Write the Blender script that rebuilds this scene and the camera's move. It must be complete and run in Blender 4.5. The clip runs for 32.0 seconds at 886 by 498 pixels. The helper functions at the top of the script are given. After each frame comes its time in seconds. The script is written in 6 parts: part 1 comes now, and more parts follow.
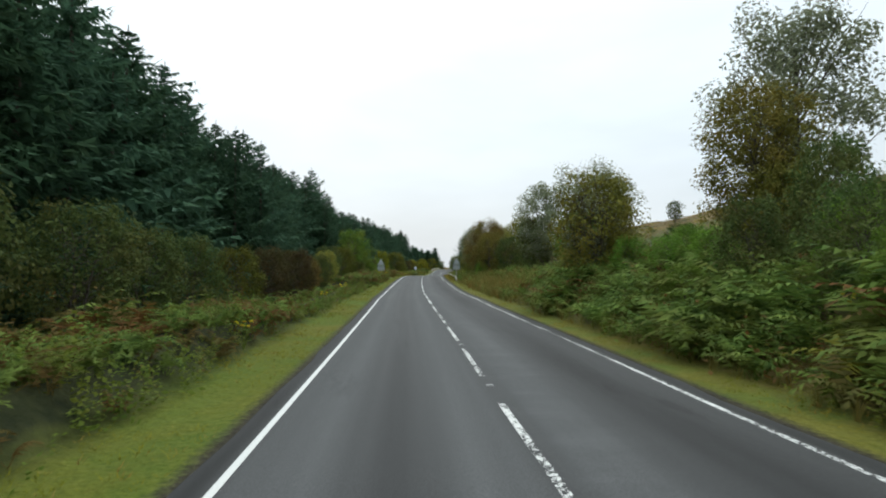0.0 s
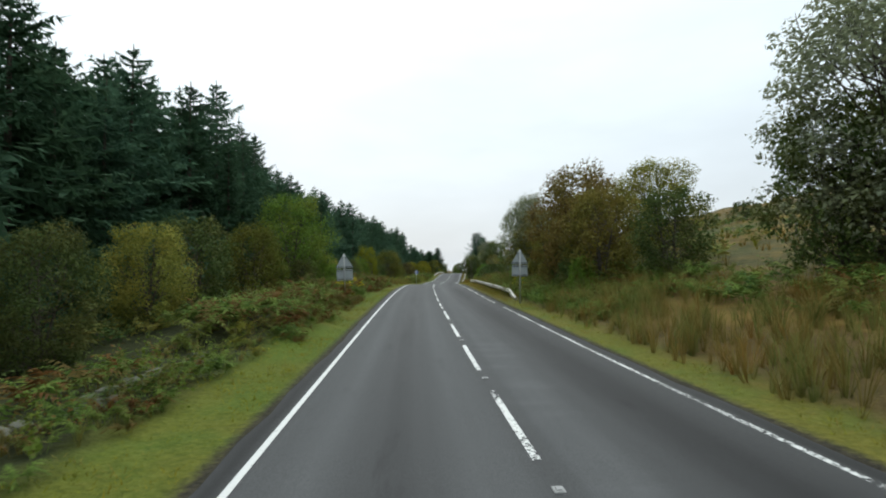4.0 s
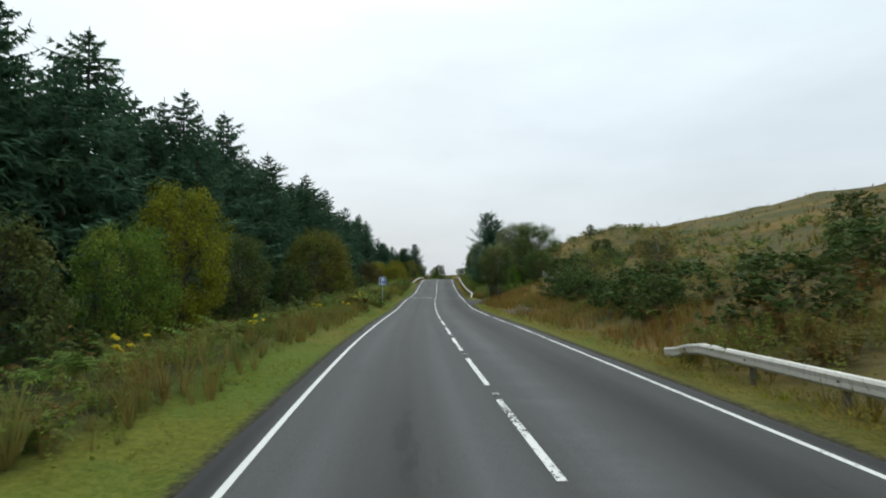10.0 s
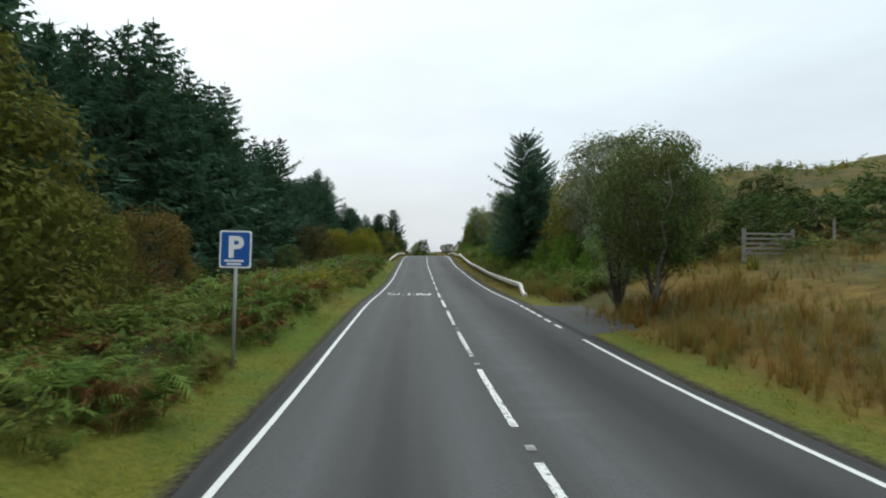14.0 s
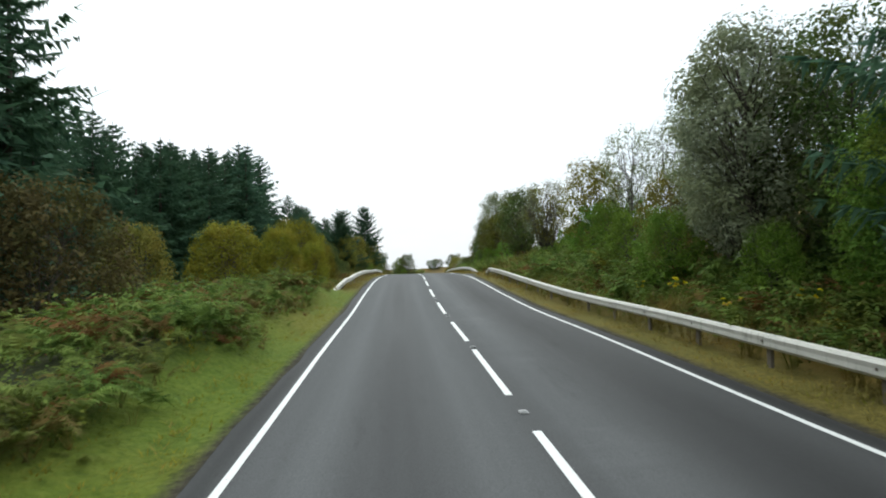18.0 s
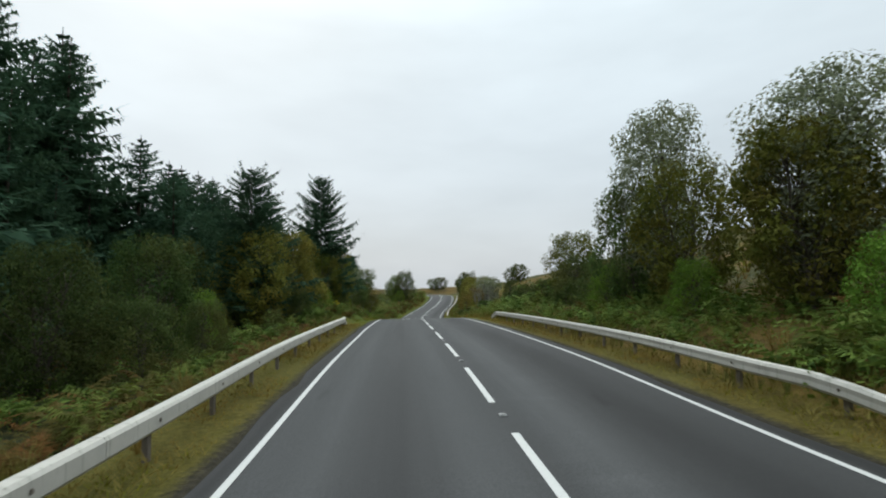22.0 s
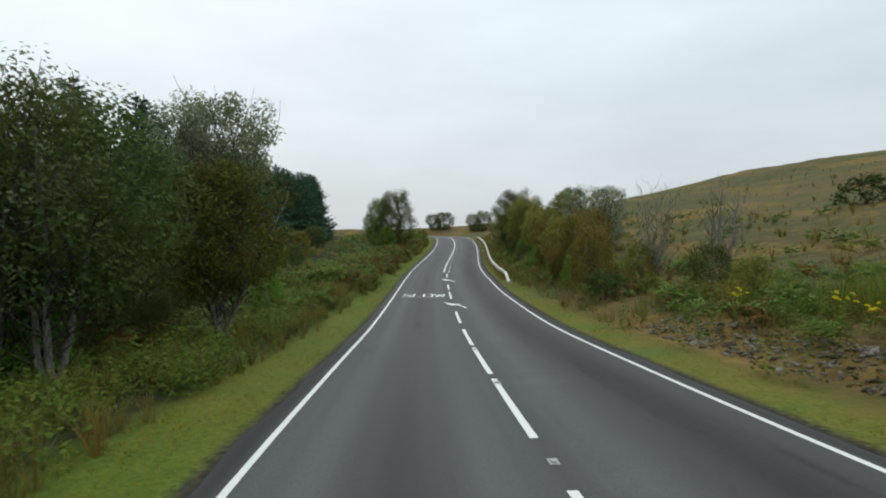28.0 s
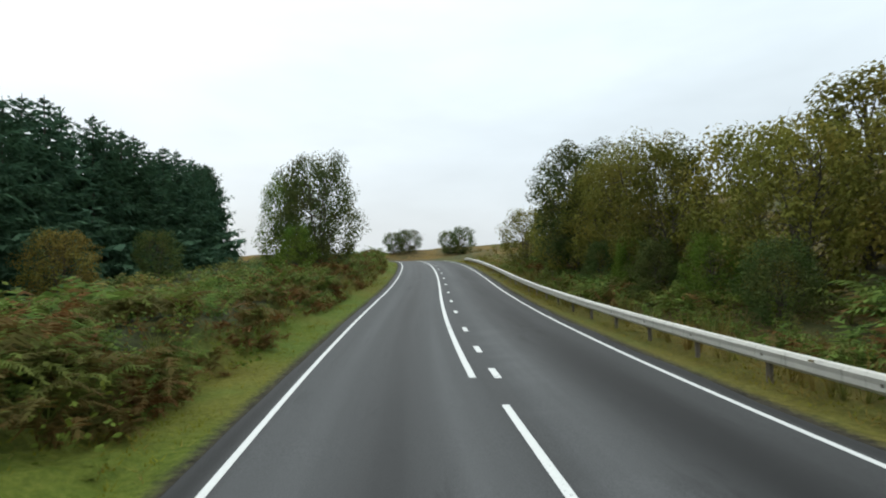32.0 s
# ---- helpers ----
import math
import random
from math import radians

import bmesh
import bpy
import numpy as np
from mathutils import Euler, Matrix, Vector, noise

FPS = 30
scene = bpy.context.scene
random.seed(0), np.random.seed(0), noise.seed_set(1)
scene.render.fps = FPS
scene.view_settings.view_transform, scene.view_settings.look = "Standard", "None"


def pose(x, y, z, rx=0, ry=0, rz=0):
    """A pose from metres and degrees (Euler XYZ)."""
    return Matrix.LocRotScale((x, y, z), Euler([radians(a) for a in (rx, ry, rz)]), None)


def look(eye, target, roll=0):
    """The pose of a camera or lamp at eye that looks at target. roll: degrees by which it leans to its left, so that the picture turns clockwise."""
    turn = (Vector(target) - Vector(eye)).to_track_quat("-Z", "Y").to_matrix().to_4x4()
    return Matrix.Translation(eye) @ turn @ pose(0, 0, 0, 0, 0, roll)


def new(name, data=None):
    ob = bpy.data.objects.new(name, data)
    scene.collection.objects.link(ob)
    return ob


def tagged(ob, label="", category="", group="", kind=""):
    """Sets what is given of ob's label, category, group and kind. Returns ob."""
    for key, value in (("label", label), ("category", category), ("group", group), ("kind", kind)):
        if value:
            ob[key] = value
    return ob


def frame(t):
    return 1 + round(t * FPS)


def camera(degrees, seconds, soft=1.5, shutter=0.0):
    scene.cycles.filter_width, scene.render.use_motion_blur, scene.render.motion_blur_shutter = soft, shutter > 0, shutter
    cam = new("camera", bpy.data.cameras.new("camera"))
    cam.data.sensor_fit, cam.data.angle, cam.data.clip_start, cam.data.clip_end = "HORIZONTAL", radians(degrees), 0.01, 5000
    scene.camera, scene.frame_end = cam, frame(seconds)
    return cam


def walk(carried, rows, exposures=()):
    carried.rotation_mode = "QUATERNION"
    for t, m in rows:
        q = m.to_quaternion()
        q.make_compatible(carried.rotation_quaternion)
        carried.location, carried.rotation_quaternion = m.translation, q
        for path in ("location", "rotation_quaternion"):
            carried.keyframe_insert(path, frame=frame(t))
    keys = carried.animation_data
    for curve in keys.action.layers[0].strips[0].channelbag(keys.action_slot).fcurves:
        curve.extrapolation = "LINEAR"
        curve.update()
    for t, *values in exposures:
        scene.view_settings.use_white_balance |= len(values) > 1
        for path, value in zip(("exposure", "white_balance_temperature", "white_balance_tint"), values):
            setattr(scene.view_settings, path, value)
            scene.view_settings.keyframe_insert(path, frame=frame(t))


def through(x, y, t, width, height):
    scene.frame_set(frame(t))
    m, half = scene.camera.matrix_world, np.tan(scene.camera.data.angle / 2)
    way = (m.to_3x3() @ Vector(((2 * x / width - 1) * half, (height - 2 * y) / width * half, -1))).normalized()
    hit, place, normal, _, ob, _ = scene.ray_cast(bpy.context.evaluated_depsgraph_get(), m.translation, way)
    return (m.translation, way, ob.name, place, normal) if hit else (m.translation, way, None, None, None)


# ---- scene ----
cam = camera(79.7, 32.0, soft=2.0, shutter=0.08)
PATH = [
    (0.0, pose(-0.031, -0.029, 2.283, 92.27, 0.03, -0.30)),
    (0.5, pose(-0.385, 5.593, 2.318, 92.09, 0.48, -0.08)),
    (1.0, pose(-0.798, 11.226, 2.308, 92.48, 0.27, -0.51)),
    (1.5, pose(-1.125, 16.898, 2.364, 92.11, 0.41, -0.28)),
    (2.0, pose(-1.522, 22.685, 2.377, 92.37, 0.29, -0.44)),
    (2.5, pose(-1.887, 28.320, 2.418, 91.88, 0.47, -0.42)),
    (3.0, pose(-2.243, 33.877, 2.426, 92.75, 1.09, -0.53)),
    (3.5, pose(-2.594, 39.438, 2.493, 92.54, 0.73, -0.47)),
    (5.5, pose(-3.507, 60.648, 2.632, 93.21, 1.19, -1.03)),
    (6.0, pose(-3.835, 66.592, 2.728, 93.12, 1.17, -1.30)),
    (6.5, pose(-4.105, 72.145, 2.793, 93.02, 0.94, -1.49)),
    (7.0, pose(-4.321, 77.633, 2.892, 92.90, 0.85, -1.78)),
    (7.5, pose(-4.504, 83.076, 2.994, 93.15, 1.00, -2.07)),
    (8.0, pose(-4.663, 88.396, 3.064, 93.56, 0.87, -2.35)),
    (8.5, pose(-4.793, 93.753, 3.118, 92.93, 1.13, -2.52)),
    (9.0, pose(-4.929, 98.962, 3.141, 93.66, 0.52, -3.06)),
    (9.5, pose(-4.981, 104.131, 3.192, 93.21, 1.22, -3.27)),
    (10.0, pose(-5.073, 109.329, 3.219, 93.02, 0.31, -3.74)),
    (10.5, pose(-5.086, 114.594, 3.241, 93.13, 0.30, -3.93)),
    (11.0, pose(-5.078, 119.773, 3.210, 91.87, 0.51, -4.25)),
    (11.5, pose(-5.022, 124.988, 3.154, 91.60, 0.15, -4.56)),
    (12.0, pose(-4.953, 130.164, 3.050, 91.95, 0.09, -4.92)),
    (12.5, pose(-4.863, 135.368, 2.981, 91.42, 0.48, -5.23)),
    (13.0, pose(-4.746, 140.563, 2.851, 90.89, 0.21, -5.55)),
    (13.5, pose(-4.569, 145.854, 2.718, 90.75, -0.16, -5.89)),
    (15.5, pose(-3.793, 166.195, 2.867, 90.27, 1.20, -6.99)),
    (16.0, pose(-3.505, 171.895, 2.737, 90.63, 1.33, -7.32)),
    (16.5, pose(-3.169, 177.636, 2.683, 90.96, 1.37, -7.18)),
    (17.0, pose(-2.930, 183.434, 2.581, 91.68, -0.14, -7.39)),
    (17.5, pose(-2.586, 189.286, 2.661, 92.04, 1.10, -7.73)),
    (18.0, pose(-2.242, 195.090, 2.737, 92.43, 1.66, -7.92)),
    (18.5, pose(-1.924, 200.891, 2.914, 92.90, 1.26, -8.05)),
    (19.0, pose(-1.612, 206.749, 3.104, 93.97, 0.60, -8.12)),
    (19.5, pose(-1.272, 212.935, 3.375, 93.81, 1.18, -8.22)),
    (20.0, pose(-0.896, 218.936, 3.632, 94.38, 1.03, -8.16)),
    (20.5, pose(-0.483, 224.667, 4.021, 94.84, 1.00, -8.07)),
    (21.0, pose(-0.121, 230.262, 4.295, 95.00, 0.81, -8.14)),
    (21.5, pose(0.359, 235.859, 4.501, 94.67, 1.09, -8.30)),
    (22.0, pose(0.771, 241.409, 4.601, 94.24, 0.95, -8.32)),
    (22.5, pose(1.142, 247.000, 4.660, 93.27, 1.01, -8.39)),
    (23.0, pose(1.496, 252.623, 4.726, 93.16, 0.80, -8.27)),
    (23.5, pose(1.839, 258.225, 4.776, 92.61, 0.21, -8.33)),
    (24.0, pose(2.219, 263.932, 4.765, 92.10, -0.01, -8.33)),
    (24.5, pose(2.551, 269.390, 4.760, 91.61, -0.37, -8.41)),
    (25.0, pose(3.097, 274.614, 4.675, 90.84, 0.86, -8.18)),
    (25.5, pose(3.499, 280.002, 4.536, 90.14, 0.31, -8.32)),
    (27.5, pose(4.628, 302.986, 3.292, 88.20, 0.14, -9.31)),
    (28.0, pose(5.123, 307.944, 2.950, 88.29, 0.81, -9.67)),
    (28.5, pose(5.624, 313.016, 2.595, 88.12, 0.28, -10.08)),
    (29.0, pose(6.194, 317.971, 2.259, 88.00, 0.45, -10.82)),
    (29.5, pose(6.898, 323.129, 1.888, 87.90, 0.97, -11.74)),
    (30.0, pose(7.606, 328.395, 1.613, 88.95, 1.48, -12.65)),
    (30.5, pose(8.425, 333.765, 1.474, 89.71, 1.62, -12.92)),
    (31.0, pose(9.210, 339.052, 1.422, 90.42, 1.43, -13.35)),
    (31.5, pose(10.030, 344.290, 1.357, 90.98, 0.47, -13.70)),
    (32.0, pose(10.916, 349.525, 1.290, 91.68, 1.13, -14.18)),
]
walk(cam, PATH, exposures=[(0.0, 0.08), (3.0, 0.08), (6.0, 0.0), (9.0, -0.05), (12.0, -0.12), (13.5, -0.10), (15.5, 0.42), (17.5, 0.44), (18.3, 0.26), (19.0, -0.08), (20.0, -0.12), (22.0, -0.22), (25.0, -0.25), (28.0, -0.16), (29.5, -0.02), (31.0, 0.08), (32.0, 0.03)])

# ---- sky and light ----
world = bpy.data.worlds.new("overcast_sky")
scene.world = world
world.use_nodes = True
wt = world.node_tree
wt.nodes.clear()


def wnode(kind, **values):
    nd = wt.nodes.new(kind)
    for k, v in values.items():
        nd.inputs[k].default_value = v
    return nd


sky = wt.nodes.new("ShaderNodeTexSky")
sky.sky_type, sky.sun_disc = "NISHITA", False
sky.sun_elevation, sky.sun_rotation = radians(48), radians(-20)
sky.air_density, sky.dust_density = 1.0, 4.0
tc = wt.nodes.new("ShaderNodeTexCoord")
sep = wt.nodes.new("ShaderNodeSeparateXYZ")
wt.links.new(tc.outputs["Generated"], sep.inputs[0])
# cloud layer: paler and brighter towards the zenith, soft unevenness
ramp = wt.nodes.new("ShaderNodeValToRGB")
ramp.color_ramp.elements[0].position, ramp.color_ramp.elements[0].color = 0.0, (0.655, 0.71, 0.755, 1)
ramp.color_ramp.elements[1].position, ramp.color_ramp.elements[1].color = 1.0, (1.95, 2.20, 2.26, 1)
mid = ramp.color_ramp.elements.new(0.22)
mid.color = (0.725, 0.815, 0.86, 1)
mid = ramp.color_ramp.elements.new(0.45)
mid.color = (0.84, 0.955, 1.0, 1)
mid = ramp.color_ramp.elements.new(0.62)
mid.color = (1.32, 1.49, 1.55, 1)
wt.links.new(sep.outputs["Z"], ramp.inputs[0])
stretch = wt.nodes.new("ShaderNodeMapping")
stretch.inputs["Scale"].default_value = (1.0, 1.0, 3.2)
wt.links.new(tc.outputs["Generated"], stretch.inputs[0])
puffs = wnode("ShaderNodeTexNoise", Scale=2.6, Detail=4.0, Roughness=0.5)
wt.links.new(stretch.outputs[0], puffs.inputs["Vector"])
vary = wt.nodes.new("ShaderNodeMapRange")
for k, v in ((1, 0.3), (2, 0.7), (3, 0.90), (4, 1.06)):
    vary.inputs[k].default_value = v
wt.links.new(puffs.outputs["Fac"], vary.inputs[0])
clouds = wt.nodes.new("ShaderNodeVectorMath")
clouds.operation = "SCALE"
wt.links.new(ramp.outputs[0], clouds.inputs[0])
wt.links.new(vary.outputs[0], clouds.inputs["Scale"])
bg_sky = wnode("ShaderNodeBackground", Strength=0.02)
bg_cloud = wnode("ShaderNodeBackground", Strength=1.0)
wt.links.new(sky.outputs[0], bg_sky.inputs[0])
wt.links.new(clouds.outputs[0], bg_cloud.inputs[0])
both = wt.nodes.new("ShaderNodeAddShader")
wt.links.new(bg_sky.outputs[0], both.inputs[0])
wt.links.new(bg_cloud.outputs[0], both.inputs[1])
wout = wt.nodes.new("ShaderNodeOutputWorld")
wt.links.new(both.outputs[0], wout.inputs[0])

sun = new("sun", bpy.data.lights.new("sun", "SUN"))
sun.data.energy, sun.data.angle, sun.data.color = 1.0, radians(40), (0.97, 1.0, 0.95)
sun.matrix_world = look((0, 0, 60), (-18, -45, 0))

# ---- materials ----


class Mat:
    """A short way to wire a node material."""

    def __init__(self, name, rough=0.9, spec=0.3, metal=0.0):
        self.m = bpy.data.materials.new(name)
        self.m.use_nodes = True
        self.t = self.m.node_tree
        self.b = self.t.nodes["Principled BSDF"]
        self.b.inputs["Roughness"].default_value = rough
        self.b.inputs["Specular IOR Level"].default_value = spec
        self.b.inputs["Metallic"].default_value = metal

    def node(self, kind, **values):
        nd = self.t.nodes.new(kind)
        for k, v in values.items():
            nd.inputs[k].default_value = v
        return nd

    def link(self, a, b):
        self.t.links.new(a, b)

    def coords(self, scale=(1, 1, 1), which="Object"):
        c = self.node("ShaderNodeTexCoord")
        m = self.node("ShaderNodeMapping")
        m.inputs["Scale"].default_value = scale
        self.link(c.outputs[which], m.inputs[0])
        return m.outputs[0]

    def position(self, scale=(1, 1, 1)):
        c = self.node("ShaderNodeNewGeometry")
        m = self.node("ShaderNodeMapping")
        m.inputs["Scale"].default_value = scale
        self.link(c.outputs["Position"], m.inputs[0])
        return m.outputs[0]

    def noise(self, vec, scale, detail=3.0, rough=0.55):
        nd = self.node("ShaderNodeTexNoise", Scale=scale, Detail=detail, Roughness=rough)
        self.link(vec, nd.inputs["Vector"])
        return nd.outputs["Fac"]

    def ramp(self, fac, *stops):
        r = self.node("ShaderNodeValToRGB")
        els = r.color_ramp.elements
        while len(els) < len(stops):
            els.new(0.5)
        for e, (p, c) in zip(els, stops):
            e.position, e.color = p, (*c, 1) if len(c) == 3 else c
        self.link(fac, r.inputs[0])
        return r.outputs[0]

    def span(self, fac, a, b, lo, hi):
        r = self.node("ShaderNodeMapRange")
        for k, v in enumerate((a, b, lo, hi)):
            r.inputs[k + 1].default_value = v
        self.link(fac, r.inputs[0])
        return r.outputs[0]

    def mix(self, fac, a, b, how="MIX"):
        r = self.node("ShaderNodeMix")
        r.data_type, r.blend_type = "RGBA", how
        for sock, v in ((r.inputs[0], fac), (r.inputs[6], a), (r.inputs[7], b)):
            if isinstance(v, (int, float)):
                sock.default_value = v
            elif isinstance(v, tuple):
                sock.default_value = (*v, 1)
            else:
                self.link(v, sock)
        return r.outputs[2]

    def math(self, how, a, b=0.0):
        r = self.node("ShaderNodeMath")
        r.operation = how
        for sock, v in ((r.inputs[0], a), (r.inputs[1], b)):
            if isinstance(v, (int, float)):
                sock.default_value = v
            else:
                self.link(v, sock)
        return r.outputs[0]

    def attr(self, name):
        a = self.node("ShaderNodeAttribute")
        a.attribute_name = name
        return a.outputs["Fac"]

    def color(self, c):
        self.link(c, self.b.inputs["Base Color"])

    def bump(self, fac, strength=0.4, distance=0.02):
        bm = self.node("ShaderNodeBump", Strength=strength, Distance=distance)
        self.link(fac, bm.inputs["Height"])
        self.link(bm.outputs[0], self.b.inputs["Normal"])


def asphalt_material():
    k = Mat("asphalt", rough=0.85, spec=0.16)
    pos = k.position()
    lat = k.attr("lateral")
    fine = k.noise(pos, 55, 2)
    along = k.node("ShaderNodeSeparateXYZ")
    k.link(pos, along.inputs[0])

    def lane(a, b):
        """Coordinates that follow the road: across times a, along times b."""
        c = k.node("ShaderNodeCombineXYZ")
        k.link(k.math("MULTIPLY", lat, a), c.inputs[0])
        k.link(k.math("MULTIPLY", along.outputs["Y"], b), c.inputs[1])
        return c.outputs[0]

    patch = k.noise(lane(0.5, 0.06), 1.0, 4)
    streak = k.noise(lane(3.0, 0.05), 1.0, 3)
    base = k.ramp(fine, (0.30, (0.044, 0.0445, 0.045)), (0.70, (0.072, 0.073, 0.0735)))
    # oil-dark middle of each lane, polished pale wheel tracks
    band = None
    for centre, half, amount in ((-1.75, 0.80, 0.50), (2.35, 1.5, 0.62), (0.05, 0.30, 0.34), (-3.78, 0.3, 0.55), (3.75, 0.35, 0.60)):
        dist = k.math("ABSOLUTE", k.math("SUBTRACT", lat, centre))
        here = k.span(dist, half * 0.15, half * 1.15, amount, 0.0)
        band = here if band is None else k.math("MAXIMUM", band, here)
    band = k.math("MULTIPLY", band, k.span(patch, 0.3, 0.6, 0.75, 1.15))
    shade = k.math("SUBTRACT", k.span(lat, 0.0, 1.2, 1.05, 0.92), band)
    light = k.span(k.math("ABSOLUTE", k.math("SUBTRACT", lat, 0.95)), 0.1, 0.65, 0.34, 0.0)
    light = k.math("MULTIPLY", light, k.span(patch, 0.35, 0.65, 0.35, 1.1))
    shade = k.math("ADD", shade, light)
    for track in (-2.72, -0.82):
        pale = k.span(k.math("ABSOLUTE", k.math("SUBTRACT", lat, track)), 0.05, 0.40, 0.17, 0.0)
        shade = k.math("ADD", shade, k.math("MULTIPLY", pale, k.span(patch, 0.32, 0.62, 0.4, 1.2)))
    # scuffed pale rungs and patched tar along the middle of the road
    rung = k.noise(lane(0.35, 1.1), 1.0, 3, 0.6)
    scuff = k.span(k.math("ABSOLUTE", k.math("SUBTRACT", lat, 0.75)), 0.3, 0.9, 0.14, 0.0)
    shade = k.math("ADD", shade, k.math("MULTIPLY", scuff, k.span(rung, 0.50, 0.66, 0.0, 1.0)))
    tar = k.span(k.noise(lane(0.8, 0.16), 1.0, 5, 0.7), 0.60, 0.66, 0.0, 0.16)
    shade = k.math("SUBTRACT", shade, tar)
    shade = k.math("MULTIPLY", shade, k.span(streak, 0.25, 0.75, 0.92, 1.08))
    scale = k.node("ShaderNodeVectorMath")
    scale.operation = "SCALE"
    k.link(base, scale.inputs[0])
    k.link(shade, scale.inputs["Scale"])
    k.color(scale.outputs[0])
    k.link(k.span(band, 0.0, 0.4, 0.86, 0.70), k.b.inputs["Roughness"])
    k.bump(fine, 0.5, 0.006)
    return k.m


def paint_material(name, wear):
    k = Mat(name, rough=0.6, spec=0.4)
    pos = k.position()
    chips = k.noise(pos, 14, 5, 0.7)
    big = k.noise(pos, 0.35, 2)
    k.color(k.mix(k.noise(pos, 40, 2), (0.42, 0.42, 0.405), (0.58, 0.58, 0.56)))
    cut = k.math("ADD", chips, k.math("MULTIPLY", k.math("SUBTRACT", big, 0.5), 0.45))
    gone = k.math("LESS_THAN", cut, wear)
    clear = k.node("ShaderNodeBsdfTransparent")
    mixer = k.node("ShaderNodeMixShader")
    out = k.t.nodes["Material Output"]
    k.link(gone, mixer.inputs[0])
    k.link(k.b.outputs[0], mixer.inputs[1])
    k.link(clear.outputs[0], mixer.inputs[2])
    k.link(mixer.outputs[0], out.inputs[0])
    k.bump(chips, 0.3, 0.004)
    return k.m


def ground_material():
    k = Mat("moor_ground", rough=0.95, spec=0.1)
    pos = k.position()
    side = k.attr("lateral")
    fine = k.noise(pos, 9, 4, 0.7)
    tuft = k.noise(pos, 1.6, 4, 0.65)
    broad = k.noise(pos, 0.07, 4)
    wide = k.noise(pos, 0.025, 3)
    verge = k.ramp(fine, (0.25, (0.048, 0.056, 0.007)), (0.55, (0.099, 0.100, 0.014)), (0.8, (0.143, 0.127, 0.028)))
    verge = k.mix(k.span(broad, 0.35, 0.65, 0.0, 0.6), verge, k.ramp(fine, (0.3, (0.100, 0.075, 0.016)), (0.7, (0.157, 0.120, 0.032))))
    verge = k.mix(k.span(k.noise(pos, 0.5, 3), 0.45, 0.65, 0.0, 0.6), verge, k.ramp(fine, (0.3, (0.035, 0.075, 0.010)), (0.7, (0.070, 0.113, 0.024))))
    lush = k.ramp(fine, (0.25, (0.031, 0.059, 0.007)), (0.55, (0.070, 0.101, 0.013)), (0.8, (0.108, 0.124, 0.025)))
    verge = k.mix(k.math("MULTIPLY", k.span(side, -0.1, 0.1, 1.0, 0.25), k.span(k.noise(pos, 0.11, 2), 0.38, 0.58, 0.15, 0.85)), verge, lush)
    along = k.node("ShaderNodeSeparateXYZ")
    k.link(pos, along.inputs[0])
    straw = k.ramp(fine, (0.25, (0.046, 0.036, 0.009)), (0.55, (0.103, 0.081, 0.021)), (0.8, (0.155, 0.122, 0.042)))
    bays = None
    for a, b, left, right in ((80, 124, 0.0, 0.55), (180, 281, 0.0, 0.75), (226, 276, 0.75, 0.0), (346, 420, 0.0, 0.5)):
        here = k.math("MULTIPLY", k.span(along.outputs["Y"], a - 2, a + 3, 0.0, 1.0), k.span(along.outputs["Y"], b - 3, b + 2, 1.0, 0.0))
        here = k.math("MULTIPLY", here, k.span(side, -0.1, 0.1, left, right))
        bays = here if bays is None else k.math("MAXIMUM", bays, here)
    verge = k.mix(bays, verge, straw)
    moor = k.ramp(tuft, (0.25, (0.025, 0.033, 0.010)), (0.45, (0.053, 0.050, 0.018)), (0.62, (0.080, 0.067, 0.024)), (0.82, (0.111, 0.093, 0.041)))
    green = k.ramp(tuft, (0.25, (0.026, 0.041, 0.010)), (0.6, (0.059, 0.074, 0.021)), (0.85, (0.104, 0.104, 0.041)))
    moor = k.mix(k.span(broad, 0.50, 0.66, 0.0, 0.6), moor, green)
    rust = k.ramp(tuft, (0.3, (0.070, 0.041, 0.016)), (0.7, (0.152, 0.092, 0.037)))
    moor = k.mix(k.span(wide, 0.48, 0.62, 0.0, 0.6), moor, rust)
    clump = k.noise(pos, 0.28, 5, 0.65)
    moor = k.mix(k.span(clump, 0.54, 0.66, 0.0, 0.75), moor, k.ramp(tuft, (0.3, (0.016, 0.025, 0.009)), (0.75, (0.056, 0.059, 0.021))))
    moor = k.mix(k.span(clump, 0.30, 0.42, 0.55, 0.0), moor, k.ramp(tuft, (0.3, (0.074, 0.056, 0.021)), (0.75, (0.163, 0.126, 0.056))))
    band = k.noise(k.position((0.16, 0.05, 0.5)), 1.0, 4, 0.6)
    moor = k.mix(k.span(band, 0.46, 0.60, 0.0, 0.75), moor, k.ramp(tuft, (0.25, (0.070, 0.043, 0.010)), (0.55, (0.150, 0.094, 0.022)), (0.85, (0.205, 0.148, 0.045))))
    moor = k.mix(k.span(band, 0.40, 0.30, 0.0, 0.7), moor, k.ramp(tuft, (0.25, (0.020, 0.034, 0.010)), (0.7, (0.060, 0.076, 0.020))))
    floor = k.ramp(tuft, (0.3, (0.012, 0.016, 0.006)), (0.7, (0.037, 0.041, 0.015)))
    dist = k.math("ABSOLUTE", side)
    wob = k.math("ADD", dist, k.math("MULTIPLY", k.math("SUBTRACT", tuft, 0.5), 1.6))
    c = k.mix(k.math("MULTIPLY", k.span(wob, 5.0, 6.2, 0.0, 1.0), k.span(side, -0.1, 0.1, 0.0, 1.0)), verge, moor)
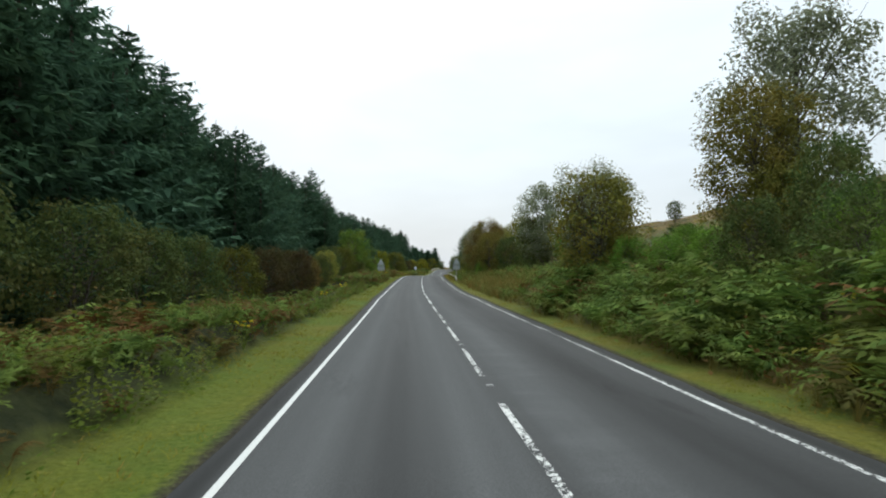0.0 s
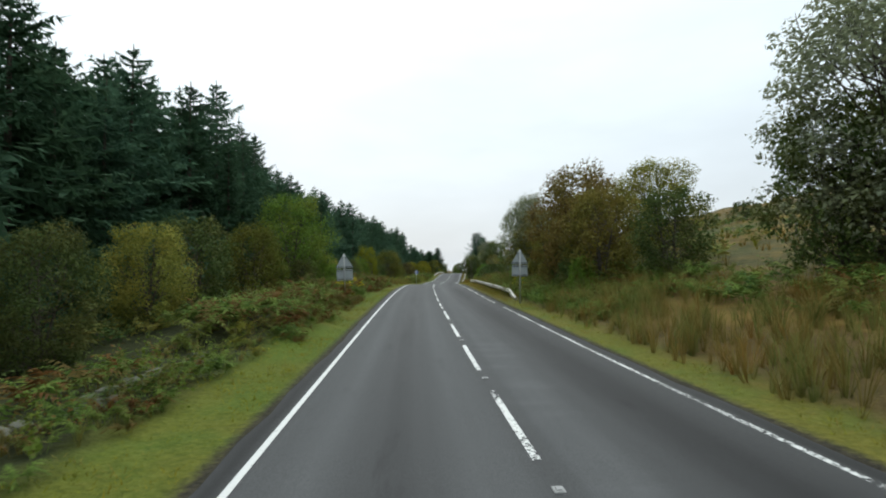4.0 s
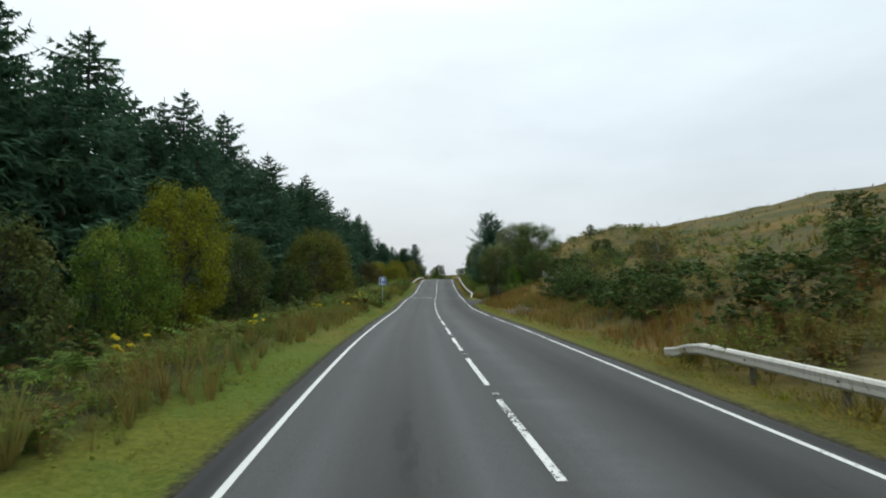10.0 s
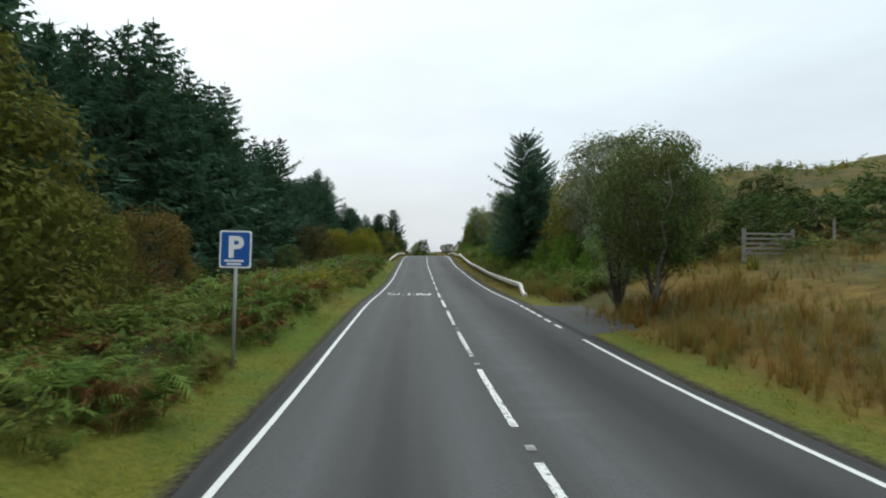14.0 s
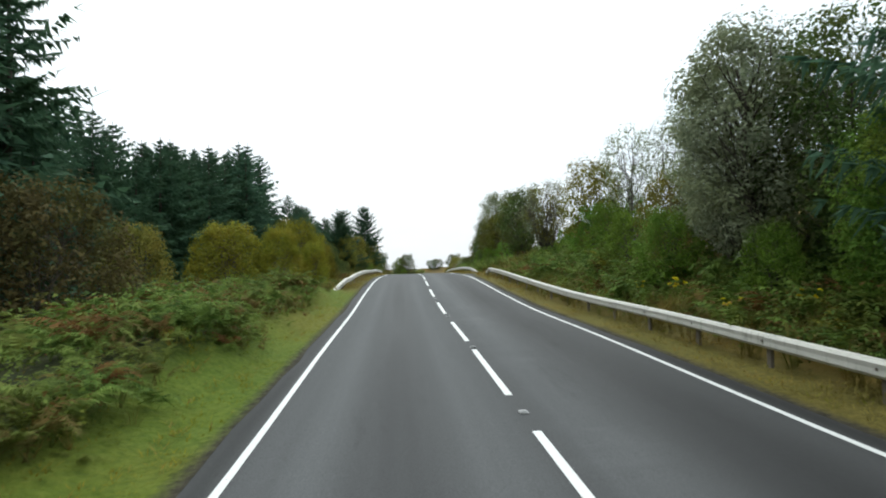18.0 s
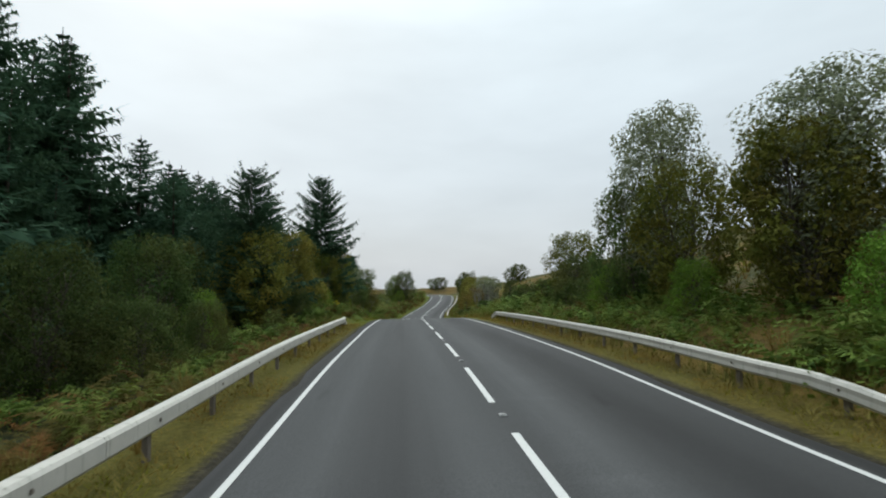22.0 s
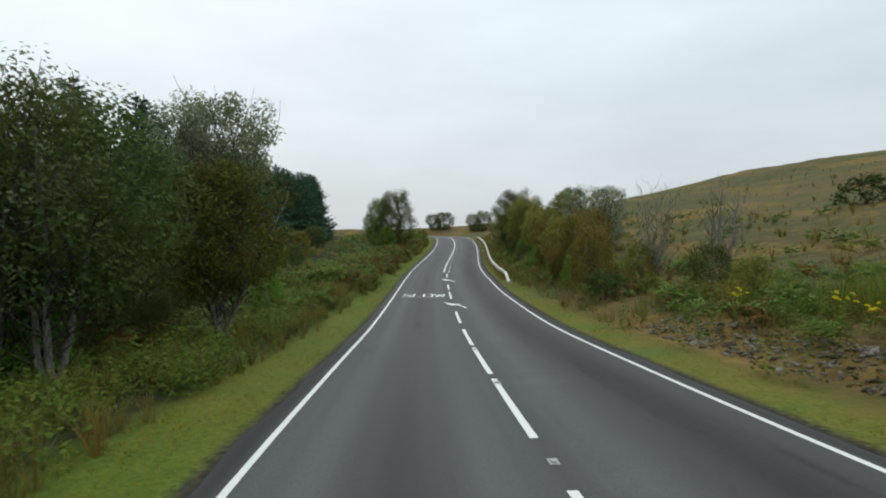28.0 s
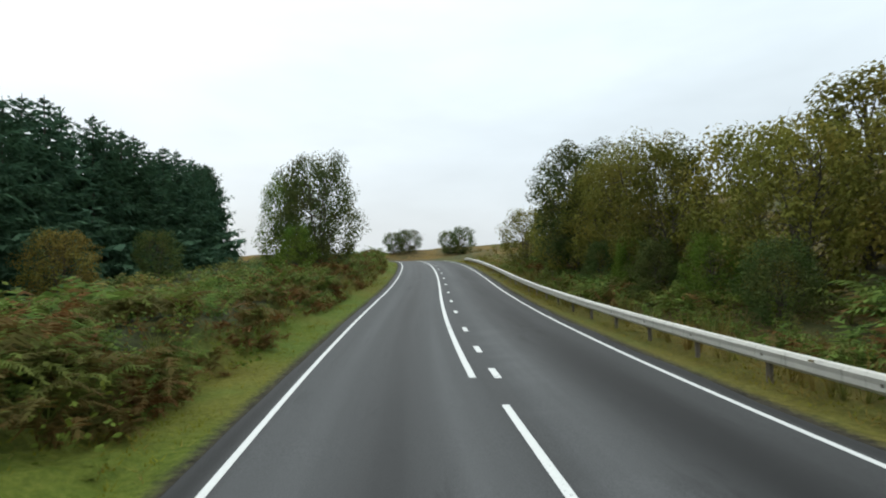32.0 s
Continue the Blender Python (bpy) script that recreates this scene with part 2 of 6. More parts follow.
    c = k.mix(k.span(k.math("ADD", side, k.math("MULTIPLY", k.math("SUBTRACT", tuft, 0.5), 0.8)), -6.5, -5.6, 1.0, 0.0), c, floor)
    grit = k.ramp(fine, (0.3, (0.016, 0.015, 0.011)), (0.75, (0.056, 0.049, 0.034)))
    c = k.mix(k.span(k.math("ADD", dist, k.math("MULTIPLY", k.math("SUBTRACT", fine, 0.5), 0.35)), 4.05, 4.30, 1.0, 0.0), c, grit)
    k.color(c)
    k.bump(k.math("ADD", k.math("MULTIPLY", tuft, 1.0), k.math("MULTIPLY", fine, 0.3)), 0.9, 0.18)
    return k.m


def leaf_material(name, dark, light, other, share=0.25, through=0.34):
    """Foliage: two colours by leaf, a third on some of them, light passing through."""
    k = Mat(name, rough=0.8, spec=0.08)
    geo = k.node("ShaderNodeNewGeometry")
    isl = geo.outputs["Random Per Island"]
    info = k.node("ShaderNodeObjectInfo")
    pos = k.position()
    patch = k.noise(pos, 0.55, 3)
    clump = k.span(k.noise(pos, 1.9, 2), 0.36, 0.64, 0.0, 1.0)
    c = k.mix(k.math("ADD", k.math("MULTIPLY", isl, 0.5), k.math("MULTIPLY", clump, 0.5)), dark, light)
    c = k.mix(k.math("MULTIPLY", k.span(patch, 0.45, 0.62, 0.0, 1.0), share * 2.0), c, other)
    hsv = k.node("ShaderNodeHueSaturation")
    k.link(k.span(info.outputs["Random"], 0, 1, 0.485, 0.515), hsv.inputs["Hue"])
    k.link(k.span(info.outputs["Random"], 0, 1, 0.58, 0.86), hsv.inputs["Value"])
    hsv.inputs["Saturation"].default_value = 1.10
    k.link(c, hsv.inputs["Color"])
    k.color(hsv.outputs[0])
    tr = k.node("ShaderNodeBsdfTranslucent")
    k.link(hsv.outputs[0], tr.inputs[0])
    mx = k.node("ShaderNodeMixShader")
    mx.inputs[0].default_value = through
    k.link(k.b.outputs[0], mx.inputs[1])
    k.link(tr.outputs[0], mx.inputs[2])
    k.link(mx.outputs[0], k.t.nodes["Material Output"].inputs[0])
    return k.m


def bark_material(name, dark, light):
    k = Mat(name, rough=0.9, spec=0.15)
    pos = k.position((1, 1, 0.25))
    f = k.noise(pos, 14, 4, 0.7)
    k.color(k.ramp(f, (0.3, dark), (0.7, light)))
    k.bump(f, 0.7, 0.03)
    return k.m


def metal_material(name, dark, light, rough, metal):
    k = Mat(name, rough=rough, metal=metal)
    pos = k.position()
    f = k.noise(pos, 3.0, 5, 0.65)
    drip = k.noise(k.position((6, 6, 0.7)), 2.0, 3)
    c = k.mix(f, dark, light)
    c = k.mix(k.span(drip, 0.56, 0.72, 0.0, 0.45), c, (0.13, 0.12, 0.085))
    k.color(c)
    k.bump(f, 0.15, 0.01)
    return k.m


def stone_material(name, dark, light, moss):
    k = Mat(name, rough=0.9, spec=0.2)
    pos = k.position()
    info = k.node("ShaderNodeObjectInfo")
    geo = k.node("ShaderNodeNewGeometry")
    f = k.noise(pos, 7, 5, 0.65)
    c = k.mix(f, dark, light)
    c = k.mix(k.span(geo.outputs["Random Per Island"], 0, 1, 0.0, 0.5), c, light)
    c = k.mix(k.span(k.noise(pos, 2.2, 3), 0.46, 0.62, 0.0, 0.85), c, moss)
    k.color(c)
    k.bump(f, 0.6, 0.02)
    return k.m


def plain_material(name, a, b, rough=0.5, scale=8):
    k = Mat(name, rough=rough, spec=0.4)
    k.color(k.mix(k.noise(k.position(), scale, 4, 0.6), a, b))
    return k.m


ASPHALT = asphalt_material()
PAINT = paint_material("road_paint", 0.30)
PAINT_WORN = paint_material("worn_road_paint", 0.44)
PAINT_FADED = paint_material("faded_road_paint", 0.50)
PAINT_OLD = paint_material("old_broken_road_paint", 0.50)
PAINT_CHIPPED = paint_material("chipped_road_paint", 0.38)
GROUND = ground_material()
NEEDLES = leaf_material("spruce_needles", (0.036, 0.077, 0.050), (0.120, 0.208, 0.128), (0.080, 0.140, 0.075), 0.3, 0.36)
LEAF = {
    "green": leaf_material("green_leaves", (0.072, 0.132, 0.030), (0.205, 0.300, 0.070), (0.225, 0.240, 0.055), 0.3),
    "dark": leaf_material("dark_green_leaves", (0.051, 0.083, 0.030), (0.138, 0.185, 0.063), (0.157, 0.138, 0.048), 0.25),
    "olive": leaf_material("olive_leaves", (0.111, 0.122, 0.032), (0.307, 0.295, 0.083), (0.318, 0.250, 0.075), 0.3),
    "yellow": leaf_material("yellow_green_leaves", (0.135, 0.158, 0.023), (0.360, 0.372, 0.062), (0.215, 0.255, 0.048), 0.35),
    "bramble": leaf_material("bramble_leaves", (0.085, 0.171, 0.032), (0.260, 0.388, 0.085), (0.145, 0.228, 0.057), 0.3),
    "sallow": leaf_material("yellowing_sallow_leaves", (0.105, 0.112, 0.020), (0.290, 0.275, 0.055), (0.235, 0.165, 0.040), 0.3),
    "moss": leaf_material("moss_green_leaves", (0.058, 0.074, 0.018), (0.190, 0.200, 0.050), (0.160, 0.130, 0.038), 0.3),
    "rust": leaf_material("rust_leaves", (0.120, 0.092, 0.034), (0.300, 0.220, 0.078), (0.215, 0.200, 0.060), 0.35),
    "brown": leaf_material("dull_brown_leaves", (0.049, 0.041, 0.021), (0.139, 0.103, 0.048), (0.085, 0.085, 0.032), 0.35),
    "gorse": leaf_material("gorse_leaves", (0.028, 0.055, 0.020), (0.105, 0.150, 0.048), (0.080, 0.085, 0.030), 0.3),
    "grey": leaf_material("grey_green_leaves", (0.150, 0.180, 0.108), (0.430, 0.475, 0.325), (0.255, 0.285, 0.135), 0.3),
}
BRACKEN = leaf_material("green_bracken", (0.030, 0.072, 0.020), (0.240, 0.345, 0.095), (0.190, 0.150, 0.045), 0.2)
BRACKEN_HILL = leaf_material("hillside_bracken", (0.048, 0.085, 0.030), (0.135, 0.175, 0.062), (0.15, 0.125, 0.05), 0.4)
BRACKEN_DRY = leaf_material("dry_bracken", (0.098, 0.055, 0.023), (0.265, 0.149, 0.063), (0.115, 0.127, 0.040), 0.4)
BRACKEN_PALE = leaf_material("yellow_bracken", (0.16, 0.155, 0.03), (0.40, 0.36, 0.08), (0.20, 0.21, 0.045), 0.4)
GRASS = leaf_material("verge_grass", (0.088, 0.100, 0.013), (0.215, 0.205, 0.036), (0.225, 0.165, 0.040), 0.4)
MEADOW = leaf_material("meadow_grass", (0.10, 0.125, 0.035), (0.24, 0.24, 0.085), (0.25, 0.19, 0.07), 0.4)
STRAW = leaf_material("tall_straw_grass", (0.130, 0.104, 0.034), (0.285, 0.230, 0.088), (0.225, 0.138, 0.048), 0.4)
RUST_GRASS = leaf_material("rust_grass", (0.16, 0.085, 0.03), (0.34, 0.19, 0.07), (0.30, 0.23, 0.09), 0.35)
PETAL = leaf_material("yellow_flowers", (0.42, 0.34, 0.03), (0.66, 0.55, 0.08), (0.40, 0.35, 0.05), 0.3)
BARK = bark_material("grey_brown_bark", (0.03, 0.025, 0.02), (0.11, 0.095, 0.075))
BARK_PALE = bark_material("pale_birch_bark", (0.06, 0.055, 0.048), (0.27, 0.26, 0.23))
GALVANISED = metal_material("galvanised_steel", (0.38, 0.37, 0.335), (0.55, 0.53, 0.48), 0.6, 0.2)
POST_STEEL = metal_material("weathered_post_steel", (0.10, 0.085, 0.07), (0.22, 0.19, 0.16), 0.75, 0.2)
# rail steel darkened in colour to carry the shadow line under each channel
SHADED_RAIL = metal_material("shadow_toned_sign_rail", (0.05, 0.055, 0.058), (0.10, 0.11, 0.115), 0.7, 0.2)
SIGN_BACK = metal_material("grey_sign_back", (0.24, 0.27, 0.275), (0.35, 0.38, 0.385), 0.6, 0.2)
SIGN_POLE = metal_material("grey_sign_pole", (0.26, 0.27, 0.27), (0.38, 0.39, 0.38), 0.6, 0.3)
BLUE = plain_material("blue_sign_face", (0.008, 0.075, 0.30), (0.012, 0.10, 0.36), 0.4)
WHITE = plain_material("white_sign_face", (0.70, 0.70, 0.70), (0.80, 0.80, 0.80), 0.4)
STONE = stone_material("mossy_stone", (0.030, 0.032, 0.022), (0.14, 0.138, 0.11), (0.04, 0.06, 0.015))
SCREE = stone_material("grey_scree", (0.035, 0.030, 0.025), (0.20, 0.178, 0.15), (0.09, 0.07, 0.035))
WOOD = bark_material("weathered_wood", (0.12, 0.11, 0.095), (0.30, 0.28, 0.25))

# ---- the line of the road: a place every 8 m, heading north ----
ROAD_X = [3.43, 2.79, 2.18, 1.61, 1.07, 0.57, 0.05, -0.48, -0.99, -1.47, -1.86, -2.2, -2.51, -2.81, -3.04, -3.24, -3.36, -3.4, -3.45, -3.4, -3.23, -3.04, -2.78, -2.49, -2.14, -1.73, -1.24, -0.73, -0.25, 0.18, 0.62, 1.09, 1.65, 2.28, 2.84, 3.38, 3.93, 4.46, 5.06, 5.66, 6.11, 6.53, 7.18, 8.15, 9.25, 10.42, 11.63, 12.94, 14.34, 15.96, 17.76, 19.64, 21.46, 23.14, 24.64, 25.92, 26.95, 27.73, 28.24]
ROAD_Z = [-0.02, 0.0, 0.02, 0.04, 0.02, 0.05, 0.08, 0.11, 0.18, 0.17, 0.24, 0.37, 0.52, 0.64, 0.78, 0.9, 0.98, 1.02, 0.99, 0.9, 0.75, 0.55, 0.38, 0.23, 0.31, 0.42, 0.36, 0.41, 0.58, 0.91, 1.19, 1.66, 2.13, 2.41, 2.47, 2.58, 2.53, 2.42, 2.24, 1.97, 1.52, 0.94, 0.37, -0.2, -0.71, -0.94, -1.03, -0.97, -0.89, -0.74, -0.52, -0.22, 0.21, 0.67, 1.11, 1.48, 1.76, 1.95, 2.05]


def spline(values, y):
    u = (np.asarray(y, float) + 24.0) / 8.0
    k = np.floor(u).astype(int)
    u = u - k
    v = np.asarray(values)
    g = lambda i: v[np.clip(k + i, 0, len(v) - 1)]
    return (g(-1) * (-0.5 * u**3 + u * u - 0.5 * u) + g(0) * (1.5 * u**3 - 2.5 * u * u + 1)
            + g(1) * (-1.5 * u**3 + 2 * u * u + 0.5 * u) + g(2) * (0.5 * u**3 - 0.5 * u * u))


# points every metre; past 428 m it turns left round a bend
_y = np.arange(-24.0, 428.1, 1.0)
LINE = np.c_[spline(ROAD_X, _y), _y, spline(ROAD_Z, _y)]
_h = math.atan2(LINE[-1, 0] - LINE[-2, 0], 1.0)
_rest, _p = [], LINE[-1].copy()
for _i in range(120):
    _h -= radians(1.45 if _i > 6 else 0.8) if _h > radians(-82) else 0
    _p = _p + np.array((math.sin(_h), math.cos(_h), 0.012 if _i < 22 else 0.0))
    _rest.append(_p.copy())
LINE = np.vstack([LINE, _rest])
_t = np.gradient(LINE[:, :2], axis=0)
_t /= np.linalg.norm(_t, axis=1)[:, None]
RIGHT = np.c_[_t[:, 1], -_t[:, 0]]
STATION = np.arange(len(LINE)) - 24.0


def road(s, d=0.0, h=0.0):
    """The place at station s, d to the right of the centre line and h above the road."""
    c = [np.interp(s, STATION, LINE[:, i]) for i in range(3)]
    r = [np.interp(s, STATION, RIGHT[:, i]) for i in range(2)]
    return np.array((c[0] + d * r[0], c[1] + d * r[1], c[2] + h))


def heading(s):
    return math.atan2(np.interp(s, STATION, RIGHT[:, 1]), np.interp(s, STATION, RIGHT[:, 0]))


def smooth(a, b, v):
    u = np.clip((v - a) / (b - a), 0, 1)
    return u * u * (3 - 2 * u)


def waves(x, y, size, seed=0.0):
    """Gentle repeatable unevenness between about -1 and 1."""
    x, y = np.asarray(x) / size + seed * 1.7, np.asarray(y) / size - seed * 2.3
    return (np.sin(x * 1.9 + 1.3 * np.sin(y * 1.1 + seed)) + np.sin(y * 2.3 + 1.7 * np.sin(x * 0.9))
            + 0.6 * np.sin(x * 4.1 - y * 3.3 + seed) + 0.4 * np.sin(x * 7.3 + y * 6.1)) / 2.6


def to_road(x, y):
    """Station and lateral distance of places in the plan."""
    x, y = np.atleast_1d(np.asarray(x, float)), np.atleast_1d(np.asarray(y, float))
    s, d = np.empty(len(x)), np.empty(len(x))
    for a in range(0, len(x), 4000):
        dx, dy = x[a:a + 4000, None] - LINE[None, ::2, 0], y[a:a + 4000, None] - LINE[None, ::2, 1]
        k = np.argmin(dx * dx + dy * dy, axis=1)
        i = np.arange(len(k))
        s[a:a + 4000] = STATION[::2][k]
        d[a:a + 4000] = dx[i, k] * RIGHT[::2][k, 0] + dy[i, k] * RIGHT[::2][k, 1]
        along = dx[i, k] * -RIGHT[::2][k, 1] + dy[i, k] * RIGHT[::2][k, 0]
        s[a:a + 4000] += np.clip(along, -1, 1)
        far = np.abs(along) > 3
        d[a:a + 4000] = np.where(far, np.sign(d[a:a + 4000]) * np.hypot(dx[i, k], dy[i, k]), d[a:a + 4000])
    return s, d


def land(x, y):
    """Height of the ground, with its station and lateral distance."""
    x, y = np.atleast_1d(np.asarray(x, float)), np.atleast_1d(np.asarray(y, float))
    s, d = to_road(x, y)
    z = np.interp(s, STATION, LINE[:, 2])
    a = np.abs(d)
    bed = -0.30 * (1 - smooth(3.6, 3.95, a)) - 0.03
    # right: verge, bank, then the long hillside
    across = np.where(y > 428, x - 27.0, d)
    bank = 0.30 * smooth(5.2, 8.5, across) + 0.24 * np.clip(across - 6.5, 0, 63) + 1.2 * smooth(60, 90, across)
    bank = bank * (1 - smooth(428, 560, y)) * (1 - 0.5 * smooth(428, 460, y))
    knoll = 4.4 * np.exp(-((y - 213) / 20) ** 2 - ((d - 31) / 13) ** 2)
    bank = bank + knoll * smooth(6, 14, d) + 0.7 * smooth(5.6, 9, d) * (1 - smooth(14, 24, d)) * (1 - smooth(34, 50, y))
    bank = bank + 0.9 * np.exp(-((y - 222) / 14) ** 2) * smooth(6, 11, d) * (1 - smooth(15, 30, d))
    bank = bank * (1 - 0.07 * smooth(270, 300, y) + 0.06 * smooth(105, 135, y) * (1 - smooth(200, 230, y)) * smooth(20, 40, d))
    bank = bank + 3.2 * np.exp(-((y - 352) / 15) ** 2) * smooth(48, 74, d)
    # left: verge, shallow ditch, level forest floor
    dip = -0.40 * smooth(6.0, 11.0, -d) - 0.5 * smooth(226, 240, y) * (1 - smooth(262, 276, y)) * smooth(5.4, 8.0, -d)
    dip = dip + 0.35 * smooth(5.6, 7.2, -d) * smooth(330, 350, y)
    thick = 0.68 * (1 - smooth(18, 22, y) * (1 - smooth(60, 64, y)) * 0.85) * (1 - 0.6 * smooth(110, 112.5, y) * (1 - smooth(148, 152, y)))
    thick = thick * (1 - smooth(222, 228, y) * (1 - smooth(272, 277, y))) * (1 - 0.9 * smooth(303, 309, y) * (1 - smooth(334, 342, y)))
    edge = 5.25 + 0.25 * waves(x, y, 5.0, 4) + 1.0 * (1 - smooth(14, 34, y)) + 0.6 * smooth(310, 318, y) * (1 - smooth(330, 342, y))
    thick = thick * (1 + 0.40 * waves(x, y, 2.6, 7))
    dip = dip + thick * smooth(0, 0.6, -d - edge) * (1 - smooth(10, 14, -d))
    dip = dip * (1 - smooth(425, 450, y))
    side = np.where(across > 0, bank, np.where(d < 0, dip, 0.0))
    rough_ = 0.10 * waves(x, y, 1.7, 1) * smooth(5.0, 8.0, a) + 0.45 * waves(x, y, 9.0, 2) * smooth(9, 24, a) + 1.0 * waves(x, y, 40, 3) * smooth(30, 80, a) * (1 - smooth(380, 440, y))
    z = z + bed + side + rough_
    # rising ground that closes the view beyond the bend
    shut = smooth(450, 476, y) * smooth(4.5, 16, a) * (1 - smooth(520, 800, y))
    z = z + shut * 2.3
    return z, s, d


def drop(x, y):
    return float(land(x, y)[0][0])


# ---- mesh helpers ----


def mesh_from(name, verts, faces, materials, index=None, smooth_shade=False):
    """A mesh from arrays; faces: an (n, 3) or (n, 4) array or a list of such."""
    me = bpy.data.meshes.new(name)
    faces = faces if isinstance(faces, list) else [faces]
    faces = [f for f in faces if len(f)]
    loops = np.concatenate([f.ravel() for f in faces]).astype(np.int32)
    sizes = np.concatenate([np.full(len(f), f.shape[1]) for f in faces])
    starts = np.concatenate([[0], np.cumsum(sizes)[:-1]]).astype(np.int32)
    me.vertices.add(len(verts))
    me.vertices.foreach_set("co", np.asarray(verts, np.float32).ravel())
    me.loops.add(len(loops))
    me.loops.foreach_set("vertex_index", loops)
    me.polygons.add(len(sizes))
    me.polygons.foreach_set("loop_start", starts)
    for m in materials:
        me.materials.append(m)
    if index is not None:
        me.polygons.foreach_set("material_index", np.asarray(index, np.int32))
    me.update(calc_edges=True)
    if smooth_shade:
        me.shade_smooth()
    return me


def lateral_attribute(me, values):
    at = me.attributes.new("lateral", "FLOAT", "POINT")
    at.data.foreach_set("value", np.asarray(values, np.float32))


def bm_mesh(name, bm, material, smooth_shade=False):
    me = bpy.data.meshes.new(name)
    bm.to_mesh(me)
    bm.free()
    me.materials.append(material)
    if smooth_shade:
        me.shade_smooth()
    return me


def part(name, data, parent, label=""):
    ob = new(name, data)
    ob.parent = parent
    return tagged(ob, label)


def box_bm(size, at=(0, 0, 0), bevel=0.0, bm=None):
    bm = bm or bmesh.new()
    made = bmesh.ops.create_cube(bm, size=1.0)["verts"]
    for v in made:
        v.co = Vector((v.co.x * size[0] + at[0], v.co.y * size[1] + at[1], v.co.z * size[2] + at[2]))
    if bevel:
        bmesh.ops.bevel(bm, geom=list({e for v in made for e in v.link_edges}), offset=bevel, segments=2, affect="EDGES")
    return bm


def strip_mesh(name, stations, lats, height, material, ends=True):
    """A sheet laid along the road through the lateral distances given, with its edges turned down."""
    st, la = np.asarray(stations, float), np.asarray(lats, float)
    v = np.array([road(s, d, height) for s in st for d in la])
    w = len(la)
    i = np.arange((len(st) - 1) * (w - 1))
    a = (i // (w - 1)) * w + i % (w - 1)
    me = mesh_from(name, v, np.c_[a, a + 1, a + w + 1, a + w], [material])
    lateral_attribute(me, np.tile(la, len(st)))
    return me


# ---- ground: one sheet to the horizon ----
gy = np.concatenate([[-2500, -900, -350, -150, -80], np.arange(-45, 500, 2.0), [510, 530, 560, 610, 700, 900, 1400, 2600]])
gd = np.concatenate([[-2600, -900, -380, -200, -130, -90, -70, -55, -45], np.arange(-38, -9, 3.0), np.arange(-9, -4.6, 0.7), [-4.3, -4.0, -3.7, -3.3, -2, 0, 2, 3.3, 3.7, 4.0, 4.3],
                     np.arange(4.9, 16, 0.8), np.arange(16.5, 46, 2.2), [50, 56, 63, 70, 78, 88, 100, 130, 200, 380, 900, 2600]])
gx = np.interp(gy, LINE[:455, 1], LINE[:455, 0])
fade = smooth(500, 900, gy)
gx = gx * (1 - fade)
GX, GY = gx[:, None] + gd[None, :], np.repeat(gy[:, None], len(gd), 1)
gz, gs, gl = land(GX.ravel(), GY.ravel())
gi = np.arange((len(gy) - 1) * (len(gd) - 1))
ga = (gi // (len(gd) - 1)) * len(gd) + gi % (len(gd) - 1)
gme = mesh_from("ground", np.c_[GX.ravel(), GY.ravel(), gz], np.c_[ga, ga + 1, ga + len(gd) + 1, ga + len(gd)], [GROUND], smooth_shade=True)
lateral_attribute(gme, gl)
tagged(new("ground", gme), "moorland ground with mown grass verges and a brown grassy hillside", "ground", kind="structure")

# ---- road and its markings ----
road_lats = [-4.05, -3.97, -3.6, -3.2, -2.6, -2.0, -1.4, -0.8, -0.2, 0.2, 0.8, 1.4, 2.0, 2.6, 3.2, 3.6, 3.9, 3.98]
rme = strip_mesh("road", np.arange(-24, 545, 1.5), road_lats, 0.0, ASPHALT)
rv = np.empty(len(rme.vertices) * 3)
rme.vertices.foreach_get("co", rv)
rv = rv.reshape(-1, len(road_lats), 3)
rng = np.random.default_rng(5)
rv[:, 0, 2] -= 0.16
rv[:, -1, 2] -= 0.16
rag = rng.normal(0, 0.035, len(rv))[:, None] * np.array([[1, 0]])
rv[:, 1, :2] += rag
rv[:, -2, :2] += rng.normal(0, 0.035, len(rv))[:, None] * np.array([[1, 0]])
rme.vertices.foreach_set("co", rv.ravel())
carriageway = tagged(new("road", rme), "worn grey asphalt country road with white painted lines", "road", kind="structure")


def marking(name, stations, lats, material=PAINT, h=0.006, label=""):
    return part(name, strip_mesh(name, stations, lats, h, material), carriageway, label)


marking("edge_line", np.arange(-24, 541, 1.5), [-3.63, -3.53], PAINT, label="solid white edge line")
for a, b in ((-24, 45), (45, 75.3), (78.6, 108.2), (109.1, 145.0), (146.3, 166.0), (175.6, 540)):
    marking("edge_line", np.linspace(a, b, max(2, int((b - a) / 1.5))), [3.46, 3.56], (PAINT_OLD if b < 110 else PAINT_WORN) if b < 160 else PAINT, label="thin white edge line, worn in places")
for a, b in ((171.0, 171.7), (172.0, 172.9), (173.1, 173.95), (174.3, 175.1), (169.6, 170.4), (168.2, 169.0)):
    marking("give_way_dash", np.linspace(a, b, 3), [3.43, 3.55])
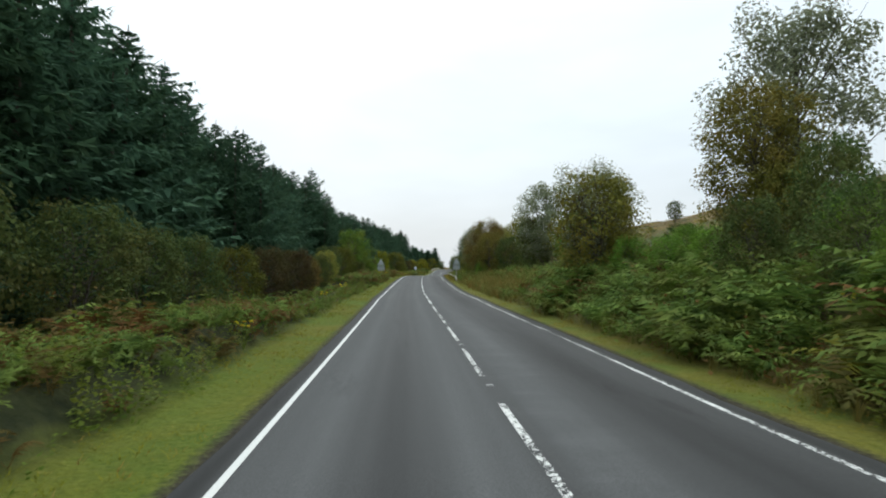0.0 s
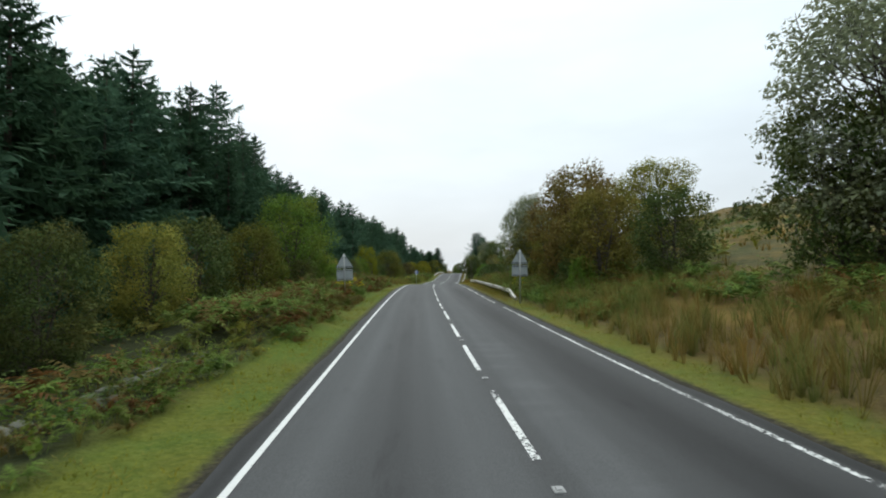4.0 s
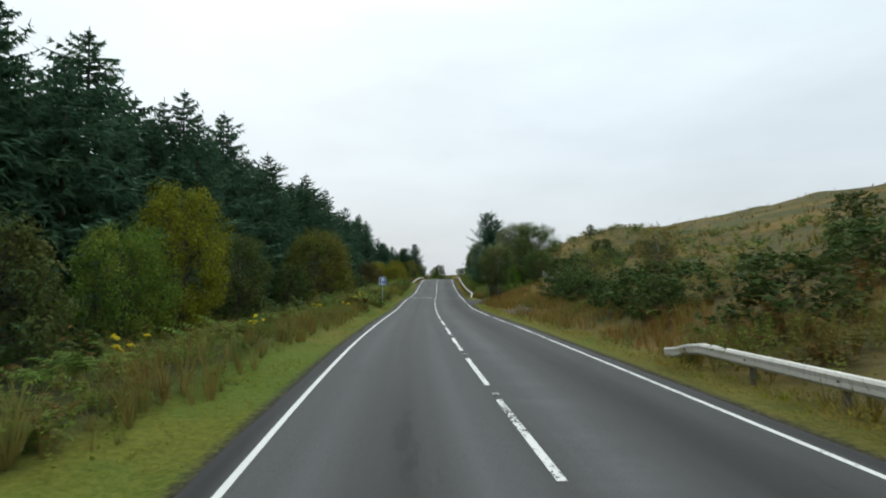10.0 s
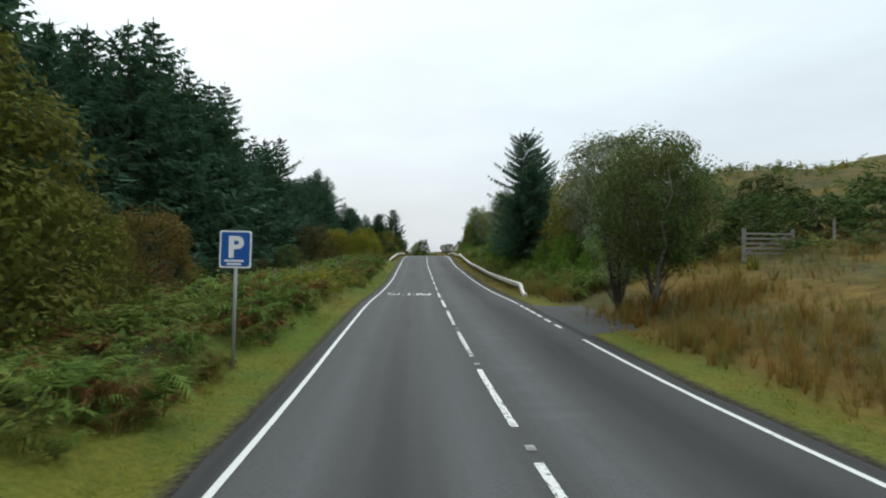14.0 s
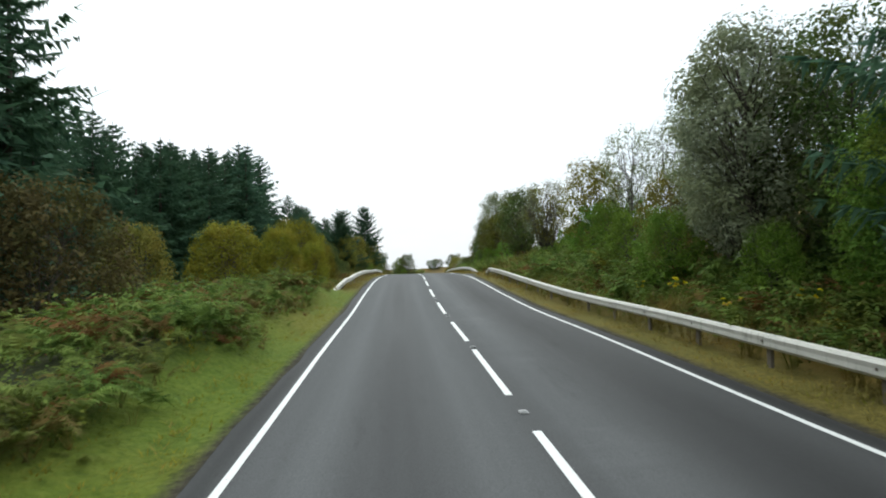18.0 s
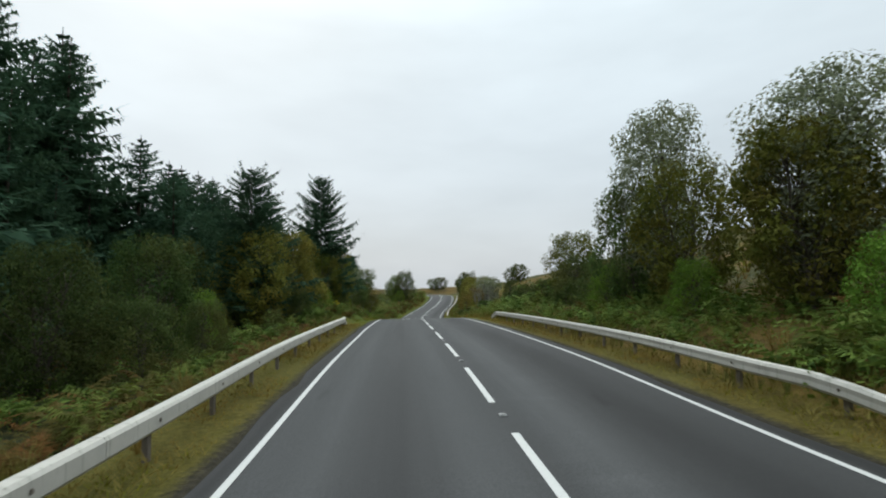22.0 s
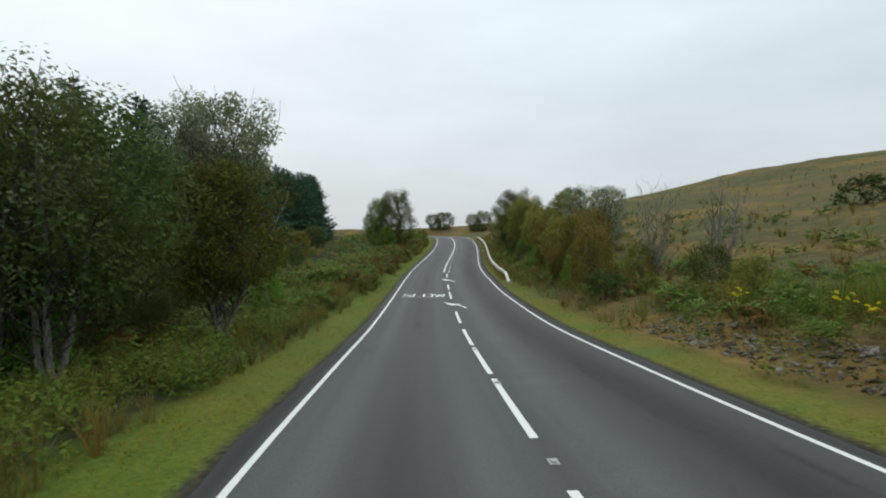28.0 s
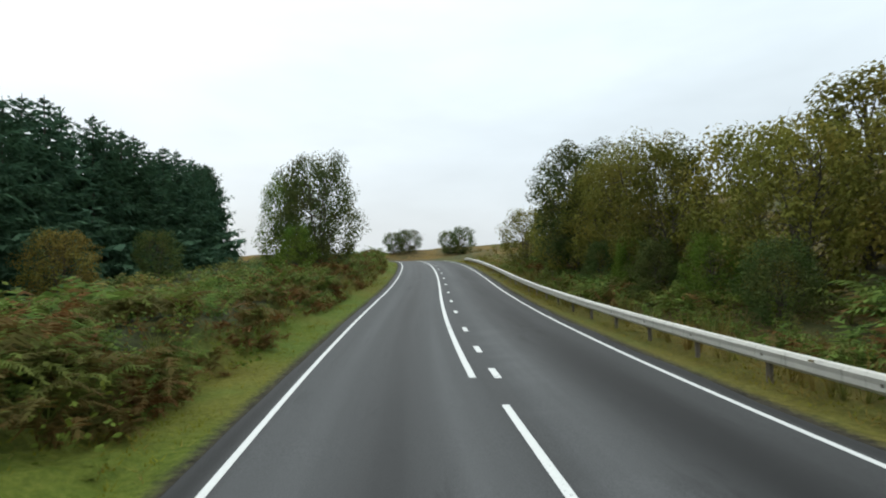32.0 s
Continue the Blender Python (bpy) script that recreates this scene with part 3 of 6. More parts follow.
# centre dashes, about 4.2 m long, and the studs between them
starts = []
anchors = (-23.0, -1.0, 11.3, 22.3, 45.6, 74.8, 87.0, 98.4, 104.6, 120.3, 142.6, 147.9, 153.2, 174.4, 180.0, 192.3, 197.9, 203.5, 208.6, 227.7, 251.0, 269.2, 274.4, 309.1, 314.7, 323.5, 329.3)
for a, b in zip(anchors, anchors[1:]):
    n_ = max(1, round((b - a) / 5.8))
    starts += [a + (b - a) * i / n_ for i in range(n_)]
for s0 in starts + [329.3, 339.2, 344.6, 354.1]:
    long_ = 3.9 if s0 < 340 else 3.3
    worn = (PAINT_OLD if s0 < 30 or 76 < s0 < 100 else PAINT_WORN) if s0 < 195 else PAINT
    marking("centre_dash", np.linspace(s0, s0 + long_, 5), [-0.06, 0.06], worn)
marking("centre_line", np.arange(359.3, 500, 1.5), [-0.34, -0.20], label="solid white line of the double centre line")
for i, s0 in enumerate([359.2, 361.9, 365.4, 370.3, 374.8] + [379.8 + 5.6 * j for j in range(12)]):
    marking("short_dash", np.linspace(s0, s0 + 0.9, 3), [0.14, 0.28])
stud_bm = bmesh.new()
box_bm((0.13, 0.18, 0.02), (0, 0, 0.008), 0.006, stud_bm)
box_bm((0.07, 0.10, 0.02), (0, 0, 0.02), 0.006, stud_bm)
stud_me = bm_mesh("road_stud", stud_bm, plain_material("rubber_and_glass_stud", (0.10, 0.10, 0.10), (0.34, 0.34, 0.33), 0.6, 30))
for s0 in starts + [344.0, 348.9]:
    ob = part("road_stud", stud_me, carriageway)
    ob.matrix_basis = Matrix.Translation(road(s0 - 0.9, 0.02, 0.0)) @ Matrix.Rotation(heading(s0), 4, "Z")


def ribbon(points, half, closed=False):
    """Outline quads of a painted stroke of one width through places (across, along)."""
    p = np.array(points, float)
    nxt, prv = (np.roll(p, -1, 0), np.roll(p, 1, 0)) if closed else (np.vstack([p[1:], p[-1:]]), np.vstack([p[:1], p[:-1]]))
    t = nxt - prv
    t /= np.linalg.norm(t, axis=1)[:, None]
    off = np.c_[-t[:, 1], t[:, 0]] * half
    v = np.vstack([p + off, p - off])
    n, m = len(p), len(p) if closed else len(p) - 1
    return v, [(i, (i + 1) % n, n + (i + 1) % n, n + i) for i in range(m)]


LETTERS = {
    "S": ([(0.0, 0.16), (0.30, 0.10), (0.48, 0.16), (0.56, 0.42), (0.46, 0.70), (0.16, 1.05), (0.07, 1.32), (0.14, 1.58), (0.32, 1.68), (0.62, 1.60)], False),
    "L": ([(0.76, 1.75), (0.70, 0.60), (0.70, 0.20), (0.74, 0.08), (1.22, 0.06)], False),
    "O": ([(1.36, 0.25), (1.37, 1.50), (1.45, 1.68), (1.82, 1.68), (1.91, 1.50), (1.91, 0.25), (1.82, 0.07), (1.46, 0.07)], True),
    "W": ([(2.05, 1.75), (2.19, 0.10), (2.24, 0.10), (2.36, 1.35), (2.40, 1.35), (2.54, 0.10), (2.58, 0.10), (2.66, 1.75)], False),
}


def road_word(s0, d0, faded="LW"):
    """SLOW, each letter its own painted shape, a little askew across the lane."""
    for ch, (pts, closed) in LETTERS.items():
        v, f = ribbon(pts, 0.05 if ch == "W" else 0.066, closed)
        v = np.array([road(s0 + q - 0.11 * (p - 1.3), d0 + p, 0.007) for p, q in v])
        me = bpy.data.meshes.new("painted_letter")
        me.from_pydata(v.tolist(), [], f)
        me.materials.append(PAINT_FADED if ch == faded else PAINT_CHIPPED if ch in "LW" else PAINT)
        part("painted_letter", me, carriageway, "white letter " + ch + " of the word SLOW")


road_word(181.95, -3.14, "L")
road_word(340.35, -3.04)


def road_arrow(s0):
    """Deflection arrow: a broad head leaning into the lane, and a tail behind it."""
    head = [(0.09, -0.51), (-0.45, -0.16), (-0.96, 0.29), (-1.10, 0.44), (-1.18, 0.33), (-1.21, 0.30), (-1.41, 0.15), (-1.46, -0.12), (-0.9, -0.30)]
    tail = [(-1.30, 0.32), (-2.0, 0.50), (-2.61, 0.65), (-2.71, 0.55), (-2.05, 0.39), (-1.42, 0.21)]
    for nm, pts in (("arrow_head", head), ("arrow_tail", tail)):
        me = bpy.data.meshes.new(nm)
        me.from_pydata([road(s0 + a, d, 0.007).tolist() for a, d in pts], [], [tuple(range(len(pts)))])
        me.materials.append(PAINT if nm == "arrow_head" else PAINT_CHIPPED)
        part(nm, me, carriageway, "white arrow pointing back into the lane")


road_arrow(337.3)
road_arrow(352.5)
# tarmac openings beside the road


def apron(name, s0, s1, reach):
    """A rough-edged asphalt apron that follows the ground beside the carriageway."""
    n = 15
    ps, pd = np.linspace(s0, s1, n), 3.9 + (reach - 3.9) * np.array([0, 0.14, 0.36, 0.58, 0.8, 1.0])
    pv = []
    for i, s in enumerate(ps):
        for j, d in enumerate(pd):
            x, y, z = road(s + ((s0 + s1) / 2 - s) * 0.25 * j / 5, d + 0.04 * j * math.sin(s * 2.7 + j))
            pv.append((x, y, z + 0.002 if j == 0 else drop(x, y) + (0.03 if 0 < i < n - 1 and j < 5 else -0.03)))
    pi = np.arange((n - 1) * 5)
    pa = (pi // 5) * 6 + pi % 5
    me = mesh_from(name, pv, np.c_[pa, pa + 1, pa + 7, pa + 6], [ASPHALT], smooth_shade=True)
    lateral_attribute(me, np.tile(pd, n))
    return me


lay = apron("lay_by", 166.6, 175.8, 6.3)
tagged(new("lay_by", lay), "strip of dark asphalt beside the carriageway", "lay-by", kind="structure")
gate_pad = apron("field_entrance", 239.6, 246.6, 6.7)
tagged(new("field_entrance", gate_pad), "small dark asphalt apron at a field entrance", "entrance", kind="structure")

# ---- crash barriers ----
BEAM = ((-0.07, -0.13), (-0.105, -0.08), (-0.095, 0.0), (-0.105, 0.08), (-0.07, 0.13), (0.07, 0.13), (0.10, 0.09), (0.10, -0.09), (0.07, -0.13))
post_bm = box_bm((0.07, 0.12, 0.95), (0, 0, 0.475), 0.008)
POST = bm_mesh("post", post_bm, POST_STEEL)
bolt_bm = box_bm((0.02, 0.05, 0.05), (0, 0, 0), 0.008)
BOLT = bm_mesh("bolt_head", bolt_bm, POST_STEEL)


def beam_mesh(points):
    """An open box beam swept through places, with closed ends."""
    pts = [Vector(p) for p in points]
    n, rows_ = len(BEAM), []
    for i, p in enumerate(pts):
        t = (pts[min(i + 1, len(pts) - 1)] - pts[max(i - 1, 0)]).normalized()
        side = t.cross(Vector((0, 0, 1))).normalized()
        up = side.cross(t)
        rows_.append([p + side * a + up * b for a, b in BEAM])
    v = np.array([q[:] for r in rows_ for q in r])
    f = [(i * n + k, i * n + (k + 1) % n, (i + 1) * n + (k + 1) % n, (i + 1) * n + k) for i in range(len(pts) - 1) for k in range(n)]
    f += [tuple(range(n))[::-1], tuple((len(pts) - 1) * n + k for k in range(n))]
    me = bpy.data.meshes.new("beam")
    me.from_pydata(v.tolist(), [], f)
    me.materials.append(GALVANISED)
    return me


def crash_barrier(s0, s1, d, ramp0=3.4, ramp1=0.0, dip1=0.18, flare=0.0, start=0.0, label="galvanised steel crash barrier with a ramped end on short posts"):
    root = tagged(new("crash_barrier"), label, "crash barrier", group="roadside crash barriers")
    mid_ = road((s0 + s1) / 2, d)
    root.location = mid_

    def place(s):
        h = 0.44 * float(smooth(0, ramp0, s - s0)) + 0.05 if ramp0 else 0.49
        if ramp1:
            h = min(h, 0.55 * float(smooth(0, ramp1, s1 - s)) + 0.05)
        h -= dip1 * (1 - float(smooth(0, 1.8, s1 - s)))
        out = flare * (1 - float(smooth(0, 4.0, s1 - s))) * math.copysign(1, d)
        out += start * (1 - float(smooth(0, ramp0 + 1, s - s0))) * math.copysign(1, d)
        return road(s, d + out, h) - mid_

    n, beams = max(1, round((s1 - s0) / 4.8)), []
    for i in range(n):
        a, b = s0 + (s1 - s0) * i / n, s0 + (s1 - s0) * (i + 1) / n
        beams.append(part("beam", beam_mesh([place(s) for s in np.linspace(a, b - 0.012, 9)]), root))
    s = s0 + ramp0 * 0.75
    while s < s1 - 0.2:
        p = place(s)
        ob = part("post", POST, root, "rust-stained steel post")
        side = math.copysign(0.06, d)
        base = road(s, d) - mid_
        ob.matrix_basis = Matrix.Translation((p[0] + side, p[1], p[2] - 0.98)) @ Matrix.Rotation(heading(s), 4, "Z")
        bo = part("bolt_head", BOLT, beams[min(n - 1, int((s - s0) / (s1 - s0) * n))])
        bo.matrix_basis = Matrix.Translation((p[0] - side * 1.75, p[1], p[2])) @ Matrix.Rotation(heading(s), 4, "Z")
        s += 2.4


crash_barrier(81.4, 123.5, 5.4, dip1=0.30)
crash_barrier(180.4, 238.3, 5.2, start=-0.4, dip1=0.38)
crash_barrier(246.7, 280.8, 5.1, start=0.5, dip1=0.30)
crash_barrier(348.5, 418.0, 4.9, start=-0.1)
crash_barrier(224.4, 274.8, -4.85, dip1=0.34, flare=0.30, start=0.5, label="galvanised steel crash barrier above a bushy slope, its end curling away")

# ---- road signs ----


def tube_bm(radius, height, sides=12):
    bm = bmesh.new()
    bmesh.ops.create_cone(bm, cap_ends=True, segments=sides, radius1=radius, radius2=radius, depth=height, matrix=Matrix.Translation((0, 0, height / 2)))
    return bm


def plate_bm(outline, thick):
    """A flat plate with rounded rim, standing in the xz plane, its face towards +y."""
    bm = bmesh.new()
    vs = [bm.verts.new((x, 0, z)) for x, z in outline]
    f = bm.faces.new(vs)
    ex = bmesh.ops.extrude_face_region(bm, geom=[f])["geom"]
    for v in ex:
        if isinstance(v, bmesh.types.BMVert):
            v.co.y += thick
    bmesh.ops.recalc_face_normals(bm, faces=bm.faces)
    return bm


def rounded(points, r, n=4):
    out = []
    for i, p in enumerate(points):
        a, b = Vector(points[i - 1]), Vector(points[(i + 1) % len(points)])
        p = Vector(p)
        u, w = (a - p).normalized(), (b - p).normalized()
        for k in range(n + 1):
            t = k / n
            out.append(tuple(p + u * r * (1 - t) ** 2 + w * r * t**2))
    return out


def warning_sign_back(s, d, lean, top):
    """The back of a triangular warning sign with a plate under it."""
    x, y, _ = road(s, d)
    base = drop(x, y)
    root = tagged(new("warning_sign"), "grey back of a triangular sign and square plate on a pole", "road sign", group="pair of warning signs")
    root.matrix_basis = Matrix.Translation((x, y, base)) @ Matrix.Rotation(heading(s), 4, "Z") @ Matrix.Rotation(radians(lean), 4, "Y")
    h = top - base
    part("pole", bm_mesh("pole", tube_bm(0.045, h - 0.03), SIGN_POLE, True), root)
    tri = [(-0.56, h - 0.94), (0.56, h - 0.94), (0.0, h + 0.03)]
    tri_ob = part("triangle_plate", bm_mesh("triangle_plate", plate_bm(rounded(tri, 0.09), 0.012), SIGN_BACK), root)
    tri_ob.location.y = 0.055
    sq = [(-0.50, h - 1.72), (0.50, h - 1.72), (0.50, h - 1.02), (-0.50, h - 1.02)]
    low_ob = part("lower_plate", bm_mesh("lower_plate", plate_bm(rounded(sq, 0.05), 0.012), SIGN_BACK), root)
    low_ob.location.y = 0.055
    for z, w, plate in ((h - 0.86, 0.98, tri_ob), (h - 0.28, 0.28, tri_ob), (h - 1.10, 0.94, low_ob), (h - 1.64, 0.94, low_ob)):
        part("rail", bm_mesh("rail", box_bm((w, 0.035, 0.045), (0, -0.02, z), 0.006), SHADED_RAIL), plate, "channel rail with its shadow in the colour")
        part("clip", bm_mesh("clip", box_bm((0.13, 0.11, 0.03), (0, -0.055, z), 0.006), SIGN_POLE), plate)


warning_sign_back(78.5, -5.95, -2.0, 3.90)
warning_sign_back(78.4, 5.1, 1.0, 4.02)


def parking_sign(s, d):
    x, y, _ = road(s, d)
    base = drop(x, y)
    root = tagged(new("parking_sign"), "blue parking sign with a white P on a slim grey pole", "road sign")
    root.matrix_basis = Matrix.Translation((x, y, base)) @ Matrix.Rotation(heading(s) + radians(2), 4, "Z") @ Matrix.Rotation(radians(1.5), 4, "Y")
    h = 3.05
    part("pole", bm_mesh("pole", tube_bm(0.038, h - 0.1), SIGN_POLE, True), root)
    face = [(-0.33, h - 0.80), (0.33, h - 0.80), (0.33, h), (-0.33, h)]
    border = part("border", bm_mesh("border", plate_bm(rounded(face, 0.06), 0.012), WHITE), root, "white rim of the sign")
    border.location.y = -0.062
    inner = [(-0.295, h - 0.765), (0.295, h - 0.765), (0.295, h - 0.035), (-0.295, h - 0.035)]
    part("face", bm_mesh("face", plate_bm(rounded(inner, 0.05), 0.006), BLUE), border, "blue sign face").location.y = -0.005
    cu = bpy.data.curves.new("letter", "FONT")
    cu.body, cu.size, cu.extrude, cu.align_x, cu.offset = "P", 0.62, 0.002, "CENTER", 0.022
    tmp = bpy.data.objects.new("tmp", cu)
    scene.collection.objects.link(tmp)
    me = bpy.data.meshes.new_from_object(tmp.evaluated_get(bpy.context.evaluated_depsgraph_get()))
    bpy.data.objects.remove(tmp)
    me.materials.append(WHITE)
    letter = part("letter", me, border, "white letter P")
    letter.matrix_basis = Matrix.Translation((0, -0.009, h - 0.56)) @ Matrix.Rotation(radians(90), 4, "X")
    for i, w in enumerate((0.40, 0.30)):
        part("text_bar", bm_mesh("text_bar", box_bm((w, 0.004, 0.045), (-0.02, -0.008, h - 0.645 - 0.07 * i)), WHITE), border)


parking_sign(162.5, -5.3)

# ---- trees ----


def tube(points, radii, sides=5):
    p, n = np.asarray(points, float), len(points)
    t = np.gradient(p, axis=0)
    t /= np.linalg.norm(t, axis=1)[:, None] + 1e-9
    ref = np.where(np.abs(t[:, 2:3]) > 0.9, np.array([[1.0, 0, 0]]), np.array([[0, 0, 1.0]]))
    a = np.cross(t, ref)
    a /= np.linalg.norm(a, axis=1)[:, None]
    b = np.cross(t, a)
    ang = np.arange(sides) * 2 * np.pi / sides
    v = p[:, None] + np.asarray(radii)[:, None, None] * (np.cos(ang)[None, :, None] * a[:, None] + np.sin(ang)[None, :, None] * b[:, None])
    i = np.arange((n - 1) * sides)
    r, k = i // sides, i % sides
    f = np.c_[r * sides + k, r * sides + (k + 1) % sides, (r + 1) * sides + (k + 1) % sides, (r + 1) * sides + k]
    return v.reshape(-1, 3), f


def joined(pieces):
    vs, fs, o = [], [], 0
    for v, f in pieces:
        vs.append(v)
        fs.append(f + o)
        o += len(v)
    return np.vstack(vs), np.vstack(fs)


def leaves(rng, centres, radii, per, size, squash=0.8):
    """Small pointed leaf clumps round cluster centres."""
    n = len(centres) * per
    c, r = np.repeat(centres, per, 0), np.repeat(radii, per)
    d = rng.normal(size=(n, 3))
    d /= np.linalg.norm(d, axis=1)[:, None]
    p = c + d * (r * rng.random(n) ** 0.33)[:, None] * np.array([1, 1, squash])
    nrm = d * 1.0 + rng.normal(size=(n, 3)) * 0.45 + np.array([0, 0, 0.6])
    nrm /= np.linalg.norm(nrm, axis=1)[:, None]
    a = np.cross(nrm, rng.normal(size=(n, 3)))
    a /= np.linalg.norm(a, axis=1)[:, None]
    b = np.cross(nrm, a)
    s = (size * (0.6 + 0.8 * rng.random(n)))[:, None]
    v = np.stack([p - a * s * 0.9 - b * s * 0.55, p - a * s * 0.2 + b * s * 0.75, p + a * s], 1).reshape(-1, 3)
    f = np.arange(n * 3).reshape(-1, 3)
    return v, f


def broadleaf(seed, style, far=False):
    """Trunk, limbs and leaf crown of one tree about 8 m high: three arrays."""
    rng = np.random.default_rng(seed)
    low, wide, n, per, size, stems, rad = {
        "round": (0.06, 3.4, 90, 200, 0.088, 3, 0.95),
        "dome": (0.01, 4.2, 116, 190, 0.094, 4, 1.0),
        "tall": (0.14, 2.1, 80, 200, 0.072, 1, 0.72),
        "sparse": (0.28, 2.1, 52, 110, 0.055, 2, 0.66),
        "fan": (0.20, 2.7, 84, 110, 0.056, 5, 0.62),
        "plume": (0.62, 1.9, 60, 230, 0.060, 2, 0.62),
        "birch": (0.30, 2.6, 84, 200, 0.074, 3, 0.85),
        "shrub": (0.02, 4.4, 76, 150, 0.120, 4, 1.15),
        "gorse": (0.02, 4.6, 40, 74, 0.24, 3, 1.35),
        "bare": (0.30, 2.0, 34, 0, 0.1, 3, 0.7),
    }[style]
    if far:
        per, size = int(per * 0.45), size * 1.42
    h = 8.0
    low_set = style in ("shrub", "gorse", "dome")
    order = (np.arange(n) + rng.random(n) * 0.9) / n
    z = h * (low + (0.93 - low) * order)
    mid_ = (z / h - low) / (1 - low)
    prof = np.sin(np.pi * np.clip(0.12 + 0.80 * mid_, 0, 1)) ** 0.8
    if low_set:
        prof = np.sqrt(np.clip(1.02 - mid_**2, 0, 1))
    if style == "fan":
        prof = np.clip(0.25 + 1.6 * mid_, 0, 1) * np.sqrt(np.clip(1.05 - mid_**4, 0, 1))
    ang = np.arange(n) * 2.39996 + rng.normal(size=n) * 0.3
    inner = 0.50 if low_set or style == "round" else 0.32
    rr = wide * prof * (inner + (1 - inner) * rng.random(n) ** 0.6) * (1 + 0.16 * np.sin(ang * 2 + seed) + 0.10 * np.sin(ang * 3 + seed * 2))
    cen = np.c_[rr * np.cos(ang), rr * np.sin(ang), z]
    wood, limbs = [], []
    upswept = style in ("fan", "sparse", "bare", "plume")
    for k in range(stems):
        a = 2 * np.pi * k / stems + rng.random()
        lean = 0.0 if stems == 1 else (0.10 + 0.10 * rng.random()) * (1.9 if style in ("fan", "birch") else 1.0)
        hh = h * (0.6 if low_set else 0.80)
        zz = np.linspace(-0.25, hh, 7)
        off = lean * np.clip(zz, 0, None) * (1 + 0.3 * zz / h)
        pts = np.c_[off * np.cos(a), off * np.sin(a), zz] + np.r_[np.zeros((1, 3)), rng.normal(size=(6, 3)) * [0.10, 0.10, 0]]
        base = 0.16 if stems == 1 else 0.07 if style == "fan" else 0.10
        wood.append(tube(pts, base * np.linspace(1.15, 0.22, 7), 7))
        for i in range(k, n, stems):
            t = np.clip(cen[i, 2] / h - (0.32 if upswept else 0.22), 0.06, 0.75) * h / hh * 6
            j = int(min(t, 5))
            root_ = pts[j] + (pts[j + 1] - pts[j]) * (t - j)
            tip = cen[i] + rng.normal(size=3) * 0.25
            m = (root_ + tip) / 2 + np.array([0, 0, -0.12]) * np.linalg.norm(tip - root_)
            limbs.append(tube([root_, m, tip], [0.035, 0.022, 0.007], 3))
            for _ in range({"bare": 6, "sparse": 4, "fan": 3, "plume": 3, "gorse": 0}.get(style, 1)):
                q = m + (tip - m) * rng.random()
                e = q + rng.normal(size=3) * [0.4, 0.4, 0.3] + [0, 0, 0.6]
                limbs.append(tube([q, (q + e) / 2 + rng.normal(size=3) * 0.06, e], [0.014, 0.010, 0.004], 3))
    crown = leaves(rng, cen, rad * (0.7 + 0.6 * rng.random(n)), per, size) if per else None
    return joined(wood), joined(limbs), crown


STYLES = {}
for style, seeds in (("gorse", (14, 15)), ("round", (1, 2, 3)), ("tall", (4, 5, 6)), ("sparse", (7, 8)), ("shrub", (9, 10, 11)), ("bare", (12, 13)), ("dome", (16, 17)), ("fan", (18, 19)), ("plume", (20,)), ("birch", (27, 28))):
    for sd in seeds:
        STYLES.setdefault(style, []).append((sd, broadleaf(sd, style)))
        STYLES.setdefault(style + " far", []).append((sd + 100, broadleaf(sd, style, True)))
CACHE = {}


def leafy(style, colour, s, d, height, width=1.0, which=0, label="", category="tree", bark=None, sink=0.0, name=None, group=""):
    """One tree or bush at station s and lateral d, of the height given; width stretches its crown."""
    kind_ = style + (" far" if (abs(d + 1.7) > 10.5 and height < 7) or s > 395 else "")
    sd, (wood, limbs, crown) = STYLES[kind_][which % len(STYLES[kind_])]
    bark = bark or (BARK_PALE if style in ("sparse", "bare", "plume", "birch") else BARK)
    key = (style, sd, colour, bark.name)
    if key not in CACHE:
        twigs = [bark, bark if style == "bare" else BARK]
        CACHE[key] = (mesh_from("trunk", *joined([wood, limbs]), twigs, np.r_[np.zeros(len(wood[1])), np.ones(len(limbs[1]))], True),
                      mesh_from("crown", crown[0], crown[1], [LEAF[colour]]) if crown else None)
    x, y, _ = road(s, d)
    root = tagged(new(name or ("bush" if style in ("shrub", "dome") and height < 4.5 else "tree")), label, category, group=group)
    k = height / 8.0
    root.matrix_basis = Matrix.LocRotScale((x, y, drop(x, y) - 0.03 - sink), Euler((0, 0, (s * 2.39 + d) % 6.28)), (k * width, k * width, k))
    for nm, me in zip(("trunk", "crown"), CACHE[key]):
        if me:
            part(nm, me, root)
    return root


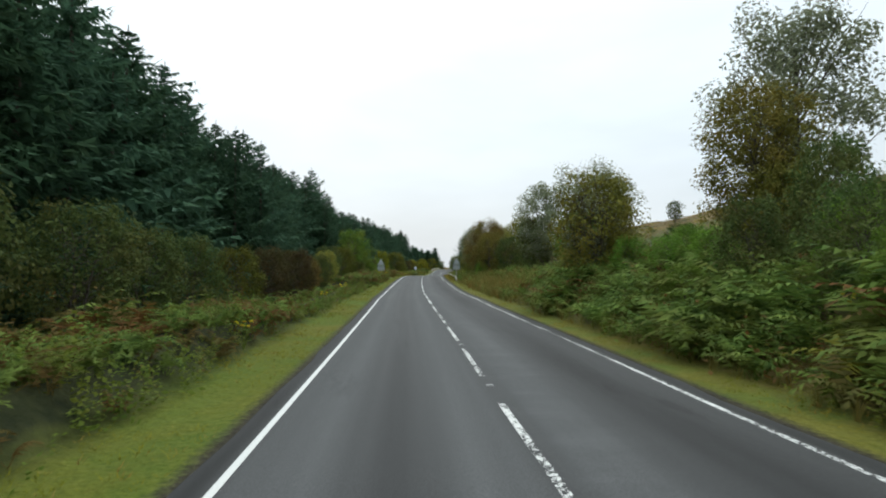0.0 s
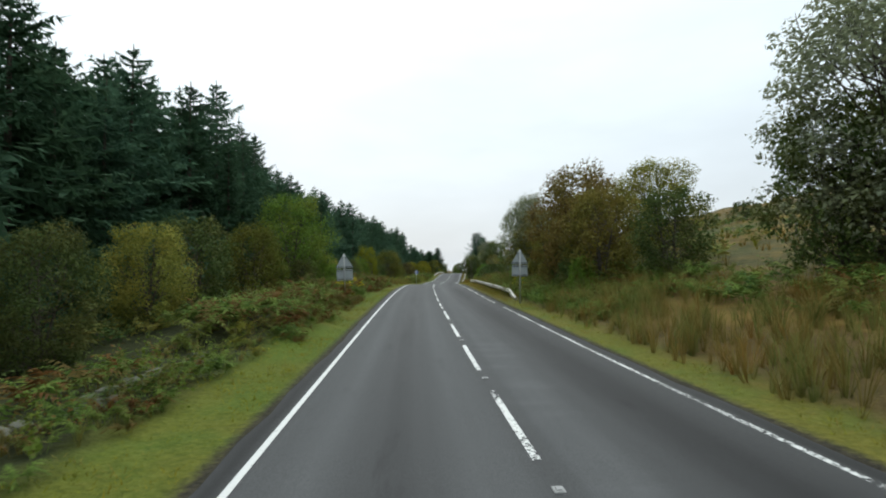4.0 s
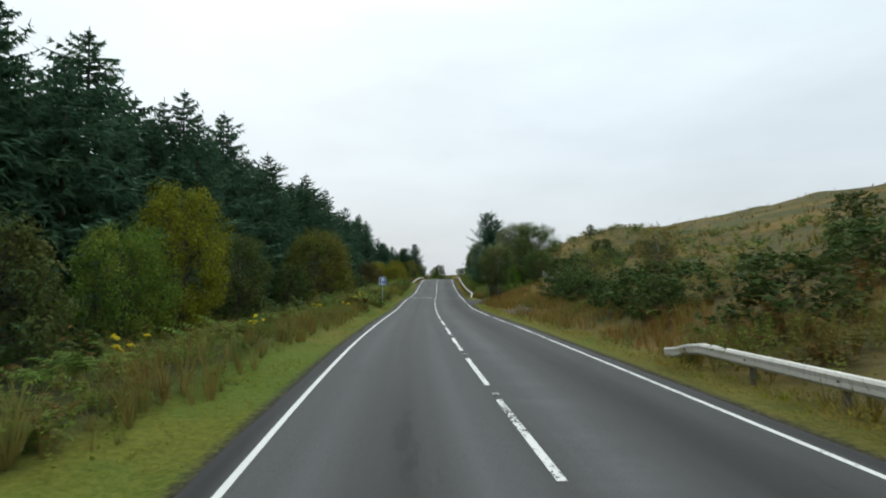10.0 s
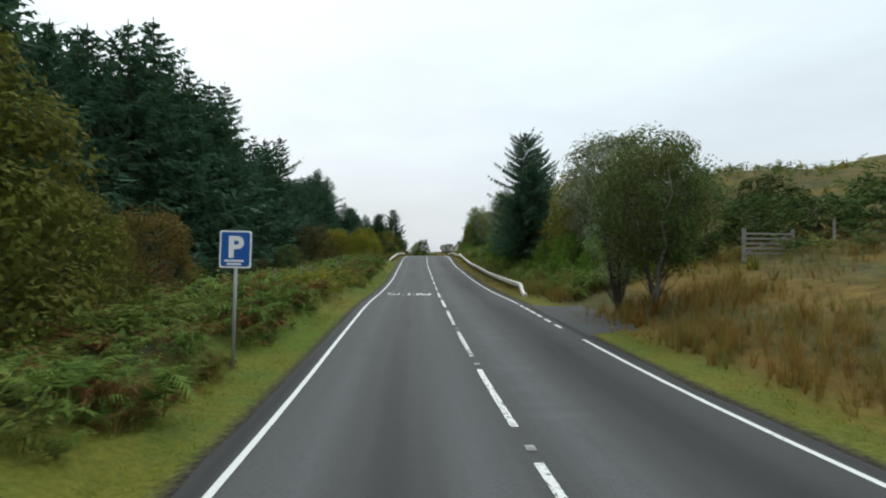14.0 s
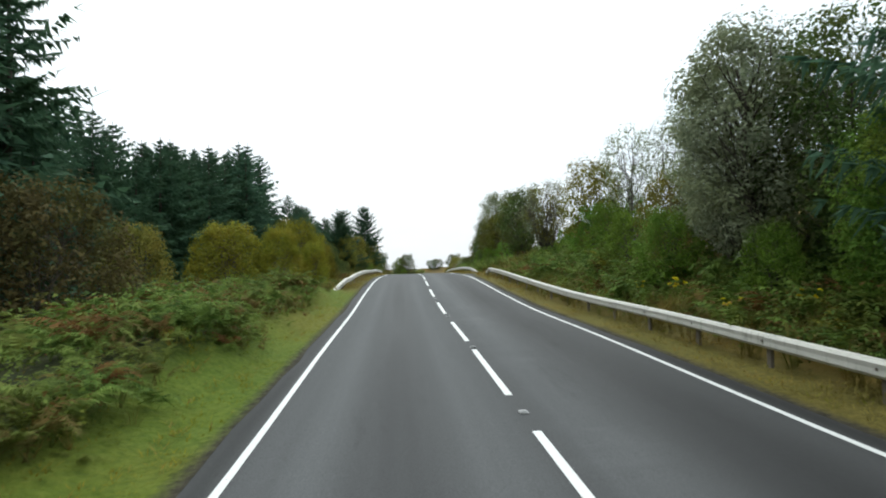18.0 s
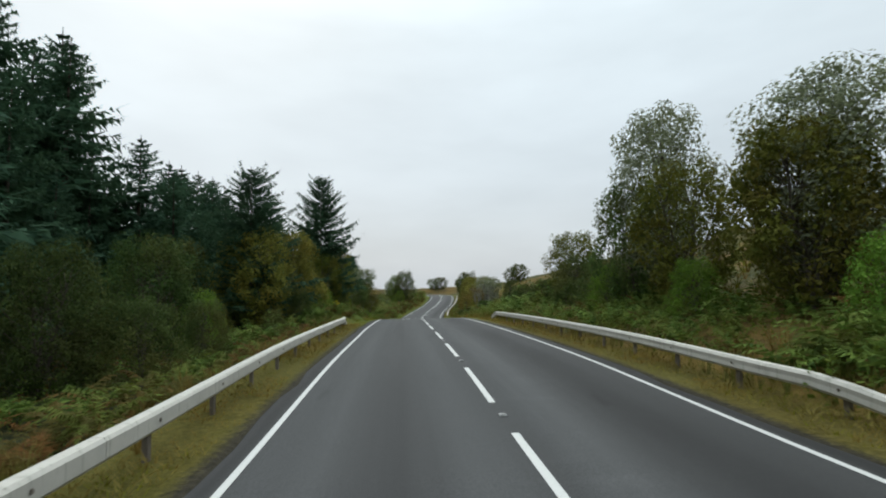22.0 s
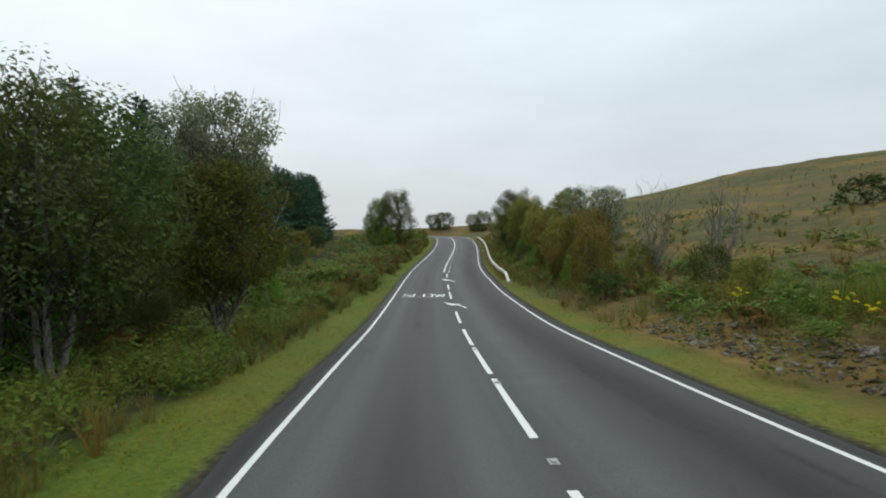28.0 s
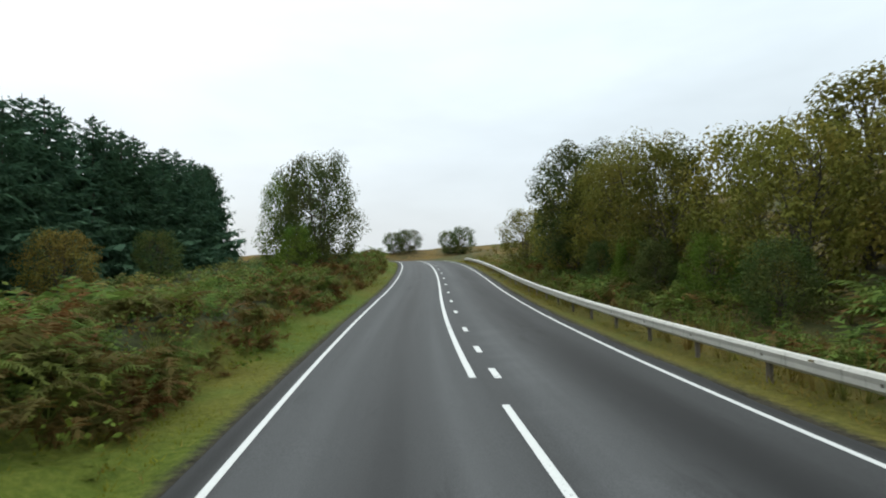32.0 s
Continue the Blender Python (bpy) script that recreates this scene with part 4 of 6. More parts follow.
def spruce(seed, whorls=38, arms=7.0, steps=8, h=20.0, wide=4.4, low=0.03, rise=0.34, thin=0.05, taper=0.66, spray=0.25):
    """Trunk and tiers of upswept branches hung with short twigs at all angles, about 20 m high."""
    rng = np.random.default_rng(seed)
    vs, fs = [], []
    o = 0
    for i in range(whorls):
        t = i / (whorls - 1)
        z = h * (low + (0.975 - low) * t)
        reach = wide * (1 - t) ** taper * (0.66 + 0.6 * rng.random()) + 0.26
        n = max(4, int(round(arms * (1 - 0.4 * t))))
        a0 = rng.random() * 6.28
        for k in range(n):
            a = a0 + k * 2 * np.pi / n + rng.normal() * 0.25
            L = reach * (0.50 + 0.66 * rng.random())
            zz = z + rng.normal() * 0.42 * (1.1 - t)
            u = np.linspace(0.10, 1.0, steps) + rng.normal(size=steps) * 0.02
            droop = -0.46 + 0.72 * t + 0.15 * rng.normal()
            spine = lambda q: np.stack([q * L, 0.10 * L * np.sin(q * 5 + k) * q, zz + L * (droop * q + rise * q * q)], -1)
            sp = spine(u)
            half = np.full(steps, L / steps * 0.34 + thin)
            half[-1] = thin
            tri = []
            for side, hang in ((-1.0, 0.0), (1.0, 0.0), (0.0, 1.0)):
                w = L * spray * (1.05 - u * 0.66) * (0.5 + 0.9 * rng.random(steps)) + 0.14
                up = rng.normal(size=steps) * 0.34 - (0.85 * hang + 0.16)
                out = 0.30 + 0.55 * rng.random(steps)
                tip = sp + np.stack([w * out, w * (side * 0.85 + rng.normal(size=steps) * 0.25), w * up], -1)
                slant = rng.normal(size=steps) * 0.5
                b0 = sp - np.stack([half, np.zeros(steps), half * slant], -1)
                b1 = sp + np.stack([half, np.zeros(steps), half * slant], -1)
                tri.append(np.stack([b0, b1, tip] if side < 0 else [b0, tip, b1], 1))
            end = np.stack([sp[-1] + [0, thin * 0.7, 0], sp[-1] - [0, thin * 0.7, 0], spine(np.array(1.14 + 0.12 * rng.random()))])[None]
            v = np.vstack(tri + [end]).reshape(-1, 3)
            ca, sa = np.cos(a), np.sin(a)
            v = np.c_[v[:, 0] * ca - v[:, 1] * sa, v[:, 0] * sa + v[:, 1] * ca, v[:, 2]]
            vs.append(v)
            fs.append(np.arange(len(v)).reshape(-1, 3) + o)
            o += len(v)
    trunk = tube([(0, 0, -0.3), (0.05, 0, h * 0.3), (-0.04, 0.04, h * 0.65), (0.02, 0, h * 1.01)], [0.24, 0.19, 0.10, 0.02], 6)
    return trunk, (np.vstack(vs), np.vstack(fs))


SPRUCE = []
for sd in (21, 22, 23, 24, 25, 26):
    tk, cr_ = spruce(sd, steps=12, spray=0.21, thin=0.042) if sd < 25 else spruce(sd, whorls=32, steps=6, thin=0.08, spray=0.31)
    SPRUCE.append((mesh_from("trunk", *tk, [BARK], smooth_shade=True), mesh_from("crown", *cr_, [NEEDLES])))
OPEN_SPRUCE = []
for sd, foot in ((31, 0.16), (32, 0.17)):
    tk, cr_ = spruce(sd, whorls=46, arms=9, steps=44, wide=5.2, low=foot, rise=0.46, thin=0.020, taper=0.50, spray=0.15)
    OPEN_SPRUCE.append((mesh_from("trunk", *tk, [BARK], smooth_shade=True), mesh_from("crown", *cr_, [NEEDLES])))


def spruce_tree(s, d, height, which=0, wide=1.0, open_=False, label="tall dark green spruce at the plantation edge", group="plantation spruces"):
    tk, cr_ = (OPEN_SPRUCE if open_ else SPRUCE)[which % (2 if open_ else 6)]
    x, y, _ = road(s, d)
    root = tagged(new("spruce_tree"), label, "tree", group=group)
    k = height / 20.0
    root.matrix_basis = Matrix.LocRotScale((x, y, drop(x, y) - 0.05), Euler((0, 0, s * 1.7 + d)), (k * wide, k * wide, k))
    part("trunk", tk, root)
    part("crown", cr_, root)


# plantation edge on the left, to where it steps back
rng = np.random.default_rng(11)
s = -12.0
while s < 284:
    lone = rng.random()
    hh = 18.8 + 2.6 * rng.random() + (1.8 if lone > 0.85 else 0)
    front = -17.0 - 1.6 * rng.random()
    hh *= 1.0 - 0.06 * float(1 - smooth(30, 50, s)) - 0.17 * float(smooth(92, 104, s) - smooth(140, 158, s)) - 0.07 * float(smooth(140, 158, s) - smooth(205, 220, s)) - 0.19 * float(smooth(48, 62, s) - smooth(78, 90, s)) - 0.10 * float(smooth(198, 210, s) - smooth(221, 222, s))
    if 222 < s < 274:
        front, hh = -20.5 - 2 * rng.random(), float(np.interp(s, (225, 245, 266, 270), (12.8, 13.6, 16.2, 11.6))) + 2.0 * rng.random()
    if 262 < s:
        front, hh = -19.5, float(np.interp(s, (262, 266, 270, 284), (16.0, 16.0, 11.6, 11.8))) + 1.8 * rng.random()
    spruce_tree(s, front - 1.5, hh * (0.78 + 0.22 * rng.random()), int(rng.integers(4)), 1.35 + 0.3 * rng.random())
    s += 2.9 + 0.9 * rng.random()
# behind them, a second line that shows between the tops
s = -10.0
while s < 288:
    spruce_tree(s, -23.2 - 2.4 * rng.random() - (3 if 222 < s < 268 else 0), float(np.interp(s, (48, 62, 78, 92, 104, 140, 158, 200, 215, 228, 245, 265, 270), (18.8, 15.0, 15.0, 18.6, 15.2, 15.2, 17.2, 17.0, 15.6, 13.4, 13.6, 14.6, 10.4))) + 2.6 * rng.random(), 4 + int(rng.integers(2)), 1.5 + 0.3 * rng.random(), label="dark green spruce within the plantation")
    s += 3.3 + 1.0 * rng.random()
# farther plantation beyond the field of bracken
s = 279.0
while s < 462:
    back = -18.5 if s < 310 else -21.0 if s < 334 else -19.0 - 12.0 * float(smooth(338, 402, s))
    spruce_tree(s, back - 1.5 * rng.random(), (12.4 if s < 360 else 13.4) + 2.0 * rng.random(), int(rng.integers(4)) if s < 385 else 4, 1.45 + 0.3 * rng.random(), label="dark green spruce on the far plantation edge")
    s += (1.9 if s < 336 else 2.5) + 0.9 * rng.random()
# the depth of the wood
vs, fs, o = [], [], 0
deep_tk, deep = spruce(41, whorls=22, arms=5, steps=4, wide=4.2, thin=0.15, spray=0.40)
for d0, a, b in ((-29, -14, 222), (-34, -12, 222), (-38, 222, 290), (-43, 222, 290), (-36.5, 300, 465), (-42, 296, 468)):
    s = float(a)
    while s < b:
        x, y, _ = road(s, d0 - 2 * rng.random())
        k, w = (19 + 3.5 * rng.random()) / 20 * (0.74 if a > 100 else (1.0 if s < 90 else 0.9)), rng.random() * 6.28
        c_, s_ = math.cos(w), math.sin(w)
        v = deep[0] * k
        vs.append(np.c_[v[:, 0] * c_ - v[:, 1] * s_ + x, v[:, 0] * s_ + v[:, 1] * c_ + y, v[:, 2] + drop(x, y)])
        fs.append(deep[1] + o)
        o += len(v)
        s += 4.6 + 1.5 * rng.random()
far_tk, far = spruce(42, whorls=13, arms=5, steps=3, wide=4.4, thin=0.25, spray=0.5)
for d0 in (-40, -46, -52, -58, -64):
    s = -14.0
    while s < 462:
        if d0 < -44 or s < 222 or s > 462:
            x, y, _ = road(s, d0 - 3 * rng.random() - 6 * float(smooth(222, 300, s)))
            k, w = (17 + 4 * rng.random()) / 20 * (1.0 if s < 90 else 0.8), rng.random() * 6.28
            c_, s_ = math.cos(w), math.sin(w)
            v = far[0] * k
            vs.append(np.c_[v[:, 0] * c_ - v[:, 1] * s_ + x, v[:, 0] * s_ + v[:, 1] * c_ + y, v[:, 2] + drop(x, y)])
            fs.append(far[1] + o)
            o += len(v)
        s += 5.4 + 1.5 * rng.random()
tagged(new("spruce_plantation", mesh_from("spruce_plantation", np.vstack(vs), np.vstack(fs), [NEEDLES])), "dense dark plantation of spruces behind the edge trees", "trees", kind="stuff")

# a taller block behind, ending above the field
for i in range(11):
    s_ = 248.0 + 3.0 * i
    spruce_tree(s_, -26.4 - 1.2 * (i % 2), float(np.interp(s_, (248, 262, 278), (14.5, 17.0, 20.0))), i % 4, 1.25, label="tall spruce at the end of the plantation block")
# single spruces
spruce_tree(200.9, 8.9, 12.9, 0, 1.1, True, "dark spruce with long ragged branches behind the crash barrier", "roadside spruces")
spruce_tree(203.6, 10.8, 11.2, 1, 1.2, True, "dense dark spruce close behind a ragged one", "roadside spruces")
spruce_tree(286.8, -8.5, 11.9, 1, 1.15, True, "lone dark spruce with open tiers of branches", "roadside spruces")
for s_, d_, h_ in ((46.0, -16.2, 14.8), (48.6, -14.8, 14.2), (52.0, -14.6, 13.1), (55.6, -15.4, 12.9), (61.0, -16.2, 14.2), (84.5, -15.4, 12.4), (88.8, -15.8, 13.8), (96.6, -17.4, 16.0), (103.0, -15.6, 13.2), (121.4, -16.2, 14.2), (125.4, -18.2, 15.6), (144.2, -15.8, 13.8), (148.2, -20.0, 16.4), (273.0, -25.2, 20.4), (277.0, -23.4, 19.4), (280.6, -26.2, 22.0), (319.0, -15.6, 15.2), (322.6, -16.6, 15.8), (316.0, -19.2, 16.0)):
    spruce_tree(s_, d_, h_, int(s_) % 4, 1.15 if s_ < 62 else 1.4, False, "dark spruce standing forward of the plantation edge")
for s_, d_, h_ in ((275.0, -11.0, 10.0), (284.5, -12.4, 11.0), (280, -14.2, 10.4), (290, -13.2, 9.6), (295, -15, 9.6), (300.5, -14.5, 9.8), (306, -16, 11.6), (278, -17, 11.0), (288, -18, 9.6)):
    spruce_tree(s_, d_, h_, int(s_) % 3, 1.35, s_ == 275.0, "young dark green spruce standing clear of the plantation", "roadside spruces")
spruce_tree(313.5, -15.0, 11.5, 2, 1.3, False, "dark bushy spruce standing before the plantation", "roadside spruces")
spruce_tree(309.5, -16.0, 12.0, 1, 1.3, False, "dark bushy spruce standing before the plantation", "roadside spruces")

# ---- trees and bushes on the right ----
TREES = (
    # style, colour, station, lateral, height, width, which, label
    ("tall", "grey", 25.0, 18.0, 12.6, 1.0, 2, "tall grey-green birch on the bank"),
    ("tall", "olive", 22.0, 13.6, 8.0, 1.1, 1, "yellowing birch on the bank among bracken"),
    ("shrub", "dark", 17.5, 13.2, 4.4, 0.7, 0, "dark green thicket on the bank"),
    ("shrub", "olive", 20.5, 13.5, 4.0, 0.7, 1, "olive thicket on the bank"),
    ("round", "olive", 29.5, 9.2, 6.4, 0.95, 1, "olive willow with a feathery pale top beside the verge"),
    ("fan", "grey", 30.2, 9.0, 7.2, 1.0, 0, "thin pale twigs above an olive willow"),
    ("round", "olive", 38.6, 13.2, 5.0, 0.9, 0, "green willow with feathery top beside the verge"),
    ("tall", "grey", 40.5, 13.8, 7.8, 1.15, 1, "ragged pale tree beside a green willow"),
    ("fan", "olive", 39.0, 13.6, 7.0, 0.9, 0, "thin pale top above a green willow"),
    ("round", "green", 37.4, 11.0, 4.6, 0.9, 2, "low green bushes under a willow"),
    ("tall", "grey", 61.9, 14.6, 10.4, 1.2, 2, "dark grey birch with ragged crown"),
    ("round", "dark", 62.5, 13.4, 6.6, 0.8, 1, "dark lower growth under a birch"),
    ("round", "rust", 82.0, 9.9, 8.6, 0.9, 0, "rounded rust-brown willow beside the road"),
    ("round", "olive", 77.0, 10.0, 6.2, 0.9, 2, "rounded olive willow beside the road"),
    ("round", "dark", 72.0, 12.0, 5.0, 1.0, 1, "dark rounded bush above straw grass"),
    ("tall", "dark", 108.7, 51.8, 4.5, 1.3, 1, "small dark tree alone on the hillside"),
    ("round", "olive", 88.5, 12.0, 6.9, 0.9, 1, "large olive-brown willow above the barrier"),
    ("round", "olive", 85.0, 13.5, 7.2, 0.9, 2, "large olive willow above the barrier"),
    ("round", "olive", 92.5, 13.5, 7.2, 0.9, 0, "large olive-brown willow above the barrier"),
    ("tall", "olive", 83.0, 16.5, 7.6, 1.3, 0, "tall yellowing tree at the wood's edge"),
    ("round", "olive", 88.0, 9.4, 4.2, 0.9, 1, "dark undergrowth behind the crash barrier"),
    ("round", "olive", 94.5, 9.0, 5.2, 0.9, 0, "dark undergrowth behind the crash barrier"),
    ("tall", "grey", 95.2, 9.4, 8.4, 1.05, 1, "grey-green tree behind the crash barrier"),
    ("round", "olive", 97.0, 11.5, 6.6, 0.9, 2, "dark green tree behind the crash barrier"),
    ("tall", "grey", 101.5, 9.4, 7.9, 0.85, 0, "pale grey-green birch at the end of the wood"),
    ("tall", "grey", 103.0, 11.2, 7.6, 0.95, 2, "pale grey-green birch at the end of the wood"),
    ("bare", "grey", 108.0, 12.0, 4.5, 1.1, 0, "small leafless tree on the slope"),
    ("tall", "dark", 206.8, 28.5, 2.6, 1.0, 1, "small lone tree on the knoll"),
    ("birch", "dark", 169.4, 7.2, 6.2, 0.95, 0, "dark green tree with forked trunk beside the verge"),
    ("fan", "grey", 171.5, 6.7, 7.0, 0.65, 1, "grey-green tree behind another tree"),
    ("round", "dark", 178.5, 13.5, 4.6, 1.0, 1, "dark leafy tree above brambles"),
    ("tall", "grey", 187.0, 12.0, 9.4, 1.35, 2, "ragged grey-green tree above brambles"),
    ("round", "dark", 185.0, 14.0, 8.4, 1.1, 0, "dark tree above brambles"),
    ("round", "olive", 191.0, 11.5, 7.4, 0.9, 2, "olive tree above brambles"),
    ("round", "dark", 206.5, 13.6, 6.0, 0.9, 2, "dark tree behind a spruce"),
    ("round", "gorse", 211.5, 13.4, 5.2, 0.9, 0, "dark bush behind a pale willow"),
    ("round", "dark", 195.0, 13.5, 7.0, 1.0, 1, "dark tree beside a spruce"),
    ("shrub", "bramble", 183.0, 10.5, 3.4, 0.9, 0, "green bramble thicket on the bank"),
    ("shrub", "bramble", 187.5, 9.8, 2.8, 0.9, 1, "green bramble thicket on the bank"),
    ("round", "green", 204.5, 8.6, 4.4, 0.85, 0, "green bush under a spruce"),
    ("tall", "grey", 209.9, 8.8, 8.0, 1.0, 0, "pale willow with silvery leaves"),
    ("tall", "grey", 212.5, 9.8, 7.4, 1.0, 1, "pale willow with silvery leaves"),
    ("round", "dark", 208.0, 10.6, 7.0, 0.9, 2, "dark tree beside a pale willow"),
    ("round", "olive", 216.0, 9.6, 3.8, 0.85, 1, "olive bushy tree behind the crash barrier"),
    ("shrub", "bramble", 203.5, 11.5, 3.0, 0.7, 1, "bright green brambles beside a spruce"),
    ("shrub", "bramble", 198.0, 12.5, 3.2, 0.7, 0, "bright green brambles beside a spruce"),
    ("shrub", "bramble", 208.0, 8.0, 2.2, 0.7, 2, "bright green brambles behind the crash barrier"),
    ("shrub", "bramble", 225.0, 9.5, 3.0, 0.7, 1, "bright green brambles on the bank"),
    ("shrub", "bramble", 229.5, 10.0, 2.0, 0.7, 0, "bright green brambles on the bank"),
    ("shrub", "bramble", 349.0, 8.6, 2.4, 0.6, 0, "green brambles at the wood edge"),
    ("shrub", "bramble", 356.5, 8.4, 2.2, 0.6, 1, "green brambles at the wood edge"),
    ("shrub", "bramble", 214.0, 8.4, 2.8, 0.9, 2, "green brambles behind the crash barrier"),
    ("sparse", "grey", 222.0, 10.6, 6.4, 1.0, 0, "thin birch with few leaves remaining"),
    ("sparse", "grey", 219.0, 11.5, 5.8, 1.0, 1, "thin birch with few leaves remaining"),
    ("round", "olive", 226.0, 10.0, 5.6, 0.75, 1, "yellow-green tree on the bank"),
    ("fan", "olive", 235.3, 9.6, 5.9, 1.0, 0, "round open-crowned tree on the bank"),
    ("fan", "grey", 235.5, 9.4, 6.2, 1.0, 1, "round open-crowned tree on the bank"),
    ("shrub", "bramble", 233.0, 11.6, 1.7, 1.0, 1, "dark brambles under open trees"),
    ("tall", "dark", 242.9, 9.2, 6.9, 1.15, 2, "grey-green oak beside a field entrance"),
    ("round", "moss", 256.0, 10.4, 6.0, 0.9, 1, "olive tree behind the crash barrier"),
    ("tall", "grey", 265.8, 11.0, 9.6, 0.9, 2, "grey-green tree behind the crash barrier"),
    ("round", "olive", 258.0, 12.0, 6.0, 0.9, 0, "olive bush behind the crash barrier"),
    ("round", "dark", 266.5, 9.8, 6.4, 0.7, 1, "dark tree behind the crash barrier"),
    ("tall", "grey", 256.5, 11.8, 7.4, 1.2, 0, "pale-leaved tree behind the crash barrier"),
    ("round", "moss", 262.0, 10.0, 6.2, 0.8, 2, "olive bush behind the crash barrier"),
    ("shrub", "dark", 271.0, 10.0, 2.8, 1.0, 2, "dark bramble thicket behind the crash barrier"),
    ("round", "moss", 279.3, 11.0, 5.2, 0.95, 0, "dark olive tree with rounded crown on the bank"),
    ("shrub", "dark", 276.0, 10.2, 3.2, 1.0, 1, "dark thicket behind the crash barrier"),
    ("shrub", "dark", 281.5, 9.4, 2.2, 1.0, 0, "dark green thicket at the barrier's end"),
    ("sparse", "grey", 284.5, 12.0, 4.4, 0.9, 1, "thin small tree with few leaves"),
    ("tall", "dark", 300.7, 10.7, 3.2, 0.9, 2, "small narrow dark tree alone on the slope"),
    ("round", "dark", 423.0, 27.0, 6.5, 1.2, 0, "dark round-headed tree on the skyline"),
    ("round", "dark", 421.0, 24.0, 5.6, 1.0, 2, "dark round-headed tree on the skyline"),
    ("shrub", "rust", 338.8, 8.4, 3.8, 0.75, 0, "brown thorn bush leaning over the verge"),
    ("round", "olive", 343.0, 8.8, 4.6, 0.8, 1, "olive-brown bush above the verge"),
    ("bare", "grey", 331.0, 12.0, 5.0, 1.1, 1, "leafless tree on the slope"),
    ("tall", "grey", 355.4, 14.4, 6.0, 1.1, 0, "grey-green tree at the edge of the roadside wood"),
    ("fan", "grey", 350.5, 13.0, 6.2, 0.9, 1, "thin pale birch beside the wood"),
    ("sparse", "grey", 358.0, 12.5, 7.0, 1.0, 0, "thin pale birch beside the wood"),
    ("round", "olive", 351.0, 9.4, 4.4, 0.8, 2, "olive-brown bush at the wood's edge"),
    ("round", "rust", 354.0, 9.0, 4.2, 0.85, 0, "rust-brown bush at the wood's edge"),
    ("shrub", "dark", 353.0, 11.5, 4.0, 0.8, 1, "dark green thicket at the wood's edge"),
    ("round", "olive", 360.0, 10.6, 5.2, 0.85, 1, "olive tree in the roadside wood"),
    ("round", "olive", 363.5, 9.6, 5.2, 0.8, 2, "olive tree in the roadside wood"),
    ("round", "olive", 367.0, 10.5, 5.8, 0.85, 0, "olive-brown tree in the roadside wood"),
    ("tall", "olive", 365.0, 13.0, 6.6, 1.2, 1, "olive tree in the roadside wood"),
    ("round", "moss", 371.0, 9.4, 6.2, 0.8, 1, "dark tree in the roadside wood"),
    ("round", "olive", 375.0, 10.0, 7.2, 0.85, 2, "olive tree in the roadside wood"),
    ("round", "olive", 379.0, 9.2, 7.0, 0.8, 0, "olive-brown tree in the roadside wood"),
    ("tall", "dark", 382.2, 8.6, 8.8, 1.15, 2, "dark tree at the end of the roadside wood"),
    ("round", "olive", 386.5, 9.0, 6.8, 0.8, 1, "olive tree at the end of the roadside wood"),
    ("round", "dark", 391.0, 9.4, 5.2, 0.8, 0, "dark bush at the end of the roadside wood"),
    ("round", "olive", 396.0, 7.9, 5.4, 0.9, 2, "olive bush at the end of the roadside wood"),
    ("shrub", "dark", 362.0, 7.9, 2.2, 0.8, 2, "dark undergrowth below the roadside wood"),
    ("shrub", "dark", 369.0, 7.9, 2.4, 0.8, 0, "dark undergrowth below the roadside wood"),
    ("shrub", "dark", 376.0, 8.0, 2.4, 0.8, 1, "dark undergrowth below the roadside wood"),
    ("round", "rust", 346.5, 10.6, 4.8, 0.8, 1, "brown bush above the verge"),
    ("sparse", "rust", 133.0, 9.6, 4.0, 1.1, 0, "thin reddish thorn tree with few leaves on the slope"),
    ("sparse", "olive", 147.5, 11.4, 3.6, 1.0, 1, "small thin thorn tree on the slope"),
    # left
    ("round", "green", 8.0, -12.5, 6.0, 0.9, 0, "green birch scrub before the spruces"),
    ("round", "dark", 13.0, -12.8, 5.5, 0.9, 1, "dark scrub before the spruces"),
    ("round", "dark", 18.5, -12.5, 4.8, 0.9, 2, "olive scrub before the spruces"),
    ("round", "dark", 3.0, -12.5, 6.0, 0.9, 2, "dark scrub before the spruces"),
    ("dome", "dark", 27.9, -12.6, 4.4, 0.8, 0, "dark bush before the spruces"),
    ("round", "dark", 23.0, -12.6, 4.6, 0.9, 1, "olive bush before the spruces"),
    ("dome", "moss", 34.5, -12.4, 4.2, 0.85, 1, "moss-green bush behind a stone wall"),
    ("round", "brown", 43.6, -10.6, 4.3, 0.9, 0, "brown thorn bush behind a stone wall"),
    ("round", "brown", 39.0, -11.6, 4.3, 0.9, 1, "dull brown thorn bush behind a stone wall"),
    ("round", "moss", 49.0, -12.0, 4.4, 0.9, 2, "moss-green bush behind a stone wall"),
    ("round", "rust", 54.0, -11.6, 3.8, 0.9, 1, "brown bush before the spruces"),
    ("round", "dark", 60.0, -11.8, 4.2, 0.9, 1, "dark bush before the spruces"),
    ("round", "olive", 66.0, -11.8, 4.4, 0.9, 0, "olive bush before the spruces"),
    ("round", "dark", 72.0, -12.6, 5.4, 0.9, 2, "dark green bush before the spruces"),
    ("round", "moss", 78.0, -11.6, 5.4, 0.9, 1, "green willow before the spruces"),
    ("round", "green", 86.5, -11.2, 8.2, 0.85, 0, "broad bright green willow before the spruces"),
    ("round", "green", 92.0, -12.0, 6.6, 0.85, 2, "green willow before the spruces"),
    ("shrub", "dark", 84.0, -9.8, 2.8, 0.8, 1, "dark undergrowth under a willow"),
    ("round", "dark", 99.0, -13.0, 4.6, 0.9, 0, "dark bush before the spruces"),
